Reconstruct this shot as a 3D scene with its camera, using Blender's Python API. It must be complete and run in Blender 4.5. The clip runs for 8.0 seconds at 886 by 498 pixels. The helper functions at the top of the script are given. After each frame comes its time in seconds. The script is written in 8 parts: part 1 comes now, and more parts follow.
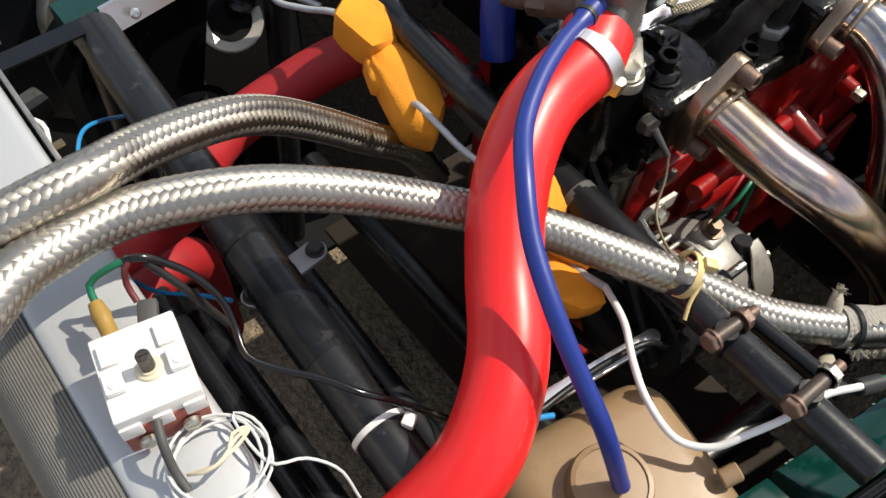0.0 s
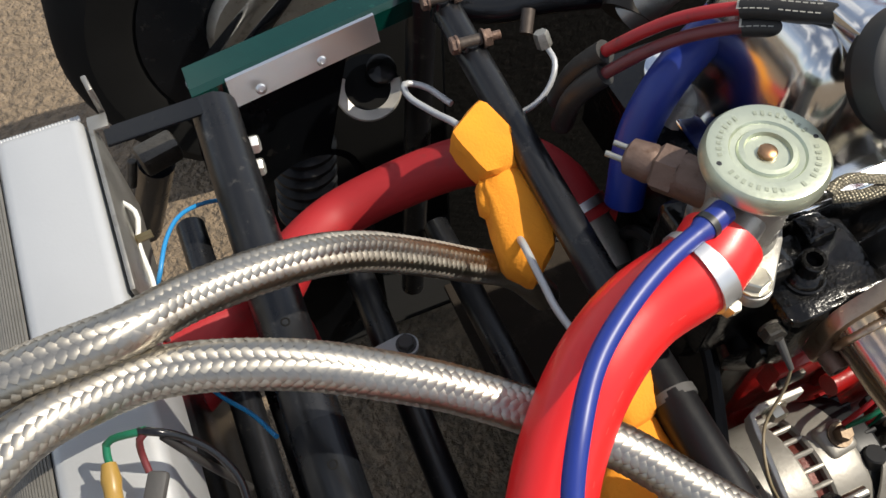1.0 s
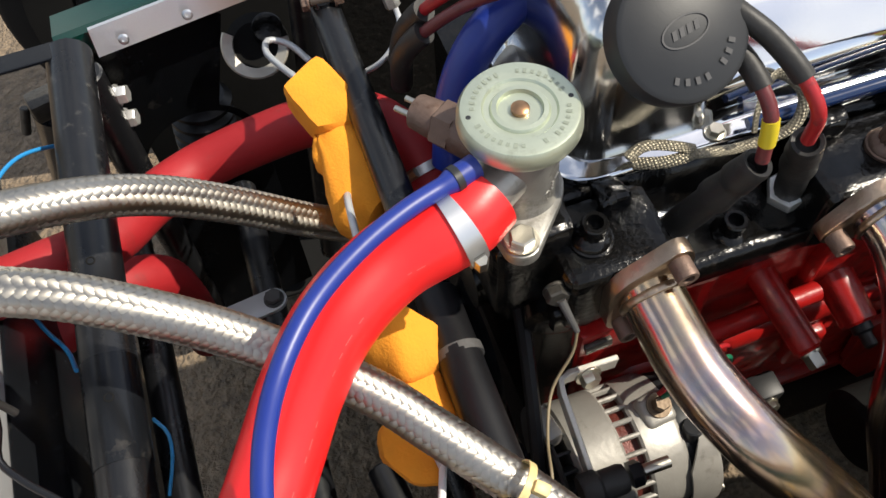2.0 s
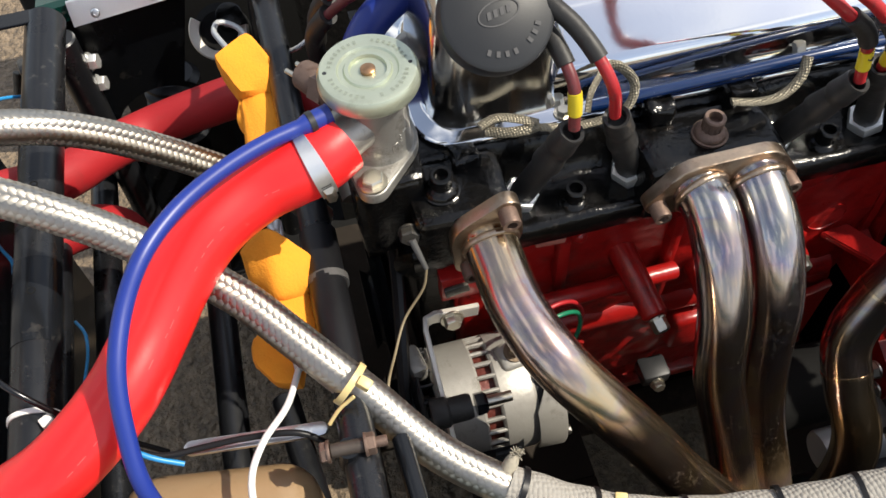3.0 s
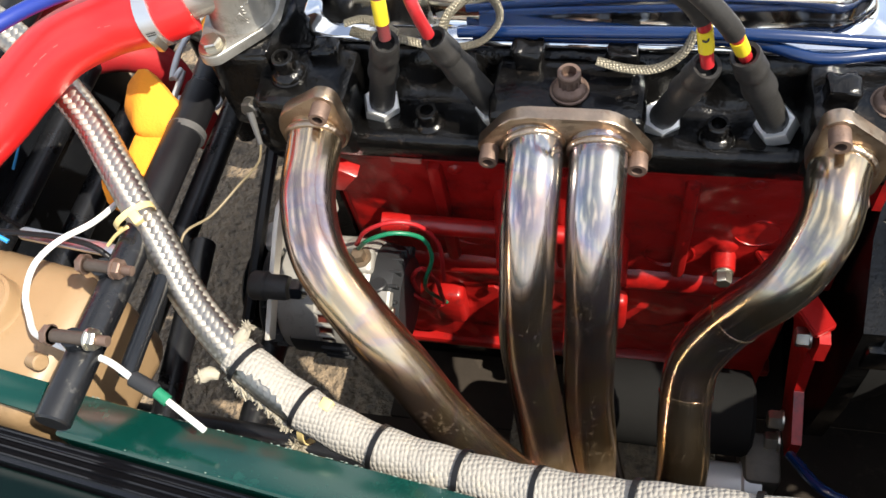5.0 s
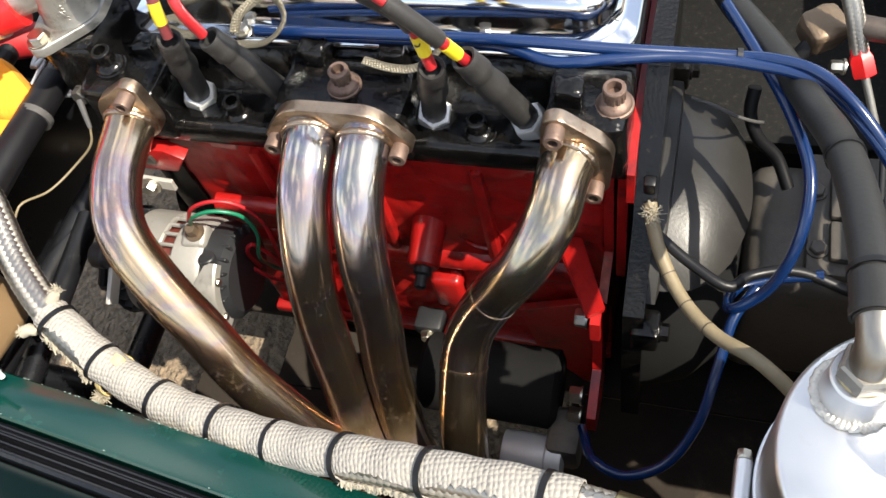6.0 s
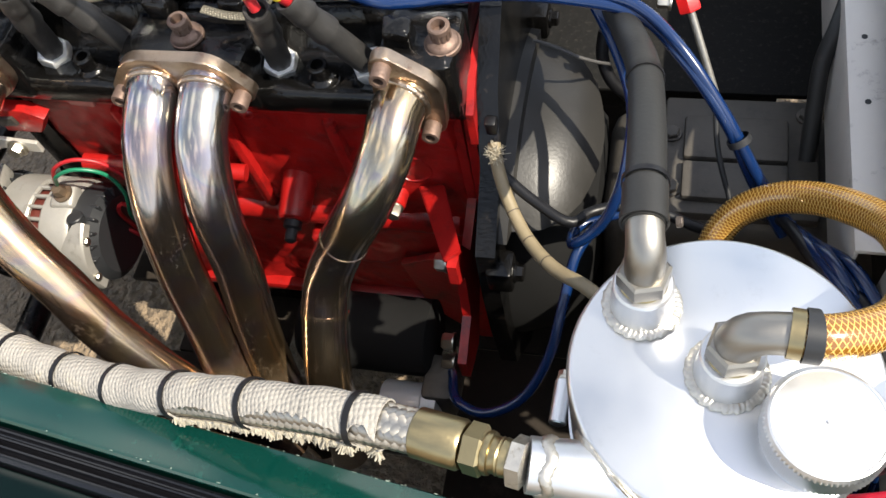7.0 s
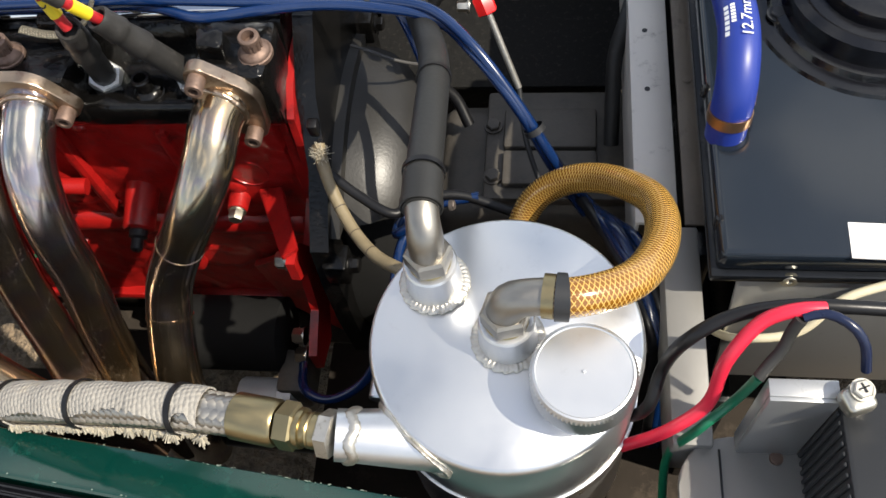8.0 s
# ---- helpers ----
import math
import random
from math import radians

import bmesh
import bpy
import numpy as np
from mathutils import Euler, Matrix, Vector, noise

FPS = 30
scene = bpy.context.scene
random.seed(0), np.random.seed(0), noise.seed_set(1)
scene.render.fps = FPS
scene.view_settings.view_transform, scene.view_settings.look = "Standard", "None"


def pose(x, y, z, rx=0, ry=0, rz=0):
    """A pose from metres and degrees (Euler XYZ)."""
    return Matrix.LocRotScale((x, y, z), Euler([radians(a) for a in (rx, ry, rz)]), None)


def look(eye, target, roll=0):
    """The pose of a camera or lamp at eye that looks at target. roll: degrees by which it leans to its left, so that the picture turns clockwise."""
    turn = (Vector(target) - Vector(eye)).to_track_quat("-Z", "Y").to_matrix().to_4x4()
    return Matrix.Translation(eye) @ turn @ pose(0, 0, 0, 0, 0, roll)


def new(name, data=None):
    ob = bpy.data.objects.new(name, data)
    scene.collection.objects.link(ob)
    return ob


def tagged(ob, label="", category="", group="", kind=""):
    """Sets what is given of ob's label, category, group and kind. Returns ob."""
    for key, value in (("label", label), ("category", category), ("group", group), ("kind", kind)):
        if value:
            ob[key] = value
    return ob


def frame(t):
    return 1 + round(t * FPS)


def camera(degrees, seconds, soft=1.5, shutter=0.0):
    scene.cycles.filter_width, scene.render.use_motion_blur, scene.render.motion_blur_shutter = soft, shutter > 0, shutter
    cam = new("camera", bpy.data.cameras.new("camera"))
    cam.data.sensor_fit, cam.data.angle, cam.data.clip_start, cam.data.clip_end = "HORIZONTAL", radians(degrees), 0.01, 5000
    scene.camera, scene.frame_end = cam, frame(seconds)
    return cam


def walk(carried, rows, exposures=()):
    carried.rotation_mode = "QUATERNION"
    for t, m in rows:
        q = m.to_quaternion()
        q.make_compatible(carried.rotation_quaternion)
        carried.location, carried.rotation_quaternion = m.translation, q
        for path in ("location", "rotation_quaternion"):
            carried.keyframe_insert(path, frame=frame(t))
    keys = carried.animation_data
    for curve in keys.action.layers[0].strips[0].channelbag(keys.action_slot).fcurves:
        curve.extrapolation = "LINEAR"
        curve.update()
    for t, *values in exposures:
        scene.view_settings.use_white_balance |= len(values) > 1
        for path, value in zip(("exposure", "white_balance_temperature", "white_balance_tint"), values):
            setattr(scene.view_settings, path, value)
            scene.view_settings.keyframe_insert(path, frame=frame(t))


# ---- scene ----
# ---------------------------------------------------------------- camera
cam = camera(54.6, 8.0)
PATH = [
    (0, (-0.423, -0.201, 1.022), (0.311, 0.645, -0.635), 3.5),
    (0.5, (-0.36, -0.154, 1.023), (0.171, 0.786, -0.66), 0.9),
    (1, (-0.313, -0.122, 1.046), (0.06, 0.873, -0.648), -2.9),
    (1.5, (-0.234, -0.133, 1.056), (0.051, 0.876, -0.647), -5.6),
    (2, (-0.185, -0.192, 1.039), (0.089, 0.802, -0.675), -4.5),
    (2.2, (-0.179, -0.217, 1.049), (0.116, 0.776, -0.662), -2.9),
    (3.3, (-0.055, -0.341, 1.087), (0.05, 0.767, -0.575), -5.7),
    (3.5, (-0.012, -0.344, 1.087), (-0.019, 0.76, -0.581), -7.8),
    (4, (0.103, -0.343, 1.05), (-0.162, 0.684, -0.646), -12.9),
    (4.2, (0.112, -0.347, 1.053), (-0.174, 0.663, -0.65), -13.2),
    (5.3, (0.281, -0.36, 1.046), (-0.185, 0.62, -0.634), -15.7),
    (5.5, (0.335, -0.355, 1.044), (-0.158, 0.606, -0.639), -16.7),
    (6, (0.416, -0.353, 1.071), (-0.109, 0.582, -0.617), -18.7),
    (6.5, (0.452, -0.365, 1.059), (-0.085, 0.578, -0.622), -19.0),
    (7, (0.515, -0.369, 1.046), (0.045, 0.559, -0.662), -18.5),
    (7.5, (0.561, -0.378, 1.016), (0.216, 0.542, -0.727), -15.7),
    (8, (0.585, -0.388, 1.071), (0.322, 0.572, -0.663), -12.4),
]
walk(cam, [(t, look(eye, target, roll)) for t, eye, target, roll in PATH],
     exposures=[(0.0, 0.2), (0.5, 0.2), (1.0, 0.15), (1.5, 0.18), (2.0, 0.33), (3.5, 0.5), (4.0, 0.64), (5.5, 1.17), (6.5, 1.16), (7.0, 1.06), (7.5, 0.72), (8.0, 0.65)])

# ---------------------------------------------------------------- light
TO_SUN = Vector((0.60, -0.16, 0.78)).normalized()
world = bpy.data.worlds.new("sky")
world.use_nodes = True
scene.world = world
wn, wl = world.node_tree.nodes, world.node_tree.links
wn.clear()
sky = wn.new("ShaderNodeTexSky")
sky.sky_type = "NISHITA"
sky.sun_disc = False
sky.sun_elevation = math.asin(TO_SUN.z)
sky.sun_rotation = math.atan2(TO_SUN.x, TO_SUN.y)
wco = wn.new("ShaderNodeTexCoord")
wno = wn.new("ShaderNodeTexNoise")
wno.inputs["Scale"].default_value = 4.2
wno.inputs["Detail"].default_value = 8.0
wl.new(wco.outputs["Generated"], wno.inputs["Vector"])
wra = wn.new("ShaderNodeValToRGB")
wra.color_ramp.elements[0].position, wra.color_ramp.elements[1].position = 0.50, 0.62
wl.new(wno.outputs["Fac"], wra.inputs["Fac"])
wmx = wn.new("ShaderNodeMix")
wmx.data_type = "RGBA"
wmx.inputs["B"].default_value = (7.4, 7.4, 7.4, 1)
wl.new(wra.outputs["Color"], wmx.inputs["Factor"])
wsa = wn.new("ShaderNodeHueSaturation")
wsa.inputs["Saturation"].default_value = 0.68
wl.new(sky.outputs["Color"], wsa.inputs["Color"])
wl.new(wsa.outputs["Color"], wmx.inputs["A"])
wbg = wn.new("ShaderNodeBackground")
wbg.inputs["Strength"].default_value = 0.138
wl.new(wmx.outputs["Result"], wbg.inputs["Color"])
wou = wn.new("ShaderNodeOutputWorld")
wl.new(wbg.outputs["Background"], wou.inputs["Surface"])
sun = new("sun", bpy.data.lights.new("sun", "SUN"))
sun.data.energy, sun.data.angle, sun.data.color = 4.6, radians(0.55), (1.0, 0.92, 0.78)
sun.matrix_world = look(TO_SUN * 5, (0, 0, 0))


# ---------------------------------------------------------------- materials
def mat(name, col, rough=0.5, metal=0.0, var=0.15, vscale=25.0, bump=0.15, bscale=350.0, dirt=None, coat=0.0, spec=0.5, rvar=0.12):
    """A surface with large and fine variation. dirt: (colour, amount, scale)."""
    m = bpy.data.materials.new(name)
    m.use_nodes = True
    n, l = m.node_tree.nodes, m.node_tree.links
    b = n["Principled BSDF"]
    co = n.new("ShaderNodeTexCoord")
    n1 = n.new("ShaderNodeTexNoise")
    n1.inputs["Scale"].default_value, n1.inputs["Detail"].default_value, n1.inputs["Roughness"].default_value = vscale, 6, 0.65
    n2 = n.new("ShaderNodeTexNoise")
    n2.inputs["Scale"].default_value, n2.inputs["Detail"].default_value = bscale, 4
    l.new(co.outputs["Object"], n1.inputs["Vector"])
    l.new(co.outputs["Object"], n2.inputs["Vector"])
    mx = n.new("ShaderNodeMix")
    mx.data_type = "RGBA"
    mx.inputs["A"].default_value = (*[c * (1 - var) for c in col], 1)
    mx.inputs["B"].default_value = (*[min(1, c * (1 + var)) for c in col], 1)
    l.new(n1.outputs["Fac"], mx.inputs["Factor"])
    out = mx.outputs["Result"]
    if dirt:
        nd = n.new("ShaderNodeTexNoise")
        nd.inputs["Scale"].default_value, nd.inputs["Detail"].default_value, nd.inputs["Roughness"].default_value = dirt[2], 8, 0.75
        l.new(co.outputs["Object"], nd.inputs["Vector"])
        rd = n.new("ShaderNodeValToRGB")
        rd.color_ramp.elements[0].position, rd.color_ramp.elements[1].position = 0.62 - 0.25 * dirt[1], 0.72
        l.new(nd.outputs["Fac"], rd.inputs["Fac"])
        md = n.new("ShaderNodeMix")
        md.data_type = "RGBA"
        md.inputs["B"].default_value = (*dirt[0], 1)
        l.new(rd.outputs["Color"], md.inputs["Factor"])
        l.new(out, md.inputs["A"])
        out = md.outputs["Result"]
    l.new(out, b.inputs["Base Color"])
    mr = n.new("ShaderNodeMapRange")
    mr.inputs["To Min"].default_value, mr.inputs["To Max"].default_value = max(0.02, rough - rvar), min(1, rough + rvar)
    l.new(n1.outputs["Fac"], mr.inputs["Value"])
    l.new(mr.outputs["Result"], b.inputs["Roughness"])
    b.inputs["Metallic"].default_value = metal
    b.inputs["Specular IOR Level"].default_value = spec
    b.inputs["Coat Weight"].default_value = coat
    b.inputs["Coat Roughness"].default_value = 0.06
    if bump:
        bp = n.new("ShaderNodeBump")
        bp.inputs["Strength"].default_value, bp.inputs["Distance"].default_value = min(1.0, bump), 0.001 if bump < 0.95 else 0.02
        l.new(n2.outputs["Fac"], bp.inputs["Height"])
        l.new(bp.outputs["Normal"], b.inputs["Normal"])
    return m


def heat_steel(name, stops, rough, sunlit_dust):
    """Polished steel pipe, heat-tinted along its length; the last argument dulls the tail, for grime and painted-in
    sunlight.
    """
    m = mat(name, (0.5, 0.5, 0.5), rough, 0.98, 0.12, 30, 0.04, 260, coat=0.15, rvar=0.10)
    n, l = m.node_tree.nodes, m.node_tree.links
    uv = n.new("ShaderNodeUVMap")
    sx = n.new("ShaderNodeSeparateXYZ")
    l.new(uv.outputs["UV"], sx.inputs["Vector"])
    co = n.new("ShaderNodeTexCoord")
    nz = n.new("ShaderNodeTexNoise")
    nz.inputs["Scale"].default_value, nz.inputs["Detail"].default_value = 32, 6
    l.new(co.outputs["Object"], nz.inputs["Vector"])
    ad = n.new("ShaderNodeMath")
    ad.operation = "MULTIPLY_ADD"
    ad.inputs[1].default_value = 0.10
    l.new(nz.outputs["Fac"], ad.inputs[0])
    l.new(sx.outputs["X"], ad.inputs[2])
    ra = n.new("ShaderNodeValToRGB")
    cr = ra.color_ramp
    cr.elements[0].position, cr.elements[0].color = stops[0][0], (*stops[0][1], 1)
    cr.elements[1].position, cr.elements[1].color = stops[-1][0], (*stops[-1][1], 1)
    for p, c in stops[1:-1]:
        cr.elements.new(p).color = (*c, 1)
    l.new(ad.outputs["Value"], ra.inputs["Fac"])
    nf = n.new("ShaderNodeTexNoise")
    nf.inputs["Scale"].default_value, nf.inputs["Detail"].default_value, nf.inputs["Distortion"].default_value = 17, 6, 0.5
    l.new(co.outputs["Object"], nf.inputs["Vector"])
    rf = n.new("ShaderNodeValToRGB")
    film = [(0.34, (0.58, 0.44, 0.27)), (0.46, (0.56, 0.50, 0.42)), (0.52, (0.44, 0.33, 0.40)), (0.56, (0.30, 0.33, 0.56)), (0.60, (0.50, 0.55, 0.56)), (0.70, (0.60, 0.50, 0.36))]
    rf.color_ramp.elements[0].position, rf.color_ramp.elements[0].color = film[0][0], (*film[0][1], 1)
    rf.color_ramp.elements[1].position, rf.color_ramp.elements[1].color = film[-1][0], (*film[-1][1], 1)
    for p, c in film[1:-1]:
        rf.color_ramp.elements.new(p).color = (*c, 1)
    l.new(nf.outputs["Fac"], rf.inputs["Fac"])
    mf = n.new("ShaderNodeMix")
    mf.data_type = "RGBA"
    mf.inputs["Factor"].default_value = 0.34
    l.new(ra.outputs["Color"], mf.inputs["A"])
    l.new(rf.outputs["Color"], mf.inputs["B"])
    mu = n.new("ShaderNodeMix")
    mu.data_type, mu.blend_type = "RGBA", "MULTIPLY"
    mu.inputs["Factor"].default_value = 1.0
    mu.inputs["B"].default_value = (0.96, 0.88, 0.76, 1)
    l.new(mf.outputs["Result"], mu.inputs["A"])
    # fine weld spatter and water spots
    ns = n.new("ShaderNodeTexNoise")
    ns.inputs["Scale"].default_value, ns.inputs["Detail"].default_value = 330, 2
    l.new(co.outputs["Object"], ns.inputs["Vector"])
    nb = n.new("ShaderNodeTexNoise")
    nb.inputs["Scale"].default_value, nb.inputs["Detail"].default_value = 24, 4
    l.new(co.outputs["Object"], nb.inputs["Vector"])
    ms = n.new("ShaderNodeMath")
    ms.operation = "MULTIPLY"
    l.new(ns.outputs["Fac"], ms.inputs[0])
    l.new(nb.outputs["Fac"], ms.inputs[1])
    rs = n.new("ShaderNodeMapRange")
    rs.inputs["From Min"].default_value, rs.inputs["From Max"].default_value = 0.345, 0.41
    l.new(ms.outputs["Value"], rs.inputs["Value"])
    sp = n.new("ShaderNodeMix")
    sp.data_type = "RGBA"
    rs.inputs["To Max"].default_value = 0.22
    l.new(rs.outputs["Result"], sp.inputs["Factor"])
    l.new(mu.outputs["Result"], sp.inputs["A"])
    sp.inputs["B"].default_value = (0.50, 0.46, 0.40, 1)
    l.new(sp.outputs["Result"], n["Principled BSDF"].inputs["Base Color"])
    dl = n.new("ShaderNodeMath")
    dl.operation = "MULTIPLY_ADD"
    dl.inputs[1].default_value, dl.inputs[2].default_value = -0.3, 0.98
    l.new(rs.outputs["Result"], dl.inputs[0])
    # tail made less metallic: baked-on grime, and its sunlit patch painted in
    du = n.new("ShaderNodeMapRange")
    du.inputs["From Min"].default_value, du.inputs["From Max"].default_value, du.inputs["To Max"].default_value = 0.30, 0.36, sunlit_dust
    l.new(ad.outputs["Value"], du.inputs["Value"])
    dm = n.new("ShaderNodeMath")
    dm.operation = "SUBTRACT"
    l.new(dl.outputs["Value"], dm.inputs[0])
    l.new(du.outputs["Result"], dm.inputs[1])
    l.new(dm.outputs["Value"], n["Principled BSDF"].inputs["Metallic"])
    return m


def cord_wrap(name, col, rough, metal, size, soil):
    """Woven sleeve: rows of knitted cord round the hose."""
    m = mat(name, col, rough, metal, 0.12, 60, 0.2, 900, dirt=(soil, 0.25, 30))
    n, l = m.node_tree.nodes, m.node_tree.links
    uv = n.new("ShaderNodeUVMap")
    mp = n.new("ShaderNodeMapping")
    mp.inputs["Scale"].default_value = size
    mp.inputs["Rotation"].default_value = (0, 0, 0.25)
    l.new(uv.outputs["UV"], mp.inputs["Vector"])
    vo = n.new("ShaderNodeTexVoronoi")
    vo.inputs["Scale"].default_value, vo.inputs["Randomness"].default_value = 1.0, 0.35
    l.new(mp.outputs["Vector"], vo.inputs["Vector"])
    bp = n.new("ShaderNodeBump")
    bp.invert = True
    bp.inputs["Strength"].default_value, bp.inputs["Distance"].default_value = 0.9, 0.52 / size[0]
    l.new(vo.outputs["Distance"], bp.inputs["Height"])
    l.new(bp.outputs["Normal"], n["Principled BSDF"].inputs["Normal"])
    return m


def wire_bundle():
    """Flat bundles of fine parallel steel wires: gloss drawn out across the wires."""
    m = mat("braided_steel", (0.44, 0.41, 0.36), 0.44, 1.0, 0.18, 140, 0.0)
    n, l = m.node_tree.nodes, m.node_tree.links
    b = n["Principled BSDF"]
    tg = n.new("ShaderNodeTangent")
    tg.direction_type, tg.uv_map = "UV_MAP", "UVMap"
    l.new(tg.outputs["Tangent"], b.inputs["Tangent"])
    b.inputs["Anisotropic"].default_value = 0.72
    return m


M_GROUND = mat("dry_gravel", (0.22, 0.165, 0.11), 0.95, 0, 0.75, 42, 1.0, 90, dirt=((0.085, 0.07, 0.055), 0.55, 60))
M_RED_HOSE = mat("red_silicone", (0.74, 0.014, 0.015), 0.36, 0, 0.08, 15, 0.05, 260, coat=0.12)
# Base red darkened to paint in shade on the low hoses; dust dulls it too.
M_RED_SHADED = mat("shaded_dusty_red_silicone", (0.33, 0.010, 0.014), 0.6, 0, 0.2, 20, 0.05, 260, dirt=((0.22, 0.02, 0.02), 0.25, 30))
M_DASH = mat("faint_hose_dash", (0.78, 0.09, 0.08), 0.5, 0, 0.2, 200, 0.0)
M_BLUE_HOSE = mat("blue_silicone", (0.010, 0.028, 0.215), 0.40, 0, 0.1, 20, 0.04, 300)
M_BRAID = wire_bundle()
M_BRAID_CORE = mat("braid_shadow_core", (0.035, 0.03, 0.025), 0.5, 0.6, 0.2, 60, 0.0)
M_BLACK_PAINT = mat("black_chassis_paint", (0.007, 0.008, 0.010), 0.24, 0, 0.4, 22, 0.06, 240, dirt=((0.04, 0.037, 0.034), 0.08, 40), spec=0.35)
M_SCUFFED = mat("scuffed_black_tube", (0.0075, 0.008, 0.0095), 0.30, 0, 0.4, 22, 0.08, 240, dirt=((0.07, 0.066, 0.06), 0.14, 75), spec=0.48, rvar=0.16)
M_BLACK_OILY = mat("oily_black_iron", (0.0035, 0.0033, 0.0032), 0.19, 0, 0.5, 40, 0.45, 300, spec=0.34, dirt=((0.028, 0.022, 0.018), 0.13, 60), rvar=0.14)
M_LUG = mat("bare_greasy_casting", (0.06, 0.055, 0.047), 0.4, 0.4, 0.5, 140, 0.5, 420, dirt=((0.02, 0.018, 0.016), 0.4, 110))
M_RED_PAINT = mat("red_engine_enamel", (0.31, 0.008, 0.007), 0.33, 0, 0.3, 28, 0.4, 170, dirt=((0.035, 0.006, 0.006), 0.42, 34), coat=0.1)
# Lower stops kept bright gold in place of a sun glint.
M_HEAT_A = heat_steel("golden_heat_tinted_steel", [(0.0, (0.40, 0.27, 0.15)), (0.045, (0.58, 0.44, 0.28)), (0.07, (0.56, 0.47, 0.36)), (0.105, (0.54, 0.47, 0.42)), (0.125, (0.46, 0.36, 0.36)), (0.15, (0.52, 0.40, 0.30)), (0.17, (0.58, 0.44, 0.28)),
                                                       (0.22, (0.58, 0.42, 0.25)), (0.30, (0.55, 0.40, 0.24)), (0.5, (0.50, 0.36, 0.22))], 0.18, 0.0)
# Stops lighten again at the tail to paint in a sunlit patch.
M_HEAT_B = heat_steel("blued_heat_tinted_steel", [(0.0, (0.40, 0.27, 0.15)), (0.045, (0.50, 0.43, 0.34)), (0.060, (0.32, 0.36, 0.50)), (0.085, (0.47, 0.47, 0.47)), (0.105, (0.37, 0.32, 0.43)), (0.125, (0.41, 0.37, 0.38)), (0.150, (0.27, 0.29, 0.42)), (0.170, (0.25, 0.21, 0.19)),
                                                    (0.22, (0.26, 0.195, 0.14)), (0.28, (0.34, 0.22, 0.12)), (0.34, (0.40, 0.29, 0.185)), (0.5, (0.36, 0.26, 0.16))], 0.17, 0.20)
M_HEAT_C = heat_steel("smoky_heat_tinted_steel", [(0.0, (0.40, 0.27, 0.15)), (0.05, (0.56, 0.45, 0.29)), (0.10, (0.47, 0.40, 0.29)), (0.145, (0.32, 0.285, 0.23)), (0.19, (0.24, 0.21, 0.175)), (0.5, (0.19, 0.155, 0.125))], 0.17, 0.0)
M_WORN_RED = mat("rubbed_red_paint", (0.34, 0.12, 0.09), 0.55, 0, 0.3, 90, 0.3, 300, dirt=((0.30, 0.02, 0.015), 0.4, 120))
M_WINDING = mat("red_lacquered_winding", (0.13, 0.03, 0.022), 0.35, 0.2, 0.7, 260, 0.5, 900, dirt=((0.03, 0.012, 0.01), 0.4, 220))
M_STRIP = mat("brown_grey_flange", (0.15, 0.125, 0.10), 0.5, 0.3, 0.25, 30, 0.2, 300, dirt=((0.07, 0.058, 0.048), 0.35, 40))
M_FLANGE = mat("burnt_steel_flange", (0.40, 0.31, 0.23), 0.34, 1.0, 0.3, 60, 0.3, 260, dirt=((0.2, 0.1, 0.06), 0.3, 90))
M_RUST = mat("rusty_bolt", (0.17, 0.115, 0.09), 0.55, 0.6, 0.4, 120, 0.3, 500, dirt=((0.10, 0.055, 0.035), 0.3, 140))
M_CLAMP = mat("dirty_dark_barrel", (0.075, 0.06, 0.05), 0.5, 0.5, 0.4, 120, 0.2, 400)
M_ZINC = mat("zinc_plate", (0.58, 0.55, 0.47), 0.33, 1.0, 0.15, 70, 0.1, 400)
M_ALU = mat("brushed_aluminium", (0.72, 0.73, 0.74), 0.3, 1.0, 0.06, 14, 0.1, 600, rvar=0.08)
M_WELD = mat("stained_weld", (0.56, 0.53, 0.47), 0.42, 1.0, 0.2, 160, 0.2, 500, dirt=((0.22, 0.17, 0.10), 0.25, 120))
M_TANK = mat("satin_tank_aluminium", (0.70, 0.705, 0.71), 0.38, 1.0, 0.07, 11, 0.02, 900, dirt=((0.60, 0.60, 0.60), 0.22, 18), rvar=0.22)
M_CAST = mat("cast_aluminium", (0.34, 0.33, 0.305), 0.45, 0.8, 0.25, 40, 0.2, 300, dirt=((0.12, 0.105, 0.085), 0.4, 45))
M_ELBOW = mat("satin_elbow_alloy", (0.32, 0.30, 0.265), 0.42, 1.0, 0.15, 30, 0.1, 400, rvar=0.15)
M_SHELF = mat("scuffed_grey_sheet", (0.21, 0.203, 0.19), 0.5, 0.35, 0.10, 14, 0.05, 300, dirt=((0.24, 0.23, 0.21), 0.12, 30))
M_TIN = mat("pale_zinc_strap", (0.58, 0.55, 0.49), 0.42, 0.5, 0.12, 40, 0.1, 400)
M_SHEET = mat("bare_sheet_alloy", (0.46, 0.46, 0.455), 0.34, 0.75, 0.08, 10, 0.03, 500, dirt=((0.30, 0.29, 0.27), 0.1, 40))
M_DULL = mat("dull_dusty_aluminium", (0.54, 0.51, 0.47), 0.45, 0.35, 0.12, 12, 0.10, 300, dirt=((0.30, 0.28, 0.26), 0.12, 45))
M_GEARBOX = mat("dusty_gearbox_casting", (0.075, 0.067, 0.057), 0.55, 0.25, 0.35, 24, 0.3, 220, dirt=((0.045, 0.042, 0.038), 0.5, 38))
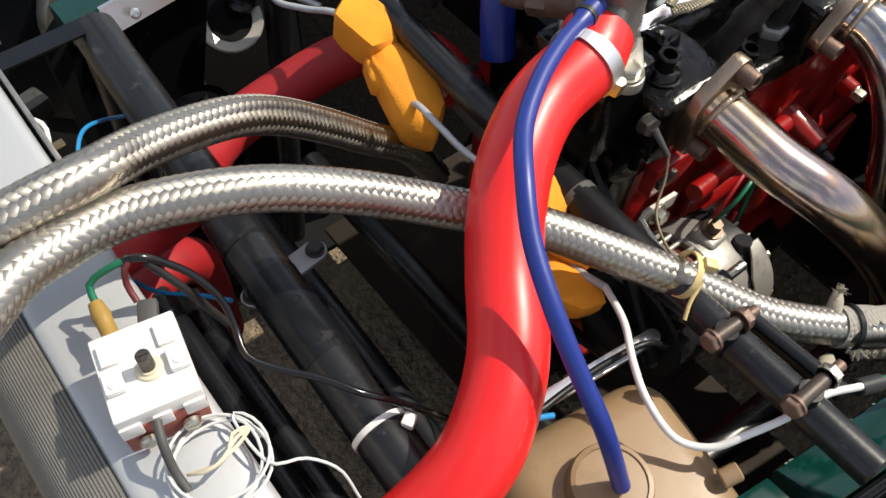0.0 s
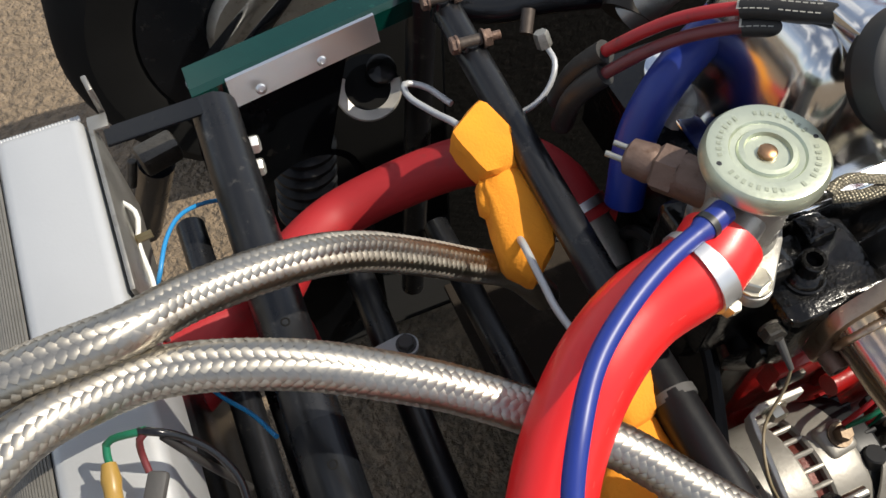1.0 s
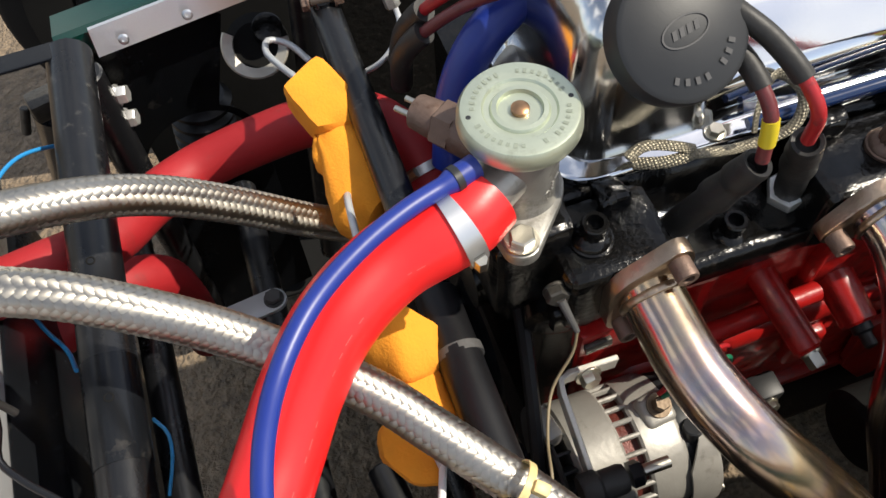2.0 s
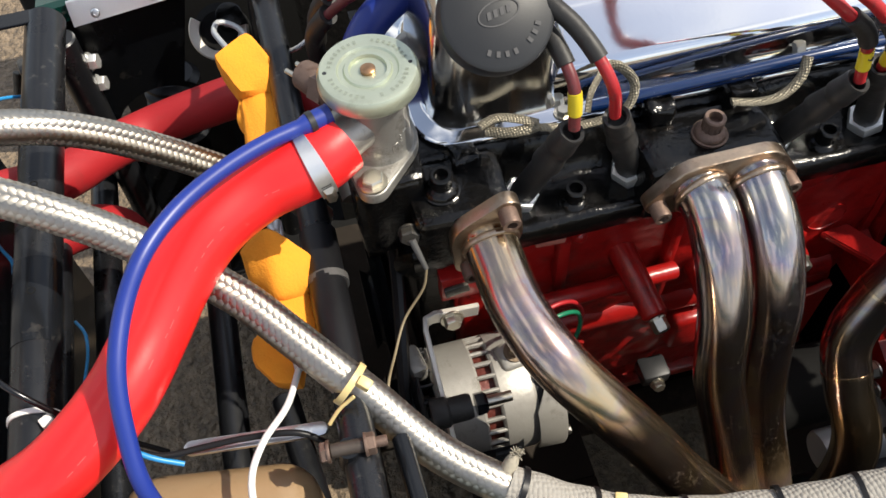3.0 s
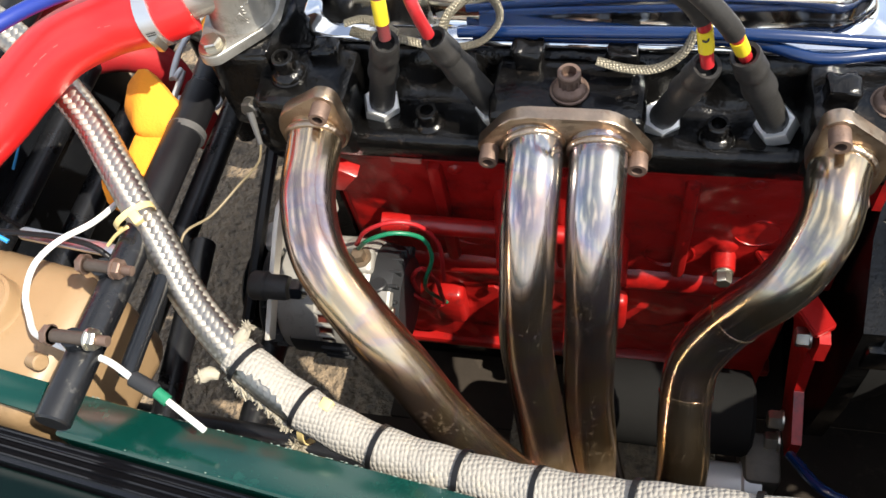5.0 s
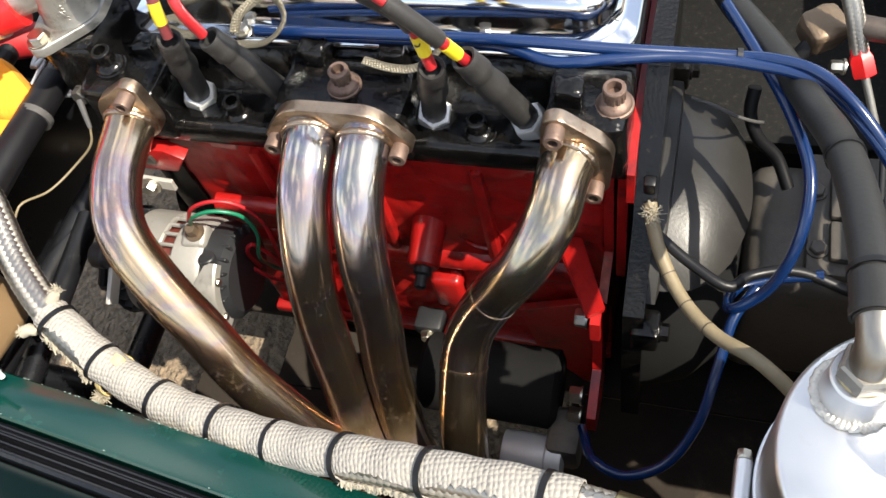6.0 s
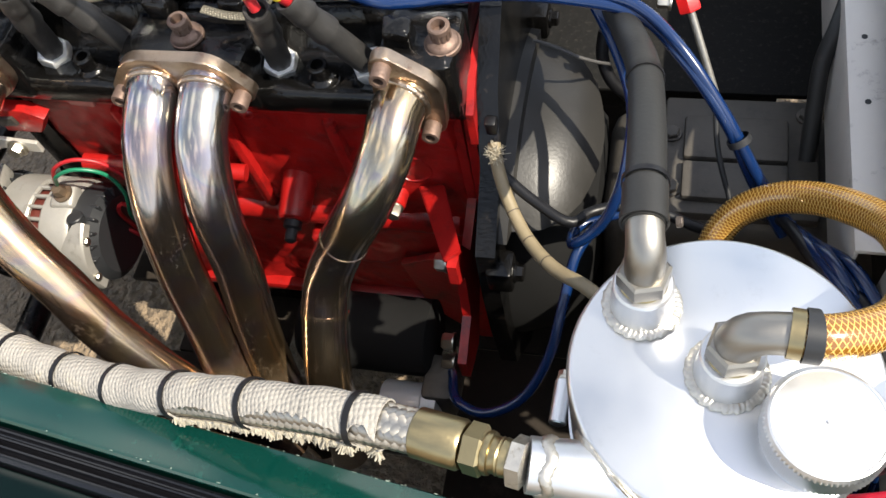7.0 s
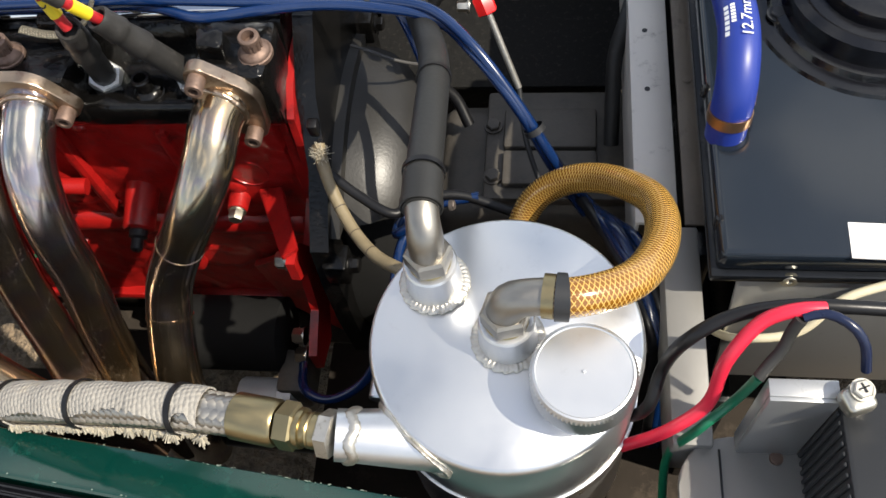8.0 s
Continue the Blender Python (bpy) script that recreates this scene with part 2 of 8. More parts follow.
# Dark brown that puts the shade of the ground into the added sheets.
M_SHADE_SHEET = mat("shade_sheet_brown", (0.030, 0.024, 0.019), 0.95, 0, 0.5, 12, 0.5, 120, spec=0.2, dirt=((0.07, 0.055, 0.042), 0.25, 20))
M_TUNNEL = mat("dusty_black_tunnel", (0.008, 0.0078, 0.0072), 0.8, 0, 0.5, 60, 0.9, 150, spec=0.2, dirt=((0.035, 0.031, 0.027), 0.3, 160))
M_CHROME = mat("chrome", (0.74, 0.75, 0.77), 0.09, 1.0, 0.05, 10, 0.02, 300, rvar=0.03)
M_CHROME_DULL = mat("hazed_chrome", (0.66, 0.66, 0.66), 0.15, 1.0, 0.08, 14, 0.02, 200, rvar=0.05)
M_BRASS = mat("brass", (0.34, 0.275, 0.15), 0.33, 1.0, 0.15, 60, 0.08, 400)
M_SEAL = mat("glossy_black_seal", (0.004, 0.004, 0.005), 0.16, 0, 0.2, 30, 0.08, 300)
M_RUBBER = mat("black_rubber", (0.007, 0.007, 0.008), 0.38, 0, 0.25, 40, 0.06, 400, spec=0.3)
M_BOOT = mat("dark_perished_boot", (0.022, 0.021, 0.020), 0.5, 0, 0.4, 90, 0.2, 300, spec=0.35, dirt=((0.055, 0.05, 0.045), 0.15, 90))
M_CORE = mat("dusty_fin_core", (0.21, 0.20, 0.18), 0.5, 0.5, 0.25, 60, 0.1, 400)
M_GREY_RUBBER = mat("grey_worn_rubber", (0.062, 0.060, 0.058), 0.6, 0, 0.25, 45, 0.2, 300)
M_DARK_RUBBER = mat("dusty_dark_rubber", (0.017, 0.017, 0.0165), 0.5, 0, 0.3, 40, 0.12, 300, spec=0.35, dirt=((0.05, 0.047, 0.043), 0.15, 50))
M_BRONZE = mat("tarnished_bronze", (0.17, 0.125, 0.085), 0.5, 0.7, 0.25, 80, 0.3, 400)
M_ALT = mat("matte_die_cast", (0.34, 0.325, 0.295), 0.45, 0.45, 0.15, 40, 0.2, 260, dirt=((0.20, 0.185, 0.16), 0.25, 45))
M_PLASTIC = mat("black_plastic", (0.018, 0.019, 0.021), 0.44, 0, 0.15, 30, 0.03, 900, spec=0.4)
M_FOAM = mat("yellow_foam", (0.80, 0.295, 0.018), 0.95, 0, 0.15, 40, 0.5, 500)
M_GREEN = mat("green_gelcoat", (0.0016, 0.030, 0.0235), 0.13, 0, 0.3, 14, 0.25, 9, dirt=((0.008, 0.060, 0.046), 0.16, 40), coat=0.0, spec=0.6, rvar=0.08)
# Body green darkened for the outer side, to offset its bright sky reflection.
M_GREEN_DARKENED = mat("darkened_side_gelcoat", (0.0005, 0.0045, 0.0034), 0.12, 0, 0.2, 20, 0.2, 9, coat=0.0, spec=0.28)
M_CHIP = mat("chipped_gelcoat", (0.17, 0.21, 0.18), 0.8, 0, 0.2, 200, 0.2, 500)
M_GREY_ALU = mat("painted_radiator_tank", (0.48, 0.49, 0.50), 0.42, 0.35, 0.06, 10, 0.06, 400)
M_TAN = mat("yellowed_plastic", (0.27, 0.178, 0.095), 0.42, 0, 0.18, 14, 0.15, 90, dirt=((0.20, 0.13, 0.065), 0.3, 22))
M_WHITE = mat("white_plastic", (0.76, 0.74, 0.71), 0.45, 0, 0.05, 30, 0.05, 300)
M_BRICK_PLASTIC = mat("red_brown_plastic", (0.28, 0.07, 0.05), 0.5, 0, 0.1, 30, 0.1, 300)
M_CAP = mat("green_zinc_cap", (0.52, 0.56, 0.44), 0.36, 0.75, 0.08, 25, 0.1, 300, dirt=((0.36, 0.38, 0.28), 0.2, 60))
M_COPPER = mat("copper_rivet", (0.42, 0.24, 0.13), 0.35, 1.0, 0.2, 80, 0.1, 300)
M_WRAP = cord_wrap("glass_fibre_sleeve", (0.285, 0.266, 0.235), 0.85, 0.0, (330, 260, 1), (0.42, 0.36, 0.26))
M_STRAP = cord_wrap("tarnished_woven_strap", (0.19, 0.17, 0.125), 0.42, 0.6, (480, 480, 1), (0.07, 0.06, 0.045))
M_PLUG = mat("bright_plug_plating", (0.88, 0.88, 0.86), 0.42, 0.85, 0.06, 60, 0.03, 400)
M_FRAY = mat("frayed_cotton", (0.34, 0.305, 0.235), 0.95, 0, 0.25, 120, 0.6, 500)
M_TIE = mat("nylon_tie", (0.62, 0.56, 0.40), 0.45, 0, 0.1, 60, 0.05, 300)
M_TIE_Y = mat("yellow_nylon_tie", (0.60, 0.47, 0.21), 0.45, 0, 0.1, 60, 0.05, 300)
M_BELL = mat("dark_cast_bellhousing", (0.021, 0.0198, 0.018), 0.40, 0.0, 0.3, 18, 0.14, 380, dirt=((0.035, 0.032, 0.029), 0.14, 50), spec=0.4)
M_WIRE_TAN = mat("tan_loom_tape", (0.20, 0.16, 0.095), 0.5, 0, 0.25, 60, 0.2, 300)
M_WIRE_WHITE = mat("white_cable", (0.7, 0.7, 0.67), 0.4, 0, 0.08, 40, 0.0)
M_WIRE_BLUE = mat("blue_cable", (0.003, 0.017, 0.070), 0.22, 0, 0.1, 40, 0.0, coat=0.3)
M_WIRE_DARK = mat("blue_black_cable", (0.004, 0.009, 0.035), 0.3, 0, 0.2, 60, 0.0)
M_WIRE_SKY = mat("light_blue_wire", (0.02, 0.22, 0.5), 0.35, 0, 0.1, 40, 0.0)
M_WIRE_RED = mat("red_cable", (0.62, 0.02, 0.05), 0.32, 0, 0.1, 40, 0.0)
M_WIRE_GREEN = mat("green_wire", (0.01, 0.15, 0.075), 0.35, 0, 0.1, 40, 0.0)
M_LEAD = mat("red_ignition_lead", (0.34, 0.012, 0.016), 0.42, 0, 0.2, 40, 0.05, 300, dirt=((0.06, 0.02, 0.02), 0.3, 70))
M_LEAD_OLD = mat("grimy_red_lead", (0.13, 0.022, 0.024), 0.45, 0, 0.3, 60, 0.05, 300, dirt=((0.03, 0.02, 0.02), 0.3, 90))
M_YELLOW = mat("yellow_sleeve", (0.62, 0.48, 0.02), 0.4, 0, 0.05, 40, 0.0)
M_GOLD_HOSE = mat("amber_reinforced_hose", (0.18, 0.072, 0.008), 0.14, 0, 0.25, 30, 0.0, coat=0.8)
M_GOLD_CORD = mat("golden_cord", (0.52, 0.33, 0.085), 0.4, 0, 0.15, 60, 0.0)
M_AMBER = mat("dull_amber_insulator", (0.34, 0.21, 0.05), 0.35, 0, 0.2, 90, 0.05, 300)
M_GLOSS_BLACK = mat("gloss_dark_panel", (0.009, 0.013, 0.019), 0.16, 0, 0.3, 5, 0.02, 200, coat=0.2, rvar=0.10)
M_TYRE = mat("tyre_rubber", (0.010, 0.010, 0.010), 0.85, 0, 0.3, 20, 0.2, 140, spec=0.1)
M_TEXT_W = mat("white_print", (0.75, 0.75, 0.75), 0.6, 0, 0.05, 40, 0.0)
M_PRINT = mat("faded_print", (0.40, 0.38, 0.33), 0.6, 0, 0.3, 200, 0.0)
M_TEXT_D = mat("embossed_print", (0.30, 0.33, 0.26), 0.5, 0.5, 0.1, 60, 0.0)
M_TEXT_G = mat("moulded_relief", (0.034, 0.034, 0.037), 0.5, 0, 0.1, 60, 0.0)
M_CLEAR = mat("clear_tubing", (0.62, 0.62, 0.60), 0.12, 0, 0.08, 40, 0.0, coat=0.6)


# ---------------------------------------------------------------- builders
def thing(name, at, label="", category="", group="", kind=""):
    ob = new(name)
    ob.empty_display_size = 0.02
    ob.location = at
    return tagged(ob, label, category, group, kind)


def part(name, bm, material, parent=None, label="", sharp=35):
    me = bpy.data.meshes.new(name)
    bm.normal_update()
    bm.to_mesh(me)
    bm.free()
    me.materials.append(material)
    me.shade_smooth()
    me.set_sharp_from_angle(angle=radians(sharp))
    ob = new(name, me)
    if parent is not None:
        ob.parent = parent
        if parent.data is None:
            ob.matrix_parent_inverse = Matrix.Translation(-Vector(parent.location))
    if label:
        ob["label"] = label
    return ob


def frame_of(axis):
    return Vector(axis).normalized().to_track_quat("Z", "Y").to_matrix()


def lathe(bm, at, axis, profile, seg=24, turn=0.0, scale=(1, 1)):
    """Revolve (radius, height) pairs round an axis; closes the ends where the radius is zero."""
    at, f = Vector(at), frame_of(axis)
    rings = []
    for r, h in profile:
        if r < 1e-6:
            rings.append([bm.verts.new(at + f @ Vector((0, 0, h)))])
        else:
            rings.append([bm.verts.new(at + f @ Vector((scale[0] * r * math.cos(2 * math.pi * k / seg + turn), scale[1] * r * math.sin(2 * math.pi * k / seg + turn), h))) for k in range(seg)])
    for a, b in zip(rings, rings[1:]):
        for k in range(seg):
            q = (k + 1) % seg
            loop = [a[k % len(a)], a[q % len(a)], b[q % len(b)], b[k % len(b)]]
            loop = list(dict.fromkeys(loop))
            if len(loop) > 2:
                bm.faces.new(loop)
    for ring, flip in ((rings[0], True), (rings[-1], False)):
        if len(ring) > 2:
            bm.faces.new(ring[::-1] if flip else ring)
    return bm


def rod(bm, a, b, r, r2=None, seg=16, edge=0.0):
    a, b = Vector(a), Vector(b)
    h = (b - a).length
    r2 = r if r2 is None else r2
    prof = [(r - edge, 0), (r, edge), (r2, h - edge), (r2 - edge, h)] if edge else [(r, 0), (r2, h)]
    return lathe(bm, a, b - a, prof, seg)


def box(bm, at, size, turn=(0, 0, 0), bevel=0.0, seg=2):
    m = Matrix.Translation(at) @ Euler([radians(v) for v in turn]).to_matrix().to_4x4() @ Matrix.Diagonal((*size, 1))
    made = bmesh.ops.create_cube(bm, size=1.0, matrix=m)
    if bevel:
        edges = list({e for v in made["verts"] for e in v.link_edges})
        bmesh.ops.bevel(bm, geom=edges, offset=bevel, segments=seg, profile=0.5, affect="EDGES", clamp_overlap=True)
    return bm


def slab(bm, outline, at, normal, thick, xdir=(1, 0, 0), bevel=0.0):
    """A plate: a 2D outline in the plane at 'at' with that normal, thickened along it."""
    nz = Vector(normal).normalized()
    nx = (Vector(xdir) - nz * Vector(xdir).dot(nz)).normalized()
    ny = nz.cross(nx)
    low = [bm.verts.new(Vector(at) + nx * x + ny * y) for x, y in outline]
    top = [bm.verts.new(Vector(at) + nx * x + ny * y + nz * thick) for x, y in outline]
    bm.faces.new(low[::-1])
    cap = bm.faces.new(top)
    for k in range(len(low)):
        q = (k + 1) % len(low)
        bm.faces.new((low[k], low[q], top[q], top[k]))
    if bevel:
        bmesh.ops.bevel(bm, geom=list(cap.edges), offset=bevel, segments=2, profile=0.5, affect="EDGES", clamp_overlap=True)
    return bm


def oval(parts, n=14):
    """Outline round circles (x, y, r) given in order: their convex hull."""
    pts = [(x + r * math.cos(2 * math.pi * k / n), y + r * math.sin(2 * math.pi * k / n)) for x, y, r in parts for k in range(n)]
    pts = sorted(set((round(x, 6), round(y, 6)) for x, y in pts))

    def half(seq):
        out = []
        for p in seq:
            while len(out) > 1 and (out[-1][0] - out[-2][0]) * (p[1] - out[-2][1]) - (out[-1][1] - out[-2][1]) * (p[0] - out[-2][0]) <= 0:
                out.pop()
            out.append(p)
        return out[:-1]
    return half(pts) + half(pts[::-1])


def spline(points, step=0.005):
    """Smooth line through points, as evenly spaced places."""
    p = [Vector(q) for q in points]
    p = [p[0] * 2 - p[1]] + p + [p[-1] * 2 - p[-2]]
    fine = []
    for i in range(1, len(p) - 2):
        p0, p1, p2, p3 = p[i - 1:i + 3]
        d0, d1, d2 = (max(1e-5, (b - a).length) ** 0.5 for a, b in ((p0, p1), (p1, p2), (p2, p3)))
        m1 = (p1 - p0) / d0 - (p2 - p0) / (d0 + d1) + (p2 - p1) / d1
        m2 = (p2 - p1) / d1 - (p3 - p1) / (d1 + d2) + (p3 - p2) / d2
        for k in range(24):
            t = k / 24
            h = (2 * t ** 3 - 3 * t ** 2 + 1, t ** 3 - 2 * t ** 2 + t, -2 * t ** 3 + 3 * t ** 2, t ** 3 - t ** 2)
            fine.append(p1 * h[0] + m1 * d1 * h[1] + p2 * h[2] + m2 * d1 * h[3])
    fine.append(p[-2])
    for _ in range(3):
        fine = [fine[0]] + [(a + b * 2 + c) / 4 for a, b, c in zip(fine, fine[1:], fine[2:])] + [fine[-1]]
    run = [0.0]
    for a, b in zip(fine, fine[1:]):
        run.append(run[-1] + (b - a).length)
    count = max(3, int(run[-1] / step) + 1)
    out, k = [], 0
    for i in range(count):
        want = run[-1] * i / (count - 1)
        while k < len(run) - 2 and run[k + 1] < want:
            k += 1
        u = (want - run[k]) / max(1e-9, run[k + 1] - run[k])
        out.append(fine[k].lerp(fine[k + 1], min(1, u)))
    return out, run[-1]


class Line:
    """A hose's centre line with frames that do not twist."""

    def __init__(self, points, step=0.005):
        self.p, self.length = spline(points, step)
        n = len(self.p)
        self.t = [(self.p[min(n - 1, i + 1)] - self.p[max(0, i - 1)]).normalized() for i in range(n)]
        a = Vector((0, 0, 1)) if abs(self.t[0].z) < 0.9 else Vector((1, 0, 0))
        a = (a - self.t[0] * a.dot(self.t[0])).normalized()
        self.a = []
        for t in self.t:
            a = (a - t * a.dot(t)).normalized()
            self.a.append(a)
        self.b = [t.cross(a) for t, a in zip(self.t, self.a)]

    def at(self, s, theta, r):
        u = max(0.0, min(0.9999, s / self.length)) * (len(self.p) - 1)
        i = int(u)
        f = u - i
        q = self.p[i].lerp(self.p[i + 1], f)
        a = self.a[i].lerp(self.a[i + 1], f)
        b = self.b[i].lerp(self.b[i + 1], f)
        return q + (a * math.cos(theta) + b * math.sin(theta)) * r

    def nearest(self, place):
        k = min(range(len(self.p)), key=lambda i: (self.p[i] - Vector(place)).length)
        return self.length * k / (len(self.p) - 1)


def hose(bm, line, r, seg=20, start=0.0, end=None, swell=None, open_end=False, flat=1.0):
    """Sweep a circle along a Line from start to end; swell(s) scales the radius. UV in metres."""
    uv = bm.loops.layers.uv.verify()
    end = line.length if end is None else end
    count = max(2, int((end - start) / 0.005) + 1)
    rings, ss = [], []
    for i in range(count):
        s = start + (end - start) * i / (count - 1)
        k = swell(s) if swell else 1.0
        ring = [line.at(s, 2 * math.pi * j / seg, r * k) for j in range(seg)]
        if flat != 1.0:
            mid, a = line.at(s, 0, 0), (line.at(s, 0, 1) - line.at(s, 0, 0)).normalized()
            ring = [q - a * (q - mid).dot(a) * (1 - flat) for q in ring]
        rings.append([bm.verts.new(q) for q in ring])
        ss.append(s)
    for i in range(count - 1):
        for j in range(seg):
            q = (j + 1) % seg
            f = bm.faces.new((rings[i][j], rings[i][q], rings[i + 1][q], rings[i + 1][j]))
            for loop, (s, v) in zip(f.loops, ((ss[i], j), (ss[i], j + 1), (ss[i + 1], j + 1), (ss[i + 1], j))):
                loop[uv].uv = (s, v / seg * 2 * math.pi * r)
    if not open_end:
        bm.faces.new(rings[0][::-1])
        bm.faces.new(rings[-1])
    return bm


def braid(line, r, strands, width, lift, turn_len, start=0.0, end=None, material=None, name="braid", parent=None, label=""):
    """Woven sleeve of flat strands wound both ways round a hose, passing over and under one another."""
    end = line.length if end is None else end
    verts, faces, flat_uv = [], [], []
    per = strands * 2
    step = turn_len / per
    for way in (1, -1):
        for k in range(strands):
            base = 2 * math.pi * k / strands
            n = int((end - start) / step) + 1
            rows = []
            for i in range(n + 1):
                s = min(end, start + i * step)
                th = base + way * 2 * math.pi * (s - start) / turn_len
                phase = (i + 2 * k) % 4 if way > 0 else (2 * k - i) % 4
                up = lift if (phase < 2) == (way > 0) else 0.0
                ds, dt = width * 0.5, way * -width * 0.5 / r
                c = 0.7071
                row = []
                for w, drop in ((-1, -0.30), (0, 0.05), (1, -0.30)):
                    row.append(len(verts))
                    verts.append(line.at(s + w * ds * c, th + w * dt * c, r + up + drop * lift))
                    flat_uv.append((s * 1.4142, w * width * 0.5))
                rows.append(row)
            for a, b in zip(rows, rows[1:]):
                for q in (0, 1):
                    f = (a[q], a[q + 1], b[q + 1], b[q])
                    faces.append(f if way > 0 else f[::-1])
    me = bpy.data.meshes.new(name)
    me.from_pydata(verts, [], faces)
    layer = me.uv_layers.new(name="UVMap")
    for loop in me.loops:
        layer.data[loop.index].uv = flat_uv[loop.vertex_index]
    me.materials.append(material)
    me.shade_smooth()
    ob = new(name, me)
    ob.parent = parent
    ob.matrix_parent_inverse = Matrix.Translation(-Vector(parent.location))
    if label:
        ob["label"] = label
    return tagged(ob, kind="stuff")


def band(bm, line, s, r, width, seg=20):
    """A thin ring round a hose."""
    rings = []
    for ds, k in ((-width / 2, 1.0), (-width / 2, 1.07), (width / 2, 1.07), (width / 2, 1.0)):
        rings.append([bm.verts.new(line.at(s + ds, 2 * math.pi * j / seg, r * k)) for j in range(seg)])
    for a, b in zip(rings, rings[1:]):
        for j in range(seg):
            q = (j + 1) % seg
            bm.faces.new((a[j], a[q], b[q], b[j]))
    return bm


def bolt(bm, at, axis, af=0.013, head=0.008, washer=0.0, shank=0.0, socket=False, turn=0.3):
    """A hexagon or socket-head bolt standing on 'at' along axis."""
    if washer:
        lathe(bm, at, axis, [(washer * 0.98, 0), (washer, 0.0006), (washer * 0.97, 0.0018)], 24)
    r = af / 2 / 0.866
    if socket:
        c = r * 0.55
        lathe(bm, at, axis, [(r, 0), (r, head * 0.9), (r * 0.93, head), (c, head), (c, head * 0.4), (0, head * 0.35)], 20)
    else:
        lathe(bm, at, axis, [(r, 0), (r, head * 0.85), (r * 0.86, head)], 6, turn)
    if shank:
        lathe(bm, Vector(at) - Vector(axis).normalized() * shank, axis, [(r * 0.55, 0), (r * 0.55, shank + head * 0.1)], 14)
    return bm


def words(text, size, m, material, parent, name="lettering"):
    cu = bpy.data.curves.new(name, "FONT")
    cu.body, cu.size, cu.extrude, cu.align_x, cu.align_y = text, size, 0.0002, "CENTER", "CENTER"
    tmp = bpy.data.objects.new("tmp", cu)
    me = bpy.data.meshes.new_from_object(tmp)
    bpy.data.objects.remove(tmp)
    bpy.data.curves.remove(cu)
    me.transform(m)
    me.materials.clear()
    me.materials.append(material)
    ob = new(name, me)
    ob.parent = parent
    if parent.data is None:
        ob.matrix_parent_inverse = Matrix.Translation(-Vector(parent.location))
    return ob


def facing(at, normal, up=(0, 0, 1)):
    """A matrix that lays a flat drawing at a place, facing along normal."""
    z = Vector(normal).normalized()
    y = (Vector(up) - z * Vector(up).dot(z)).normalized()
    x = y.cross(z)
    m = Matrix((x, y, z)).transposed().to_4x4()
    m.translation = at
    return m


def cable(name, points, r, material, label, category="cable", group="", seg=16, parent=None):
    """A plain cable or hose as a thing of its own, or as a part."""
    line = Line(points)
    bm = hose(bmesh.new(), line, r, seg)
    if parent is None:
        ob = part(name, bm, material)
        tagged(ob, label, category, group)
    else:
        ob = part(name, bm, material, parent, label)
    return ob, line


def roughen(bm, amp, scale, cuts=0, seed=0.0):
    """Sand-cast unevenness: optional subdivision, then noise along the normals."""
    if cuts:
        bmesh.ops.subdivide_edges(bm, edges=list(bm.edges), cuts=cuts, use_grid_fill=True)
    bm.normal_update()
    off = Vector((seed, seed * 1.7, seed * 0.3))
    moves = [(v, v.normal * amp * (noise.noise(v.co * scale + off) + 0.5 * noise.noise(v.co * scale * 2.7 + off))) for v in bm.verts]
    for v, d in moves:
        v.co += d
    return bm


def structure(name, bm, material, label, category=""):
    return tagged(part(name, bm, material), label, category, kind="structure")


# ---------------------------------------------------------------- ground and body shell
bm = bmesh.new()
bmesh.ops.create_grid(bm, x_segments=60, y_segments=60, size=1.0)
for v in bm.verts:
    far = max(abs(v.co.x), abs(v.co.y))
    v.co *= 2.5 if far < 0.9 else 400
    v.co.z = 0.012 * noise.noise(v.co * 5) if far < 0.9 else 0.0
structure("ground", bm, M_GROUND, "dry brown gravel and dirt under the car", "ground")

near_rail = thing("body_side", (0.2, -0.25, 0.3), "dark green glossy fibreglass body side with black seal strip", "car body")


def rail_strip(bm, x0, x1, rows):
    """A body edge that runs in plan from x0 to x1; rows of (offset outward, height)."""
    n = 14
    grid = []
    for i in range(n + 1):
        x = x0 + (x1 - x0) * i / n
        y, rise = -0.2364 - 0.1214 * (x - 0.205), 0.0293 * (x - 0.205)
        grid.append([bm.verts.new((x, y - o, h + rise + 0.0005 * math.sin(31 * x))) for o, h in rows])
    for a, b in zip(grid, grid[1:]):
        for k in range(len(rows) - 1):
            bm.faces.new((a[k], b[k], b[k + 1], a[k + 1]))
    bm.faces.new(grid[0][::1])
    bm.faces.new(grid[-1][::-1])
    return bm


part("upper_edge", rail_strip(bmesh.new(), -0.145, 1.1, [(0.003, 0.522), (0.0, 0.540), (0.0012, 0.5430), (0.030, 0.5562), (0.0325, 0.5568), (0.034, 0.5552), (0.0345, 0.535)]), M_GREEN, near_rail, "green painted lip with scuffs")
part("seal_strip", rail_strip(bmesh.new(), -0.30, 1.1, [(0.0345, 0.535), (0.036, 0.547), (0.042, 0.549), (0.048, 0.545), (0.051, 0.546), (0.057, 0.543), (0.060, 0.533)]), M_SEAL, near_rail, "black rubber seal")
part("outer_panel", rail_strip(bmesh.new(), -0.5, 1.1, [(0.058, 0.512), (0.060, 0.537), (0.075, 0.540), (0.11, 0.527), (0.15, 0.49), (0.19, 0.41), (0.2, 0.12), (0.19, 0.12)]), M_GREEN_DARKENED, near_rail, "green curved side panel, darkened in colour against sky reflection")
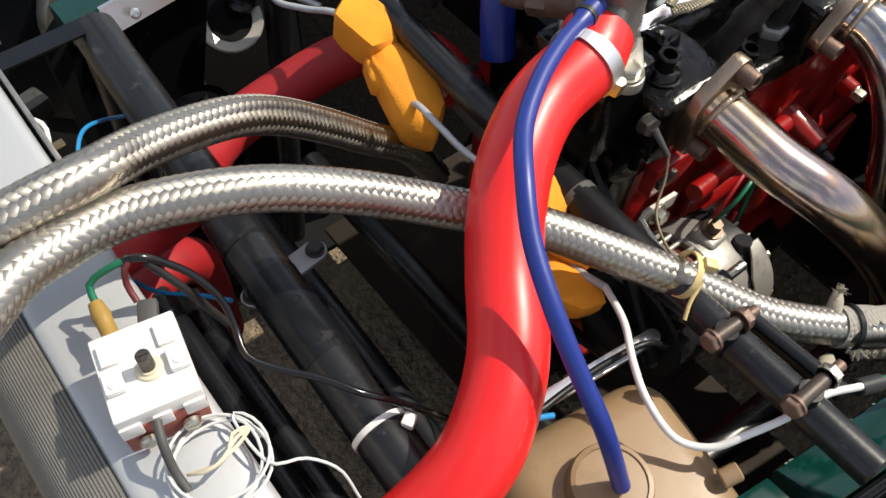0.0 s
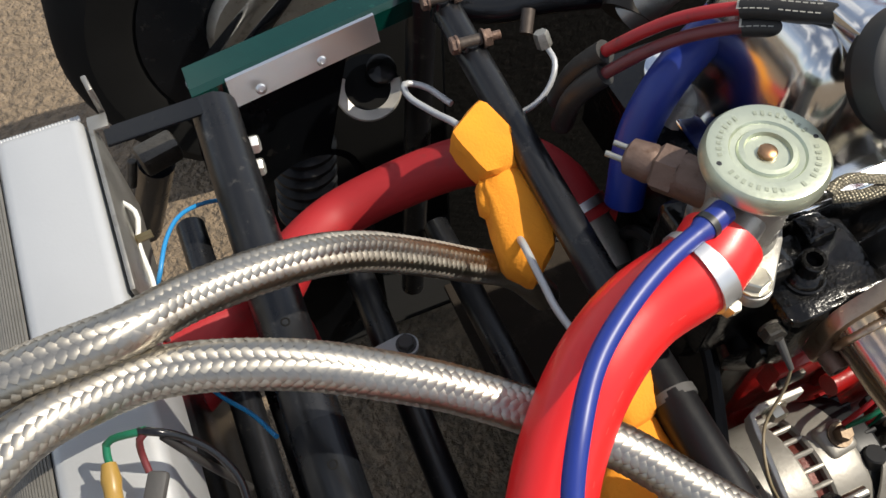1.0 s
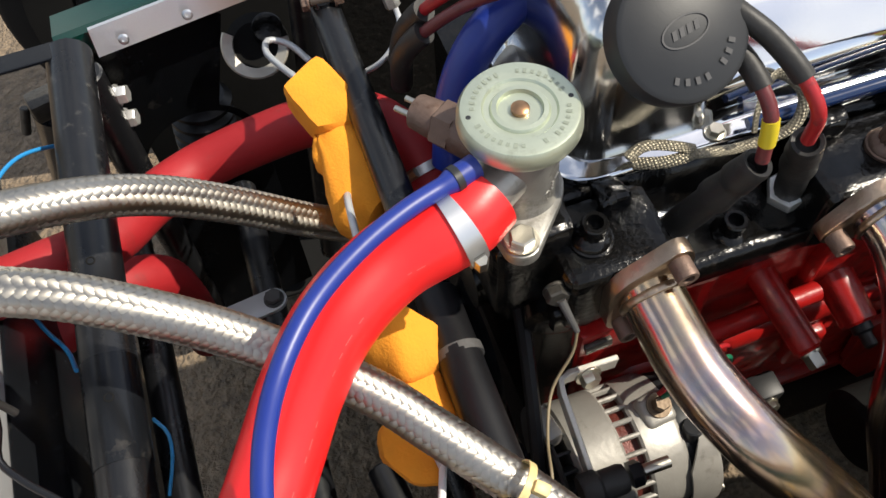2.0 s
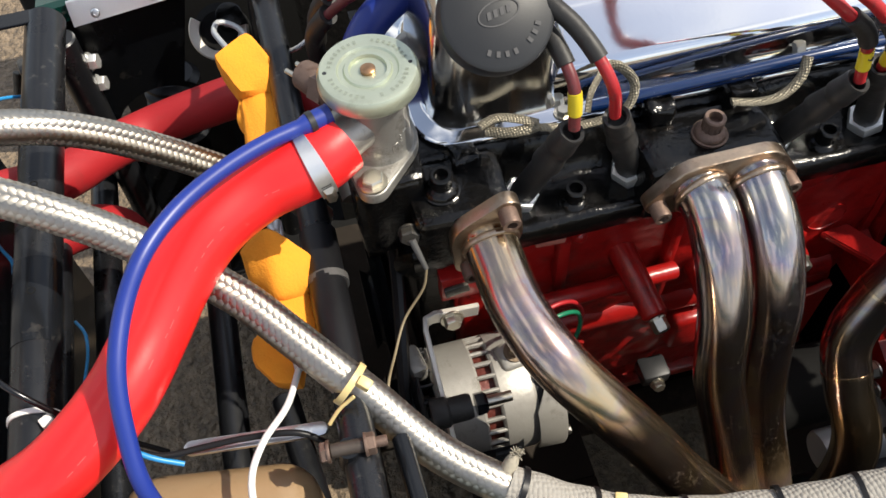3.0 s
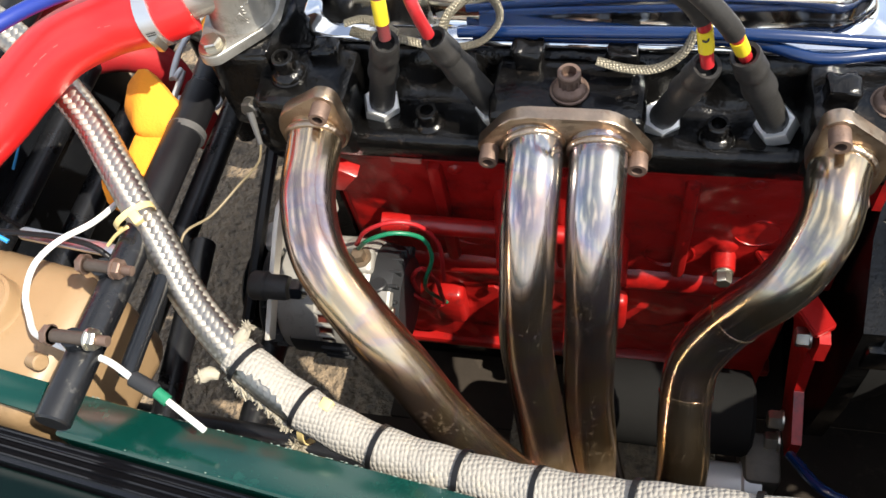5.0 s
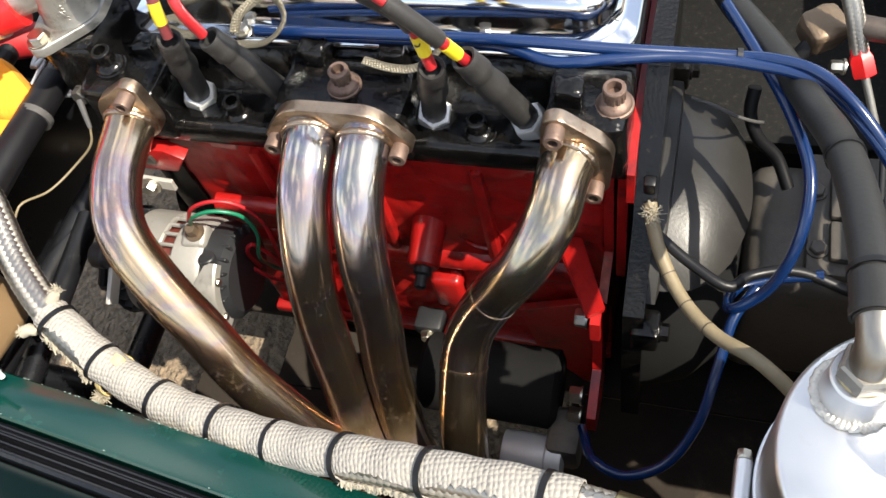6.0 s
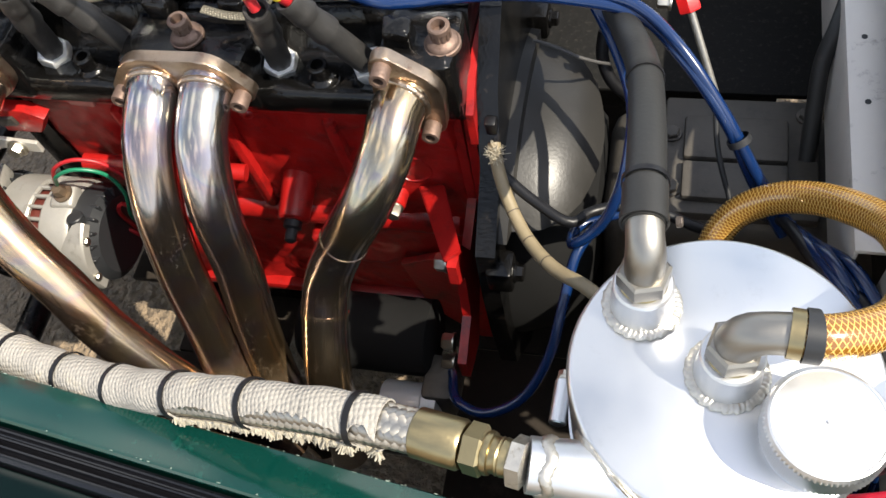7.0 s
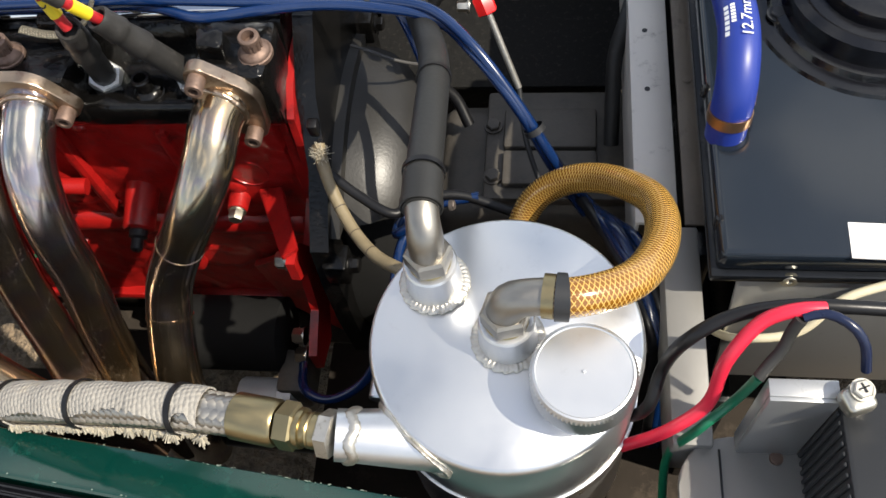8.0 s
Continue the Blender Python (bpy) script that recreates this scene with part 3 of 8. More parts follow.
part("inner_panel", rail_strip(bmesh.new(), -0.13, 1.1, [(0.004, 0.528), (0.004, 0.2), (0.008, 0.2), (0.008, 0.528)]), M_BLACK_PAINT, near_rail, "black inner side panel")
rnd = random.Random(5)
bm = bmesh.new()
for k in range(150):
    x = -0.14 + 0.9 * rnd.random()
    edge, rise = -0.2364 - 0.1214 * (x - 0.205), 0.0293 * (x - 0.205) + 0.0005 * math.sin(31 * x)
    outer = rnd.random() < 0.15
    y, z = (edge - 0.0318, 0.5572) if outer else (edge - 0.0004 - 0.0008 * rnd.random(), 0.5427)
    w, d = rnd.uniform(0.0003, 0.0022) ** 1.0, rnd.uniform(0.0002, 0.0006)
    n = rnd.randint(5, 8)
    bm.faces.new([bm.verts.new((x + w * math.cos(2 * math.pi * i / n) * rnd.uniform(0.5, 1), y + d * math.sin(2 * math.pi * i / n) - 0.121 * w * math.cos(2 * math.pi * i / n), z + rise + 0.0006 - 0.45 * d * math.sin(2 * math.pi * i / n))) for i in range(n)])
tagged(part("paint_chip", bm, M_CHIP, near_rail, "pale chips along the painted edge"), kind="stuff")
for o in (0.0375, 0.0425, 0.0475, 0.0525):
    part("seal_ridge", rail_strip(bmesh.new(), -0.30, 1.1, [(o, 0.546), (o + 0.0004, 0.5505), (o + 0.0016, 0.5508), (o + 0.0022, 0.546)]), M_SEAL, near_rail)
bm = bmesh.new()
slab(bm, [(-0.36, -0.190), (-0.161, -0.217), (-0.163, -0.1945), (-0.36, -0.168)], (0.0, 0.0, 0.5475), (0, 0, 1), 0.004, bevel=0.001)
part("front_edge", bm, M_GREEN, near_rail, "green front lip")

far_rail = thing("far_body_side", (-0.1, 0.4, 0.3), "dark green body side with a riveted aluminium strip", "car body")


def far_strip(bm, x0, x1, rows):
    grid = []
    for i in range(9):
        x = x0 + (x1 - x0) * i / 8
        y = 0.352 + 0.16 * (x + 0.327)
        grid.append([bm.verts.new((x, y + o, h)) for o, h in rows])
    for a, b in zip(grid, grid[1:]):
        for k in range(len(rows) - 1):
            bm.faces.new((a[k], a[k + 1], b[k + 1], b[k]))
    bm.faces.new(grid[0][::-1])
    bm.faces.new(grid[-1])
    return bm


part("green_lip", far_strip(bmesh.new(), -0.327, -0.12, [(0.0, 0.556), (0.002, 0.572), (0.006, 0.576), (0.032, 0.574), (0.036, 0.569), (0.036, 0.55)]), M_GREEN, far_rail)
strip = part("rivet_strip", far_strip(bmesh.new(), -0.300, -0.175, [(-0.006, 0.556), (-0.012, 0.557), (-0.0025, 0.577), (0.0005, 0.577)]), M_ALU, far_rail, "bare aluminium strip")
for x, y, z in ((-0.277, 0.3445, 0.568), (-0.226, 0.3525, 0.568)):
    rv = bmesh.new()
    lathe(rv, (x, y, z), (0, -0.9, 0.42), [(0.0042, 0), (0.0042, 0.0006), (0.0032, 0.002), (0.0016, 0.0022), (0.0014, 0.001), (0, 0.001)], 16)
    part("rivet", rv, M_ALU, strip)
# black inner panel with a large round hole
bm = bmesh.new()
HX0, HZ0 = -0.262, 0.395
hole = [(HX0 + 0.05 * math.cos(2 * math.pi * k / 32), HZ0 + 0.05 * math.sin(2 * math.pi * k / 32)) for k in range(32)]
ring_in = [bm.verts.new((x, 0.352 + 0.16 * (x + 0.327) + 0.004, z)) for x, z in hole]
ring_out = []
for k in range(32):
    a = 2 * math.pi * k / 32
    c, s = math.cos(a), math.sin(a)
    u = min((0.075 if c < 0 else 0.060) / max(1e-6, abs(c)), (0.165 if s > 0 else 0.30) / max(1e-6, abs(s)))
    u = min(u, 0.057) if c > 0.42 and s > 0 else u
    x, z = HX0 + u * c, HZ0 + u * s
    ring_out.append(bm.verts.new((x, 0.352 + 0.16 * (x + 0.327) + 0.004, z)))
for k in range(32):
    q = (k + 1) % 32
    bm.faces.new((ring_in[k], ring_in[q], ring_out[q], ring_out[k]))
bmesh.ops.solidify(bm, geom=list(bm.faces), thickness=0.003)
part("inner_panel", bm, M_BLACK_PAINT, far_rail, "black inner panel with a round hole")
bm = bmesh.new()
for x0, x1, y0, y1, z0, z1 in ((-0.10, 0.66, 0.40, 0.404, 0.05, 0.56),):
    box(bm, ((x0 + x1) / 2, 0.42, (z0 + z1) / 2), (x1 - x0, 0.006, z1 - z0))
part("rear_inner_panel", bm, M_TUNNEL, far_rail, "black rear inner panel")
# Two added black sheets keep sunlit ground from showing through the hole.
part("arch_blind", box(bmesh.new(), (-0.190, 0.50, 0.25), (0.28, 0.006, 0.40), bevel=0.002), M_TYRE, far_rail, "added black sheet that darkens the view through the panel hole")
part("arch_floor_blind", box(bmesh.new(), (-0.190, 0.435, 0.075), (0.28, 0.13, 0.006), bevel=0.002), M_TYRE, far_rail, "added black sheet over the sunlit ground behind the panel hole")
bm = bmesh.new()
rod(bm, (-0.12, 0.41, 0.575), (0.66, 0.44, 0.575), 0.014, seg=12)
part("top_tube", bm, M_BLACK_PAINT, far_rail)

# Added dark sheets imitate shaded ground; a gap leaves the sunlit gravel patch.
tray = structure("undertray", box(bmesh.new(), (-0.015, 0.20, 0.14), (0.238, 0.32, 0.008), bevel=0.002), M_SHADE_SHEET, "added dark brown sheet standing in for shaded ground below the engine", "undertray")
part("shade_sheet", box(bmesh.new(), (-0.015, -0.155, 0.14), (0.238, 0.21, 0.008), bevel=0.002), M_SHADE_SHEET, tray)
part("shade_sheet", box(bmesh.new(), (0.035, -0.005, 0.14), (0.138, 0.088, 0.008), bevel=0.002), M_SHADE_SHEET, tray)
part("shade_sheet", box(bmesh.new(), (0.36, 0.18, 0.135), (0.64, 0.36, 0.008), bevel=0.002), M_SHADE_SHEET, tray)
part("shade_sheet", box(bmesh.new(), (0.58, -0.14, 0.13), (0.52, 0.28, 0.008), bevel=0.002), M_SHADE_SHEET, tray)

# wheel beyond the far side
wheel = thing("wheel", (-0.19, 0.80, 0.0), "black road tyre on a dark steel rim", "wheel")
bm = bmesh.new()
lathe(bm, (-0.19, 0.72, 0.28), (0, 1, 0), [(0.185, 0.012), (0.20, 0.0), (0.245, -0.004), (0.27, 0.012), (0.28, 0.03), (0.28, 0.14), (0.27, 0.158), (0.245, 0.17), (0.20, 0.166), (0.185, 0.16)], 64)
part("tyre", bm, M_TYRE, wheel)
bm = bmesh.new()
lathe(bm, (-0.19, 0.72, 0.28), (0, 1, 0), [(0.187, 0.006), (0.178, 0.008), (0.172, 0.03), (0.165, 0.09), (0.12, 0.10), (0.06, 0.085), (0.03, 0.07), (0.0, 0.07)], 48)
part("rim", bm, M_BLACK_PAINT, wheel, "dark steel rim")
bm = bmesh.new()
lathe(bm, (-0.19, 0.70, 0.28), (0, 1, 0), [(0.0, 0), (0.10, 0.002), (0.105, 0.01), (0.105, 0.02), (0.04, 0.025), (0.04, 0.09), (0, 0.09)], 40)
part("brake_disc", bm, M_CAST, wheel, "grey brake disc")

# ---------------------------------------------------------------- chassis tubes
def chassis_tube(points, r, label, material=M_SCUFFED, name="chassis_tube"):
    bm = bmesh.new()
    for a, b in zip(points, points[1:]):
        rod(bm, a, b, r, seg=24, edge=r * 0.12)
    return tagged(part(name, bm, material), label, "chassis tube", "chassis tubes", "structure")


chassis_tube([(-0.3145, 0.328, 0.5835), (-0.3222, 0.1, 0.5758), (-0.3283, -0.1399, 0.5658)], 0.0165, "scratched black round cross tube")
chassis_tube([(-0.1269, 0.4194, 0.5958), (-0.1248, 0.0273, 0.5665), (-0.1281, -0.2297, 0.5782)], 0.0115, "black round cross tube in front of the engine")
chassis_tube([(-0.37, 0.36, 0.42), (-0.372, -0.16, 0.42)], 0.0125, "black lower cross tube by the radiator")
chassis_tube([(-0.345, 0.34, 0.36), (-0.345, -0.16, 0.36)], 0.014, "black lower cross tube")
chassis_tube([(-0.24, 0.36, 0.33), (-0.25, -0.2, 0.33)], 0.014, "black lower cross tube")
chassis_tube([(-0.40, -0.13, 0.30), (0.60, -0.17, 0.28)], 0.016, "black lower side tube")
chassis_tube([(-0.14, 0.36, 0.28), (-0.13, -0.2, 0.28)], 0.014, "black square lower member")
chassis_tube([(-0.19, 0.02, 0.38), (-0.165, -0.18, 0.38)], 0.012, "black bracing tube")
chassis_tube([(-0.313, 0.33, 0.56), (-0.32, 0.33, 0.15)], 0.014, "black upright tube")
chassis_tube([(-0.128, 0.39, 0.57), (-0.17, 0.37, 0.15)], 0.013, "black upright tube")

# ---------------------------------------------------------------- engine block and cylinder head
block = thing("engine_block", (0.15, 0.1, 0.25), "red enamelled cast-iron engine block", "engine")
bm = bmesh.new()
box(bm, (0.165, 0.125, 0.3735), (0.392, 0.19, 0.338), bevel=0.006)
part("block_casting", bm, M_RED_PAINT, block)
bm = bmesh.new()
bmesh.ops.create_grid(bm, x_segments=110, y_segments=92, size=0.5, matrix=Matrix.Translation((0.165, 0.0275, 0.3735)) @ Euler((radians(90), 0, 0)).to_matrix().to_4x4() @ Matrix.Diagonal((0.386, 0.331, 1, 1)))
for v in bm.verts:
    p = v.co.copy()
    v.co.y -= 0.0024 * noise.noise(p * 34) + 0.0012 * noise.noise(p * 90) + 0.0005 * noise.noise(p * 240)
    v.co.y -= 0.004 * max(0.0, min(1.0, 6 * noise.noise(Vector((p.x * 14, 3.7, p.z * 18))) - 0.8))
    if max(abs(p.x - 0.165) / 0.193, abs(p.z - 0.3735) / 0.1655) > 0.985:
        v.co.y = 0.034
part("cast_face", bm, M_RED_PAINT, block, "lumpy sand-cast side", 80)
part("deck_lip", box(bmesh.new(), (0.165, 0.030, 0.535), (0.392, 0.012, 0.016), bevel=0.003), M_RED_PAINT, block)
part("worn_tab", roughen(box(bmesh.new(), (0.0435, 0.019, 0.5435), (0.024, 0.014, 0.007), (0, 2, 0), 0.0015, 2), 0.0006, 160, 1, 2), M_WORN_RED, block, "rubbed red tab under the head")
part("sump_lip", box(bmesh.new(), (0.165, 0.026, 0.212), (0.392, 0.02, 0.014), bevel=0.004), M_RED_PAINT, block)
part("gallery_bulge", rod(bmesh.new(), (-0.02, 0.034, 0.372), (0.345, 0.034, 0.366), 0.016, seg=24, edge=0.004), M_RED_PAINT, block, "horizontal cast oil gallery")
web = bmesh.new()
slab(web, [(0.27, 0.30), (0.352, 0.34), (0.352, 0.125), (0.338, 0.128), (0.285, 0.205)], (0.0, 0.022, 0.0), (0, -1, 0), 0.008, bevel=0.0015)
part("bellhousing_web", web, M_RED_PAINT, block)
for x, z in ((0.20, 0.318), (0.045, 0.30)):
    pad = bmesh.new()
    box(pad, (x, 0.022, z), (0.032, 0.022, 0.055), bevel=0.006)
    part("cast_pad", pad, M_RED_PAINT, block, "", 60)
clamp = bmesh.new()
box(clamp, (0.172, 0.006, 0.262), (0.030, 0.026, 0.020), bevel=0.004)
part("pipe_clamp", clamp, M_PLASTIC, block, "black pipe clamp")
part("clamp_bolt", bolt(bmesh.new(), (0.172, -0.008, 0.260), (0, -1, 0.2), 0.011, 0.008, 0.008), M_ZINC, block)
for x in (0.06, 0.158, 0.255):
    rib = bmesh.new()
    box(rib, (x, 0.027, 0.455), (0.012, 0.016, 0.14), bevel=0.005)
    part("rib", rib, M_RED_PAINT, block)
for x, z, r in ((0.078, 0.425, 0.021), (0.246, 0.414, 0.022), (0.31, 0.455, 0.019)):
    plug = bmesh.new()
    lathe(plug, (x, 0.0315, z), (0, -1, 0), [(r, 0), (r, 0.004), (r * 0.92, 0.005), (r * 0.86, 0.002), (0, 0.0015)], 28)
    part("core_plug", plug, M_RED_PAINT, block)
stub = part("sender_boss", rod(bmesh.new(), (0.197, 0.034, 0.428), (0.199, -0.012, 0.417), 0.0160, 0.0145, 20, 0.002), M_RED_PAINT, block)
part("sender", lathe(bmesh.new(), (0.199, -0.012, 0.4165), (0.03, -1, -0.22), [(0.0085, 0), (0.0085, 0.006), (0.0055, 0.008), (0.0055, 0.018), (0.003, 0.02)], 16), M_PLASTIC, stub, "black sender body")
part("sender_boss", rod(bmesh.new(), (0.114, 0.034, 0.482), (0.1235, -0.032, 0.466), 0.0118, 0.0108, 20, 0.002), M_RED_PAINT, block)
part("sender_nut", bolt(bmesh.new(), (0.1237, -0.033, 0.4655), (0.15, -1, -0.2), 0.0125, 0.012, 0.008), M_ZINC, block)
part("long_pipe", rod(bmesh.new(), (0.015, -0.002, 0.478), (0.16, 0.012, 0.455), 0.008, seg=16), M_RED_PAINT, block)
part("stud_boss", rod(bmesh.new(), (0.2895, 0.034, 0.417), (0.2895, 0.012, 0.416), 0.0105, 0.0095, 18, 0.0015), M_RED_PAINT, block)
part("stud_bolt", bolt(bmesh.new(), (0.2895, 0.012, 0.416), (0, -1, 0), 0.0125, 0.011, 0.0085), M_ZINC, block, "plated hexagon bolt")
for x, z in ((0.21, 0.345), (0.09, 0.33)):
    part("block_bolt", bolt(bmesh.new(), (x, 0.03, z), (0, -1, 0.1), 0.011, 0.008, 0.008), M_RED_PAINT, block)
for x, z, r in ((0.18, 0.52, 0.006), (0.235, 0.505, 0.005), (0.30, 0.52, 0.007), (0.075, 0.515, 0.006), (0.16, 0.40, 0.008), (0.29, 0.43, 0.009)):
    kn = bmesh.new()
    lathe(kn, (x, 0.03, z), (0, -1, 0), [(r * 1.3, 0), (r, 0.003), (r * 0.6, 0.005), (0, 0.0055)], 12)
    part("casting_lump", kn, M_RED_PAINT, block)
ear = bmesh.new()
slab(ear, [(0, 0), (0.035, 0), (0.05, 0.02), (0.034, 0.03), (0.0, 0.03)], (-0.045, 0.014, 0.512), (0, -1, 0), 0.012, bevel=0.002)
ear_part = part("alternator_ear", ear, M_RED_PAINT, block)
part("ground_face", roughen(box(bmesh.new(), (-0.0335, 0.0005, 0.529), (0.019, 0.004, 0.010), (0, -8, 0), 0.001, 2), 0.0004, 300, 1, 6), M_LUG, ear_part, "bare scuffed metal face")
# rear flange: the broad red plate edge and gusset by the gearbox
ear = bmesh.new()
slab(ear, [(0.2, 0.560), (0.05, 0.560), (0.030, 0.53), (0.024, 0.42), (-0.020, 0.406), (-0.036, 0.443), (-0.058, 0.443), (-0.060, 0.418), (-0.046, 0.405), (-0.058, 0.352), (-0.098, 0.335), (-0.098, 0.305), (-0.06, 0.295), (0.0, 0.36), (0.2, 0.36)], (0.355, 0.0, 0.0), (1, 0, 0), 0.008, xdir=(0, 1, 0))
part("rear_flange", ear, M_RED_PAINT, block)
ear = bmesh.new()
slab(ear, [(0.21, 0.541), (0.030, 0.541), (0.024, 0.515), (0.012, 0.40), (0.21, 0.36)], (0.3665, 0.0, 0.0), (1, 0, 0), 0.008, xdir=(0, 1, 0))
part("rear_plate", ear, M_RED_PAINT, block, "red steel rear plate")
ear = bmesh.new()
slab(ear, [(0.21, 0.576), (0.06, 0.576), (0.035, 0.570), (0.012, 0.553), (0.010, 0.52), (0.21, 0.50)], (0.3746, 0.0, 0.0), (1, 0, 0), 0.0058, xdir=(0, 1, 0))
part("rear_lip", ear, M_RED_PAINT, block, "red rear lip beside the head")
ear = bmesh.new()
corners = [Vector(p) for p in ((0.312, 0.026, 0.432), (0.336, 0.026, 0.437), (0.366, -0.046, 0.452), (0.352, -0.054, 0.448))]
drop = Vector((0.0, 0.0, -0.007))
upper, under = [ear.verts.new(p) for p in corners], [ear.verts.new(p + drop) for p in corners]
ear.faces.new(upper)
ear.faces.new(under[::-1])
for k in range(4):
    ear.faces.new((upper[k], under[k], under[(k + 1) % 4], upper[(k + 1) % 4]))
bmesh.ops.recalc_face_normals(ear, faces=ear.faces)
bmesh.ops.bevel(ear, geom=list(ear.edges), offset=0.0012, segments=2, affect="EDGES")
part("gusset", ear, M_RED_PAINT, block)
part("flange_bolt", bolt(bmesh.new(), (0.352, -0.046, 0.428), (-1, 0, 0), 0.014, 0.011, 0.009), M_ZINC, block)
for z, y in ((0.335, -0.078), (0.316, -0.09)):
    part("flange_bolt", bolt(bmesh.new(), (0.349, y, z), (-1, 0, 0), 0.014, 0.012, 0.009), M_ZINC, block)
sump = bmesh.new()
box(sump, (0.165, 0.12, 0.165), (0.38, 0.17, 0.075), bevel=0.015)
part("sump", sump, M_BLACK_OILY, block, "black oil sump")
front = bmesh.new()
box(front, (-0.045, 0.10, 0.44), (0.035, 0.15, 0.2), bevel=0.01)
lathe(front, (-0.06, 0.10, 0.50), (-1, 0, 0), [(0.05, 0), (0.045, 0.012), (0.03, 0.016), (0.03, 0.03), (0.0, 0.032)], 32)
lathe(front, (-0.055, 0.03, 0.545), (-0.3, -1, 0), [(0.018, -0.02), (0.018, 0.012), (0.012, 0.014), (0.0, 0.014)], 20)
part("front_cover", front, M_BLACK_OILY, block, "black front cover and water pump")
for x, r in ((-0.078, 0.062), (-0.088, 0.04)):
    pul = bmesh.new()
    lathe(pul, (x, 0.10, 0.36), (-1, 0, 0), [(r * 0.5, 0), (r, 0), (r * 0.88, 0.006), (r, 0.012), (r * 0.5, 0.013), (0, 0.01)], 36)
    part("pulley", pul, M_BLACK_PAINT, block, "black belt pulley")

head = thing("cylinder_head", (0.15, 0.1, 0.55), "oily black cast-iron cylinder head", "cylinder head")
bm = bmesh.new()
rows = []
prof = [(0.014, 0.546), (0.010, 0.550), (0.010, 0.559), (0.010, 0.568), (0.014, 0.572), (0.022, 0.570), (0.030, 0.568), (0.040, 0.567), (0.050, 0.566), (0.056, 0.570), (0.059, 0.580), (0.062, 0.592), (0.064, 0.603), (0.070, 0.607), (0.235, 0.607), (0.235, 0.546)]
for k in range(111):
    x = -0.062 + 0.436 * k / 110
    rows.append([bm.verts.new((x, y, z)) for y, z in prof])
for p, q in zip(rows, rows[1:]):
    for k in range(len(prof)):
        j = (k + 1) % len(prof)
        bm.faces.new((p[k], p[j], q[j], q[k]))
bm.faces.new(rows[0][::-1])
bm.faces.new(rows[-1])
for v in bm.verts:
    if v.co.y < 0.069 and v.co.z > 0.548:
        p = v.co.copy()
        k = 1.0 if p.y > 0.018 else 0.12
        v.co.z += k * (0.0045 * noise.noise(p * 38) + 0.002 * noise.noise(p * 105))
        v.co.y += k * (0.0022 * noise.noise(p * 55 + Vector((9, 1, 4))) + 0.0008 * noise.noise(p * 160))
part("head_casting", bm, M_BLACK_OILY, head, "", 80)


def boss(x0, x1, top, y0=0.006, y1=0.062):
    b = bmesh.new()
    box(b, ((x0 + x1) / 2, (y0 + y1) / 2, (top + 0.552) / 2), (x1 - x0, y1 - y0, top - 0.552), bevel=0.006)
    roughen(b, 0.0022, 60, 5, x0 * 9)
    part("port_boss", b, M_BLACK_OILY, head, "", 60)


boss(-0.058, 0.012, 0.611)
boss(0.112, 0.216, 0.606)
boss(0.317, 0.3745, 0.611)
boss(-0.094, -0.044, 0.633, 0.030, 0.10)
for x, y, z in ((-0.012, 0.056, 0.609), (0.135, 0.058, 0.612), (0.198, 0.058, 0.612), (0.333, 0.03, 0.616)):
    b = bmesh.new()
    box(b, (x, y, z), (0.02, 0.018, 0.022), bevel=0.003)
    roughen(b, 0.0028, 75, 4, x * 9)
    part("cast_lug", b, M_BLACK_OILY, head, "", 60)
for x, y, z, m in ((-0.034, 0.032, 0.612, M_BLACK_OILY), (0.064, 0.027, 0.568, M_BLACK_OILY), (0.165, 0.032, 0.607, M_RUST), (0.264, 0.027, 0.568, M_BLACK_OILY), (0.364, 0.028, 0.611, M_RUST)):
    b = bmesh.new()
    lathe(b, (x, y, z), (0, -0.04, 1), [(0.0132, -0.002), (0.0132, 0.0010), (0.0120, 0.0016), (0.0118, 0.0030), (0.0102, 0.0050), (0.0076, 0.0066), (0.0062, 0.0072)], 28)
    for k in range(12):
        a = 2 * math.pi * k / 12
        box(b, (x + 0.0066 * math.cos(a), y + 0.0066 * math.sin(a), z + 0.0105), (0.0020, 0.0024, 0.008), (0, 0, math.degrees(a)), 0.0004, 1)
    lathe(b, (x, y, z), (0, -0.04, 1), [(0.0066, 0.006), (0.0066, 0.0125), (0.0078, 0.0140), (0.0079, 0.0178), (0.0072, 0.0188), (0.0050, 0.0188), (0.0046, 0.012), (0, 0.012)], 24)
    part("head_bolt", b, m, head, "splined head bolt")

# spark plugs with boots and leads
PLUGS = [((0.025, 0.040, 0.572), (0.052, 0.016, 0.668)), ((0.112, 0.040, 0.574), (0.079, 0.018, 0.672)), ((0.226, 0.040, 0.570), (0.249, 0.008, 0.662)), ((0.303, 0.036, 0.574), (0.270, 0.016, 0.660))]
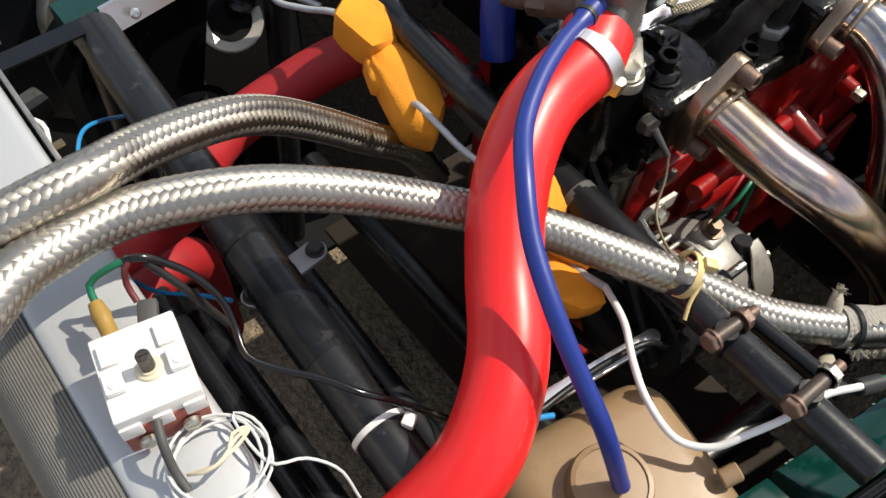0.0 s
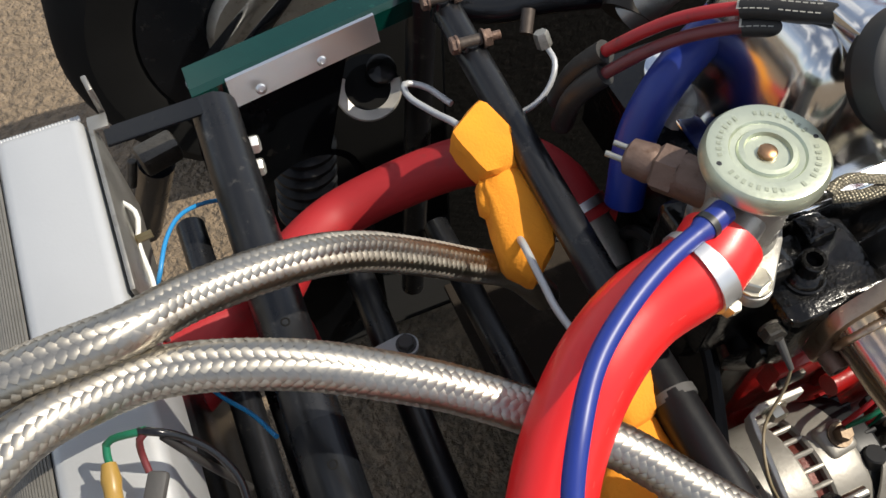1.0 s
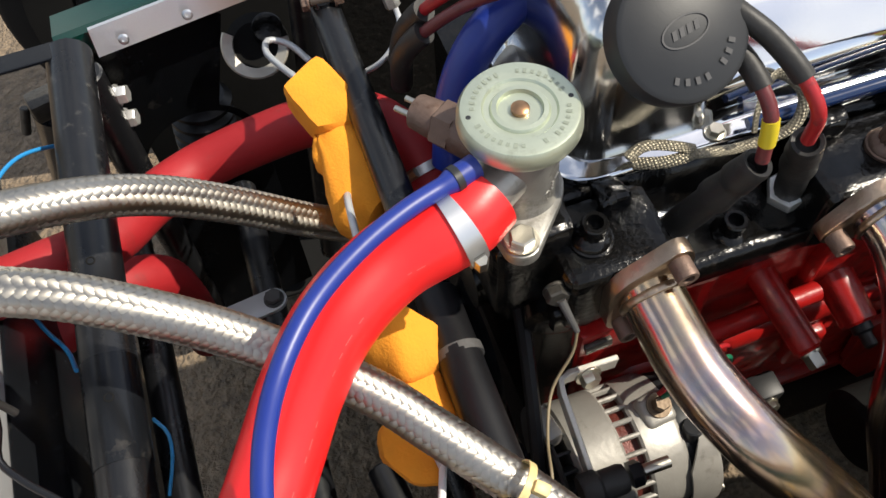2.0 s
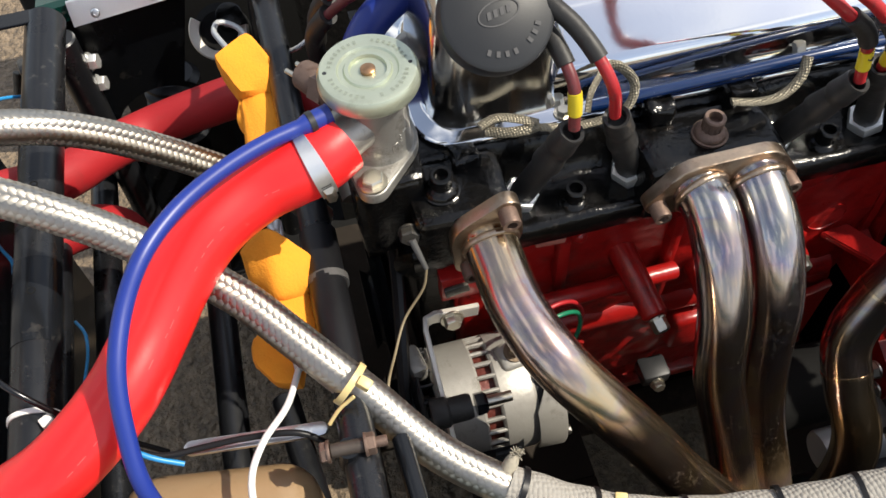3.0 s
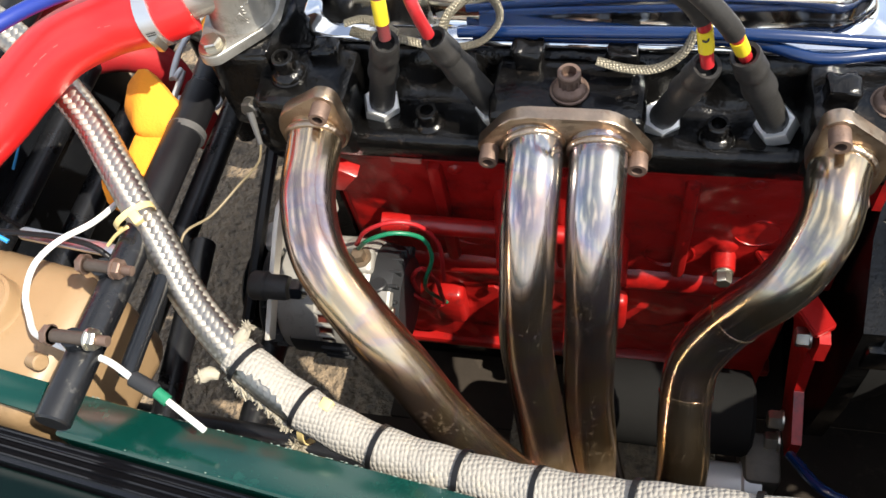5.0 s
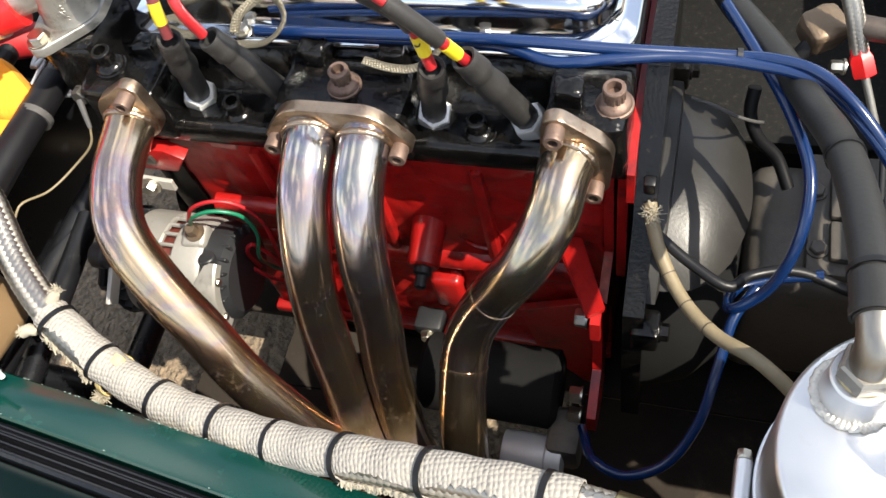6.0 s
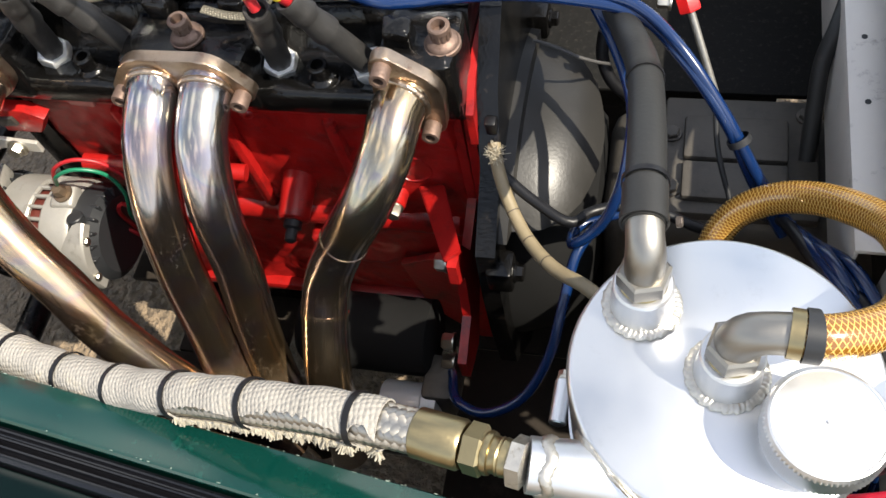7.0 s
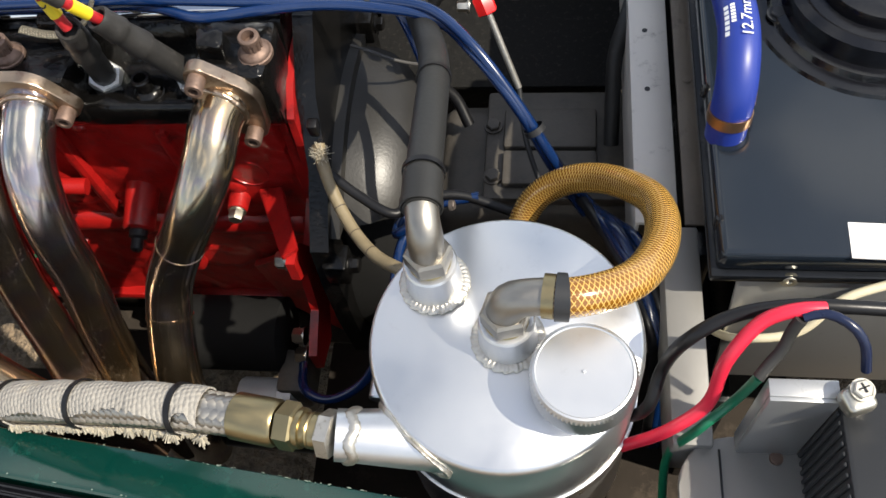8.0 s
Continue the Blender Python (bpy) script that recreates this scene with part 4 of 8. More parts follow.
for foot, tip in PLUGS:
    foot, tip = Vector(foot), Vector(tip)
    ax = (tip - foot).normalized()
    sp = thing("spark_plug", foot, "spark plug with a bright hexagon and grey rubber boot", "spark plug", "spark plugs")
    part("plug_hex", lathe(bmesh.new(), foot - ax * 0.001, ax, [(0.0142, -0.002), (0.0142, 0.0085), (0.0130, 0.0100), (0.0100, 0.0100), (0.0100, 0.006)], 6), M_PLUG, sp, "bright plated hexagon")
    part("boot", lathe(bmesh.new(), foot + ax * 0.008, ax, [(0.0092, -0.002), (0.0096, 0.006), (0.0094, 0.030), (0.0090, 0.044), (0.0092, 0.046), (0.0108, 0.0465), (0.0110, 0.050), (0.0100, 0.058), (0.0092, 0.066), (0.0093, 0.068), (0.0104, 0.070), (0.0099, 0.076), (0.0093, 0.083), (0.0095, 0.087), (0.0086, 0.0895), (0.0064, 0.0885), (0.0058, 0.080), (0.0, 0.080)], 24), M_BOOT, sp, "grey rubber boot")


def ignition_lead(pts, tag_at, label, number=True, core=None):
    lead = thing("ignition_lead", pts[0], label, "ignition lead", "ignition leads")
    line = Line(pts)
    part("core", hose(bmesh.new(), line, 0.0040, 14), core or M_LEAD, lead)
    s0, s1 = tag_at
    s1 = s1 if isinstance(s1, float) else line.nearest(s1)
    if s1 > s0:
        part("heat_sleeve", hose(bmesh.new(), line, 0.0060, 16, s0, min(s1, line.length)), M_BOOT, lead, "dark grey sleeve")
    if number:
        part("number_sleeve", hose(bmesh.new(), line, 0.0047, 14, 0.012, 0.028), M_YELLOW, lead, "yellow number sleeve")
    return lead, line


leadA, lineA = ignition_lead([(0.0515, 0.0165, 0.666), (0.051, 0.023, 0.696), (0.048, 0.036, 0.708), (0.043, 0.053, 0.716), (0.031, 0.069, 0.722), (0.039, 0.086, 0.722), (0.018, 0.102, 0.718), (-0, 0.123, 0.71), (-0.025, 0.148, 0.7), (-0.049, 0.171, 0.68), (-0.072, 0.187, 0.655), (-0.092, 0.203, 0.62), (-0.094, 0.213, 0.58)], (0.046, (-0.025, 0.147, 0.7)), "dull red ignition lead in a dark sleeve", True, M_LEAD_OLD)
leadB, lineB = ignition_lead([(0.0795, 0.0185, 0.668), (0.074, 0.016, 0.696), (0.067, 0.028, 0.712), (0.057, 0.047, 0.724), (0.045, 0.062, 0.732), (0.033, 0.085, 0.735), (0.015, 0.103, 0.73), (-0.003, 0.124, 0.722), (-0.024, 0.152, 0.71), (-0.047, 0.177, 0.69), (-0.069, 0.195, 0.665), (-0.086, 0.214, 0.63), (-0.091, 0.227, 0.59)], (0.050, (-0.024, 0.152, 0.71)), "bright red ignition lead in a dark sleeve", False)
leadC, lineC = ignition_lead([(0.2485, 0.0085, 0.660), (0.239, 0.01, 0.7), (0.21, 0.007, 0.73), (0.187, 0.013, 0.75), (0.165, 0.016, 0.77), (0.135, 0.22, 0.78), (0.10, 0.29, 0.74), (0.08, 0.33, 0.64)], (0.035, 0.075), "red ignition lead with a yellow number sleeve")
leadD, lineD = ignition_lead([(0.2705, 0.0165, 0.658), (0.254, 0.002, 0.7), (0.225, -0.001, 0.735), (0.195, 0.002, 0.76), (0.17, 0.003, 0.78), (0.155, 0.23, 0.79), (0.12, 0.30, 0.75), (0.10, 0.34, 0.64)], (0.035, 0.08), "red ignition lead with a yellow number sleeve")
for ld, li in ((leadA, lineA), (leadB, lineB)):
    part("end_boot", hose(bmesh.new(), li, 0.0078, 16, li.length - 0.07, li.length), M_BOOT, ld, "black rubber end boot")
tag_m = facing(lineC.at(0.020, 0, 0) + Vector((0.0, -0.0034, 0.0050)), (0, -0.55, 0.83), (0.1, 0.2, 1))
words("3", 0.0105, tag_m, M_PLASTIC, leadC, "number")



def sleeve_print(line, place, parent, length=0.045):
    """Rows of small pale bars on top of a lead's sleeve."""
    s0 = line.nearest(place) - length / 2
    top = max(range(48), key=lambda k: (line.at(s0, 2 * math.pi * k / 48, 1) - line.at(s0, 0, 0)).dot(Vector((-0.1, -0.45, 0.89)))) * 2 * math.pi / 48
    pr = bmesh.new()
    for k in range(12):
        if k == 6:
            continue
        a, b3 = s0 + length * k / 12, s0 + length * (k + 0.72) / 12
        pr.faces.new([pr.verts.new(line.at(q, top + w, 0.0062)) for q, w in ((a, -0.5), (b3, -0.5), (b3, 0.5), (a, 0.5))])
    bmesh.ops.recalc_face_normals(pr, faces=list(pr.faces))
    tagged(part("print_block", pr, M_PRINT, parent, "faded pale printed bars"), kind="stuff")


sleeve_print(lineA, (-0.007, 0.139, 0.7), leadA)
sleeve_print(lineB, (-0.015, 0.136, 0.715), leadB)

# rocker cover
cover = thing("rocker_cover", (0.17, 0.15, 0.61), "polished chrome rocker cover", "rocker cover")


def cover_shell(rows, seg=10):
    """Rounded tray upside down: rows of (inset, height, corner radius)."""
    b = bmesh.new()
    x0, x1, y0, y1 = -0.040, 0.372, 0.068, 0.225
    rings = []
    for ins, h, rad in rows:
        ring = []
        for cx, cy, a0 in ((x1 - ins - rad, y1 - ins - rad, 0), (x0 + ins + rad, y1 - ins - rad, 90), (x0 + ins + rad, y0 + ins + rad, 180), (x1 - ins - rad, y0 + ins + rad, 270)):
            for k in range(seg + 1):
                a = radians(a0 + 90 * k / seg)
                ring.append(b.verts.new((cx + rad * math.cos(a), cy + rad * math.sin(a), h)))
        rings.append(ring)
    for p, q in zip(rings, rings[1:]):
        n = len(p)
        for k in range(n):
            b.faces.new((p[k], p[(k + 1) % n], q[(k + 1) % n], q[k]))
    b.faces.new(rings[0][::-1])
    b.faces.new(rings[-1])
    return b


part("cover_shell", cover_shell([(0.0, 0.608, 0.03), (0.0, 0.6125, 0.03), (0.002, 0.6135, 0.03), (0.010, 0.6138, 0.03), (0.0135, 0.6165, 0.03), (0.0150, 0.624, 0.03), (0.0160, 0.638, 0.03), (0.0180, 0.6435, 0.03), (0.0225, 0.6475, 0.03), (0.036, 0.6590, 0.028), (0.048, 0.6690, 0.024), (0.058, 0.6760, 0.016), (0.068, 0.6785, 0.008)]), M_CHROME, cover, sharp=70)
neck_ax = Vector((0.03, -0.62, 0.78)).normalized()
cap_at = Vector((0.012, 0.0575, 0.7363))
hump = bmesh.new()
rings = []
hx = (Vector((1, 0, 0)) - neck_ax * neck_ax.x).normalized()
hy = neck_ax.cross(hx)
P0 = cap_at - neck_ax * 0.036
for lift, ins, rad, way in ((0.0, 0.0, 0.024, 0.0), (0.10, 0.0015, 0.024, 0.0), (0.35, 0.003, 0.024, 0.0), (0.6, 0.005, 0.024, 0.0), (0.78, 0.008, 0.024, 0.0), (0.90, 0.013, 0.024, 0.0), (0.97, 0.020, 0.022, 0.0), (1.0, 0.028, 0.018, 0.05), (1.0, 0.034, 0.012, 0.4), (1.0, 0.036, 0.010, 0.8), (1.0, 0.036, 0.010, 1.0)):
    ring = []
    x0, x1, y0, y1 = -0.027 + ins, 0.078 - ins, 0.079 + ins, 0.205 - ins
    for cx, cy, a0 in ((x1 - rad, y1 - rad, 0), (x0 + rad, y1 - rad, 90), (x0 + rad, y0 + rad, 180), (x1 - rad, y0 + rad, 270)):
        for k in range(10):
            a = radians(a0 + 90 * k / 9)
            x, y = cx + rad * math.cos(a), cy + rad * math.sin(a)
            roof = min(0.722, P0.z - (neck_ax.x * (x - P0.x) + neck_ax.y * (y - P0.y)) / neck_ax.z)
            q = Vector((x, y, 0.616 + (roof - 0.616) * lift))
            g = math.atan2(y - 0.14, x - 0.026)
            ring.append(hump.verts.new(q.lerp(cap_at - neck_ax * (0.016 + 0.014 * (1 - way)) + (hx * math.cos(g) + hy * math.sin(g)) * 0.028, way)))
    rings.append(ring)
for p, q in zip(rings, rings[1:]):
    n = len(p)
    for k in range(n):
        hump.faces.new((p[k], p[(k + 1) % n], q[(k + 1) % n], q[k]))
hump.faces.new(rings[0][::-1])
hump.faces.new(rings[-1])
part("neck_ring", lathe(bmesh.new(), cap_at - neck_ax * 0.027, neck_ax, [(0.0285, 0), (0.0310, 0.001), (0.0310, 0.010), (0.028, 0.0105)], 48), M_RUBBER, cover, "black seal ring")
part("filler_neck", hump, M_CHROME_DULL, cover, "chrome hump rising to the filler neck", 70)
oil_cap = part("oil_cap", lathe(bmesh.new(), cap_at - neck_ax * 0.018, neck_ax, [(0.024, 0), (0.033, 0.0), (0.0355, 0.002), (0.0355, 0.013), (0.0345, 0.0165), (0.032, 0.018), (0.0, 0.0185)], 48), M_PLASTIC, cover, "round black plastic oil filler cap")
logo = bmesh.new()
fm = facing(cap_at + neck_ax * 0.0006, neck_ax, (0.5, 0.4, 0.6)) @ Matrix.Rotation(radians(48), 4, "Z")
for rx, ry in ((0.0135, 0.0075),):
    outer = [logo.verts.new(fm @ Vector((rx * math.cos(2 * math.pi * k / 40), ry * math.sin(2 * math.pi * k / 40), 0.0003))) for k in range(40)]
    inner = [logo.verts.new(fm @ Vector((rx * 0.93 * math.cos(2 * math.pi * k / 40), ry * 0.88 * math.sin(2 * math.pi * k / 40), 0.0003))) for k in range(40)]
    for k in range(40):
        q = (k + 1) % 40
        logo.faces.new((outer[k], outer[q], inner[q], inner[k]))
for k in range(4):
    vs = [logo.verts.new(fm @ Vector((x, y, 0.0003))) for x, y in ((-0.008 + 0.0042 * k, -0.002), (-0.0055 + 0.0042 * k, -0.002), (-0.0045 + 0.0042 * k, 0.0025), (-0.007 + 0.0042 * k, 0.0025))]
    logo.faces.new(vs)
for k in range(8):
    a = radians(232 + 13 * k)
    c = Vector((0.0245 * math.cos(a), 0.0245 * math.sin(a), 0.0003))
    u, w = Vector((-math.sin(a), math.cos(a), 0)) * 0.0012, Vector((math.cos(a), math.sin(a), 0)) * 0.0018
    if k != 4:
        logo.faces.new([logo.verts.new(fm @ (c + p)) for p in (-u - w, u - w, u + w, -u + w)])
tagged(part("moulded_emblem", logo, M_TEXT_G, oil_cap, "moulded oval and marks"), kind="stuff")
for x in (0.068, 0.262):
    b = bmesh.new()
    bolt(b, (x, 0.074, 0.6135), (0, 0, 1), 0.009, 0.006, 0.007)
    part("cover_screw", b, M_ZINC, cover)

# earth braid straps and loops on the cover edge
for k, pts in enumerate(([(0.003, 0.067, 0.628), (0.016, 0.07, 0.63), (0.035, 0.062, 0.63), (0.044, 0.057, 0.628), (0.026, 0.058, 0.625), (0.007, 0.066, 0.622)], [(0.044, 0.057, 0.625), (0.076, 0.055, 0.62), (0.106, 0.053, 0.63), (0.116, 0.066, 0.64), (0.103, 0.078, 0.65), (0.082, 0.062, 0.645), (0.077, 0.053, 0.635)], [(0.182, 0.042, 0.625), (0.202, 0.039, 0.622), (0.221, 0.04, 0.622), (0.236, 0.046, 0.63), (0.243, 0.055, 0.64)])):
    ob = thing("braided_strap", pts[0], "tarnished braided metal cord looped by the rocker cover", "braided cord", "braided cords")
    ln = Line(pts)
    part("woven_band", hose(bmesh.new(), ln, 0.0038, 14, flat=0.4), M_STRAP, ob)

def weld_ring(places, centre, axis, parent, size=(0.0046, 0.0019, 0.0020), material=None, n_sub=5):
    """A closed weld run through places: a flattened roll with overlapping crescent ripples."""
    w = bmesh.new()
    up = Vector(axis).normalized()
    n = len(places)
    rows = []
    for i in range(n * n_sub):
        k, f = i // n_sub, (i % n_sub) / n_sub
        p = Vector(places[k]).lerp(Vector(places[(k + 1) % n]), f)
        t = (Vector(places[(k + 1) % n]) - Vector(places[k])).normalized()
        out = p - Vector(centre)
        out = (out - up * out.dot(up)).normalized()
        row = []
        for j in range(10):
            a = 2 * math.pi * j / 10
            c, q = math.cos(a), math.sin(a)
            ph = (i / n_sub + 0.45 * abs(c)) % 1.0
            k1 = 0.86 + 0.26 * ph + 0.05 * math.sin(7.3 * k)
            row.append(w.verts.new(p + out * c * size[0] * (0.94 + 0.08 * ph + 0.06 * math.sin(3.1 * k)) + up * q * size[2] * k1))
        rows.append(row)
    for i in range(len(rows)):
        a, b2 = rows[i], rows[(i + 1) % len(rows)]
        for j in range(10):
            w.faces.new((a[j], b2[j], b2[(j + 1) % 10], a[(j + 1) % 10]))
    bmesh.ops.recalc_face_normals(w, faces=list(w.faces))
    return tagged(part("weld_bead", w, material or M_WELD, parent, "rippled weld bead", 60), kind="stuff")


# ---------------------------------------------------------------- exhaust manifold
exhaust = thing("exhaust_manifold", (0.15, -0.05, 0.45), "heat-tinted stainless steel exhaust headers", "exhaust manifold")
PIPES = [
    [(-0.0105, 0.004, 0.5936), (-0.0088, -0.019, 0.589), (-0.0052, -0.0548, 0.5828), (0.0098, -0.0923, 0.5704), (0.0367, -0.1177, 0.539), (0.0657, -0.1361, 0.5005), (0.0924, -0.1539, 0.46), (0.1462, -0.1736, 0.3787), (0.1951, -0.1784, 0.2975)],
    [(0.1432, 0.004, 0.5945), (0.1463, -0.0184, 0.5914), (0.1461, -0.0453, 0.5758), (0.1459, -0.0731, 0.54), (0.1448, -0.0965, 0.483), (0.1541, -0.1229, 0.4249), (0.168, -0.1564, 0.3509), (0.1965, -0.177, 0.2711)],
    [(0.1874, 0.004, 0.5941), (0.1882, -0.0172, 0.5887), (0.1885, -0.0436, 0.5738), (0.1897, -0.0708, 0.5328), (0.1901, -0.089, 0.4684), (0.1923, -0.1148, 0.4077), (0.2064, -0.1485, 0.3338), (0.2285, -0.1657, 0.2629)],
    [(0.3414, 0.006, 0.59), (0.3352, -0.0157, 0.5877), (0.3312, -0.0408, 0.5765), (0.3153, -0.0643, 0.5476), (0.2835, -0.0744, 0.4947), (0.2647, -0.0891, 0.4583), (0.2616, -0.1155, 0.4308), (0.2643, -0.1473, 0.3988), (0.262, -0.1659, 0.3315), (0.2499, -0.1697, 0.2595)],
]
FLANGES = [((-0.011, 0.0, 0.594), [(0, 0, 0.0255), (0.013, 0.027, 0.010), (-0.014, -0.027, 0.010)]),
           ((0.1645, 0.0, 0.594), [(-0.0225, 0, 0.0255), (0.0225, 0, 0.0255), (0.049, -0.009, 0.009), (-0.050, -0.009, 0.009)]),
           ((0.342, 0.0, 0.590), [(0, 0, 0.0255), (-0.0125, 0.030, 0.010), (0.0125, -0.030, 0.010)])]
for at, lobes in FLANGES:
    b = bmesh.new()
    slab(b, oval(lobes, 28), (at[0], 0.006, at[2]), (0, -1, 0), 0.010, xdir=(1, 0, 0), bevel=0.0015)
    fl = part("flange", b, M_FLANGE, exhaust, "burnt brown steel flange")
    for x, z, r in lobes:
        if r < 0.02:
            zz = at[2] + z
            part("flange_bolt", bolt(bmesh.new(), (at[0] + x, -0.004, zz), (0, -1, 0.0), 0.0115, 0.012, 0.0, 0.0, True), M_RUST, fl, "rusty socket-head bolt")
for k, pts in enumerate(PIPES):
    ln = Line(pts)
    pipe = part("pipe", hose(bmesh.new(), ln, 0.0192, 36), (M_HEAT_A, M_HEAT_B, M_HEAT_B, M_HEAT_C)[k], exhaust)
    weld_ring([ln.at(0.0108, 2 * math.pi * i / 40, 0.0193) for i in range(40)], ln.at(0.0108, 0, 0), (0, 1, 0.05), pipe, (0.0022, 0.0019, 0.0026), M_FLANGE, 4)
    for s in ((0.148, 0.225) if k == 3 else ()):
        part("weld_seam", band(bmesh.new(), ln, s, 0.0184, 0.0026, 36), M_HEAT_C, pipe, "thin weld seam")

# ---------------------------------------------------------------- thermostat housing
stat = thing("thermostat_housing", (-0.069, 0.064, 0.63), "cast aluminium thermostat housing with a pressure cap", "thermostat housing")
b = bmesh.new()
slab(b, oval([(0.0, 0.0, 0.027), (-0.011, -0.036, 0.011), (0.013, 0.038, 0.010)], 24), (-0.069, 0.064, 0.634), (0, 0, 1), 0.008, bevel=0.0015)
part("base_flange", b, M_CAST, stat)
b = bmesh.new()
lathe(b, (-0.069, 0.064, 0.640), (0, 0, 1), [(0.0255, 0), (0.0235, 0.004), (0.0225, 0.03), (0.0225, 0.05), (0.026, 0.053), (0.026, 0.057)], 40)
part("body", b, M_CAST, stat)


def on_body(angle, z, r=0.0229):
    return Vector((-0.069 + r * math.cos(angle), 0.064 + r * math.sin(angle), z))


mark = bmesh.new()
hose(mark, Line([on_body(-1.175 + 0.135 * math.cos(2 * math.pi * k / 24), 0.6535 + 0.0052 * math.sin(2 * math.pi * k / 24)) for k in range(25)], 0.001), 0.0005, 6)
hose(mark, Line([on_body(-1.21, 0.6560), on_body(-1.13, 0.6545), on_body(-1.20, 0.6530), on_body(-1.14, 0.6508)], 0.001), 0.0005, 6)
part("moulded_oval", mark, M_CAST, stat, "small moulded oval mark", 80)
mark = bmesh.new()
for k in range(6):
    if k != 3:
        hose(mark, Line([on_body(-1.02, 0.6630 - 0.0028 * k), on_body(-0.955, 0.6624 - 0.0028 * k)], 0.001), 0.0006, 6)
for a0, a1 in ((-0.88, -0.82), (-0.79, -0.72)):
    hose(mark, Line([on_body(a0, 0.6635), on_body(a1, 0.6650)], 0.001), 0.0006, 6)
tagged(part("moulded_marks", mark, M_CAST, stat, "small moulded marks", 80), kind="stuff")
spout = part("spout", rod(bmesh.new(), (-0.078, 0.058, 0.670), (-0.116, 0.035, 0.668), 0.0165, 0.0165, 28, 0.001), M_CAST, stat)
b = bmesh.new()
rod(b, (-0.075, 0.072, 0.664), (-0.092, 0.095, 0.664), 0.013, seg=20)
lathe(b, (-0.091, 0.094, 0.664), (-0.55, 0.8, -0.1), [(0.0145, 0), (0.0145, 0.012), (0.012, 0.014)], 6)
lathe(b, (-0.099, 0.105, 0.663), (-0.55, 0.8, -0.1), [(0.0105, 0), (0.0115, 0.003), (0.0105, 0.016), (0.007, 0.018), (0, 0.018)], 18)
part("temperature_sender", b, M_RUST, stat, "tarnished hexagonal temperature sender")
b = bmesh.new()
for dx in (-0.004, 0.004):
    rod(b, (-0.108 + dx, 0.118 + dx * 0.6, 0.662), (-0.115 + dx, 0.128 + dx * 0.6, 0.661), 0.0018, seg=10)
part("sender_pin", b, M_ZINC, stat)
part("housing_bolt", bolt(bmesh.new(), (-0.080, 0.028, 0.642), (0, 0, 1), 0.013, 0.007, 0.010), M_ZINC, stat)
cap = part("pressure_cap", lathe(bmesh.new(), (-0.069, 0.064, 0.696), (0, 0, 1), [(0.027, 0), (0.0315, 0.0005), (0.0325, 0.003), (0.0320, 0.009), (0.0302, 0.0118), (0.0285, 0.0122), (0.0195, 0.0118), (0.0185, 0.0104), (0.0155, 0.0102), (0.0145, 0.0118), (0.0120, 0.0120), (0.0112, 0.0098), (0.0, 0.0096)], 64), M_CAP, stat, "pale green plated pressure cap")
part("rivet", lathe(bmesh.new(), (-0.069, 0.064, 0.7056), (0, 0, 1), [(0.0048, 0), (0.0048, 0.0022), (0.0036, 0.0030), (0, 0.0031)], 20), M_COPPER, cap, "copper centre rivet")
for dx, dy in ((0.0265, -0.002), (-0.0265, 0.003)):
    part("hole", lathe(bmesh.new(), (-0.069 + dx, 0.064 + dy, 0.7078), (0, 0, 1), [(0.0014, 0), (0.0014, 0.0004)], 12), M_PLASTIC, cap, "small dark hole")
marks = bmesh.new()
for k in range(40):
    a = 2 * math.pi * k / 40
    if k % 10 in (0, 9) or random.random() < 0.12:
        continue
    c = Vector((-0.069 + 0.0243 * math.cos(a), 0.064 + 0.0243 * math.sin(a), 0.7083))
    u, w = Vector((-math.sin(a), math.cos(a), 0)) * 0.0009, Vector((math.cos(a), math.sin(a), 0)) * (0.0011 + 0.0004 * (k % 2))
    marks.faces.new([marks.verts.new(c + p) for p in (-u - w, u - w, u + w, -u + w)])
tagged(part("stamped_ring", marks, M_TEXT_D, cap, "ring of small stamped marks"), kind="stuff")

# ---------------------------------------------------------------- coolant hoses
def clamp_on(line, s, r, parent, width=0.011):
    """A worm-drive clip round a hose."""
    c = part("hose_clip", band(bmesh.new(), line, s, r * 1.01, width * 0.68, 32), M_TANK, parent, "bright worm-drive clip")
    i = min(range(64), key=lambda k: line.at(s, 2 * math.pi * k / 64, r).y + line.at(s, 2 * math.pi * k / 64, r).z * 0.3)
    p = line.at(s, 2 * math.pi * i / 64, r * 1.1)
    t = (line.at(s, 2 * math.pi * (i + 4) / 64, r) - line.at(s, 2 * math.pi * (i - 4) / 64, r)).normalized()
    part("clip_screw", bolt(bmesh.new(), p - t * 0.007, t, 0.007, 0.013), M_ZINC, c)
    slots = bmesh.new()
    for k in range(4):
        a = 2 * math.pi * (i + 1) / 64 + 0.075 * k
        slots.faces.new([slots.verts.new(line.at(s + ds, a + da, r * 1.01 * 1.07 + 0.0002)) for ds, da in ((-0.0022, 0.0), (0.0022, 0.012), (0.0022, 0.042), (-0.0022, 0.030))])
    tagged(part("worm_slots", slots, M_PLASTIC, c, "dark worm slots in the clip"), kind="stuff")


top_hose = thing("top_coolant_hose", (-0.2, 0.0, 0.63), "thick glossy red silicone coolant hose", "hose", "red coolant hoses")
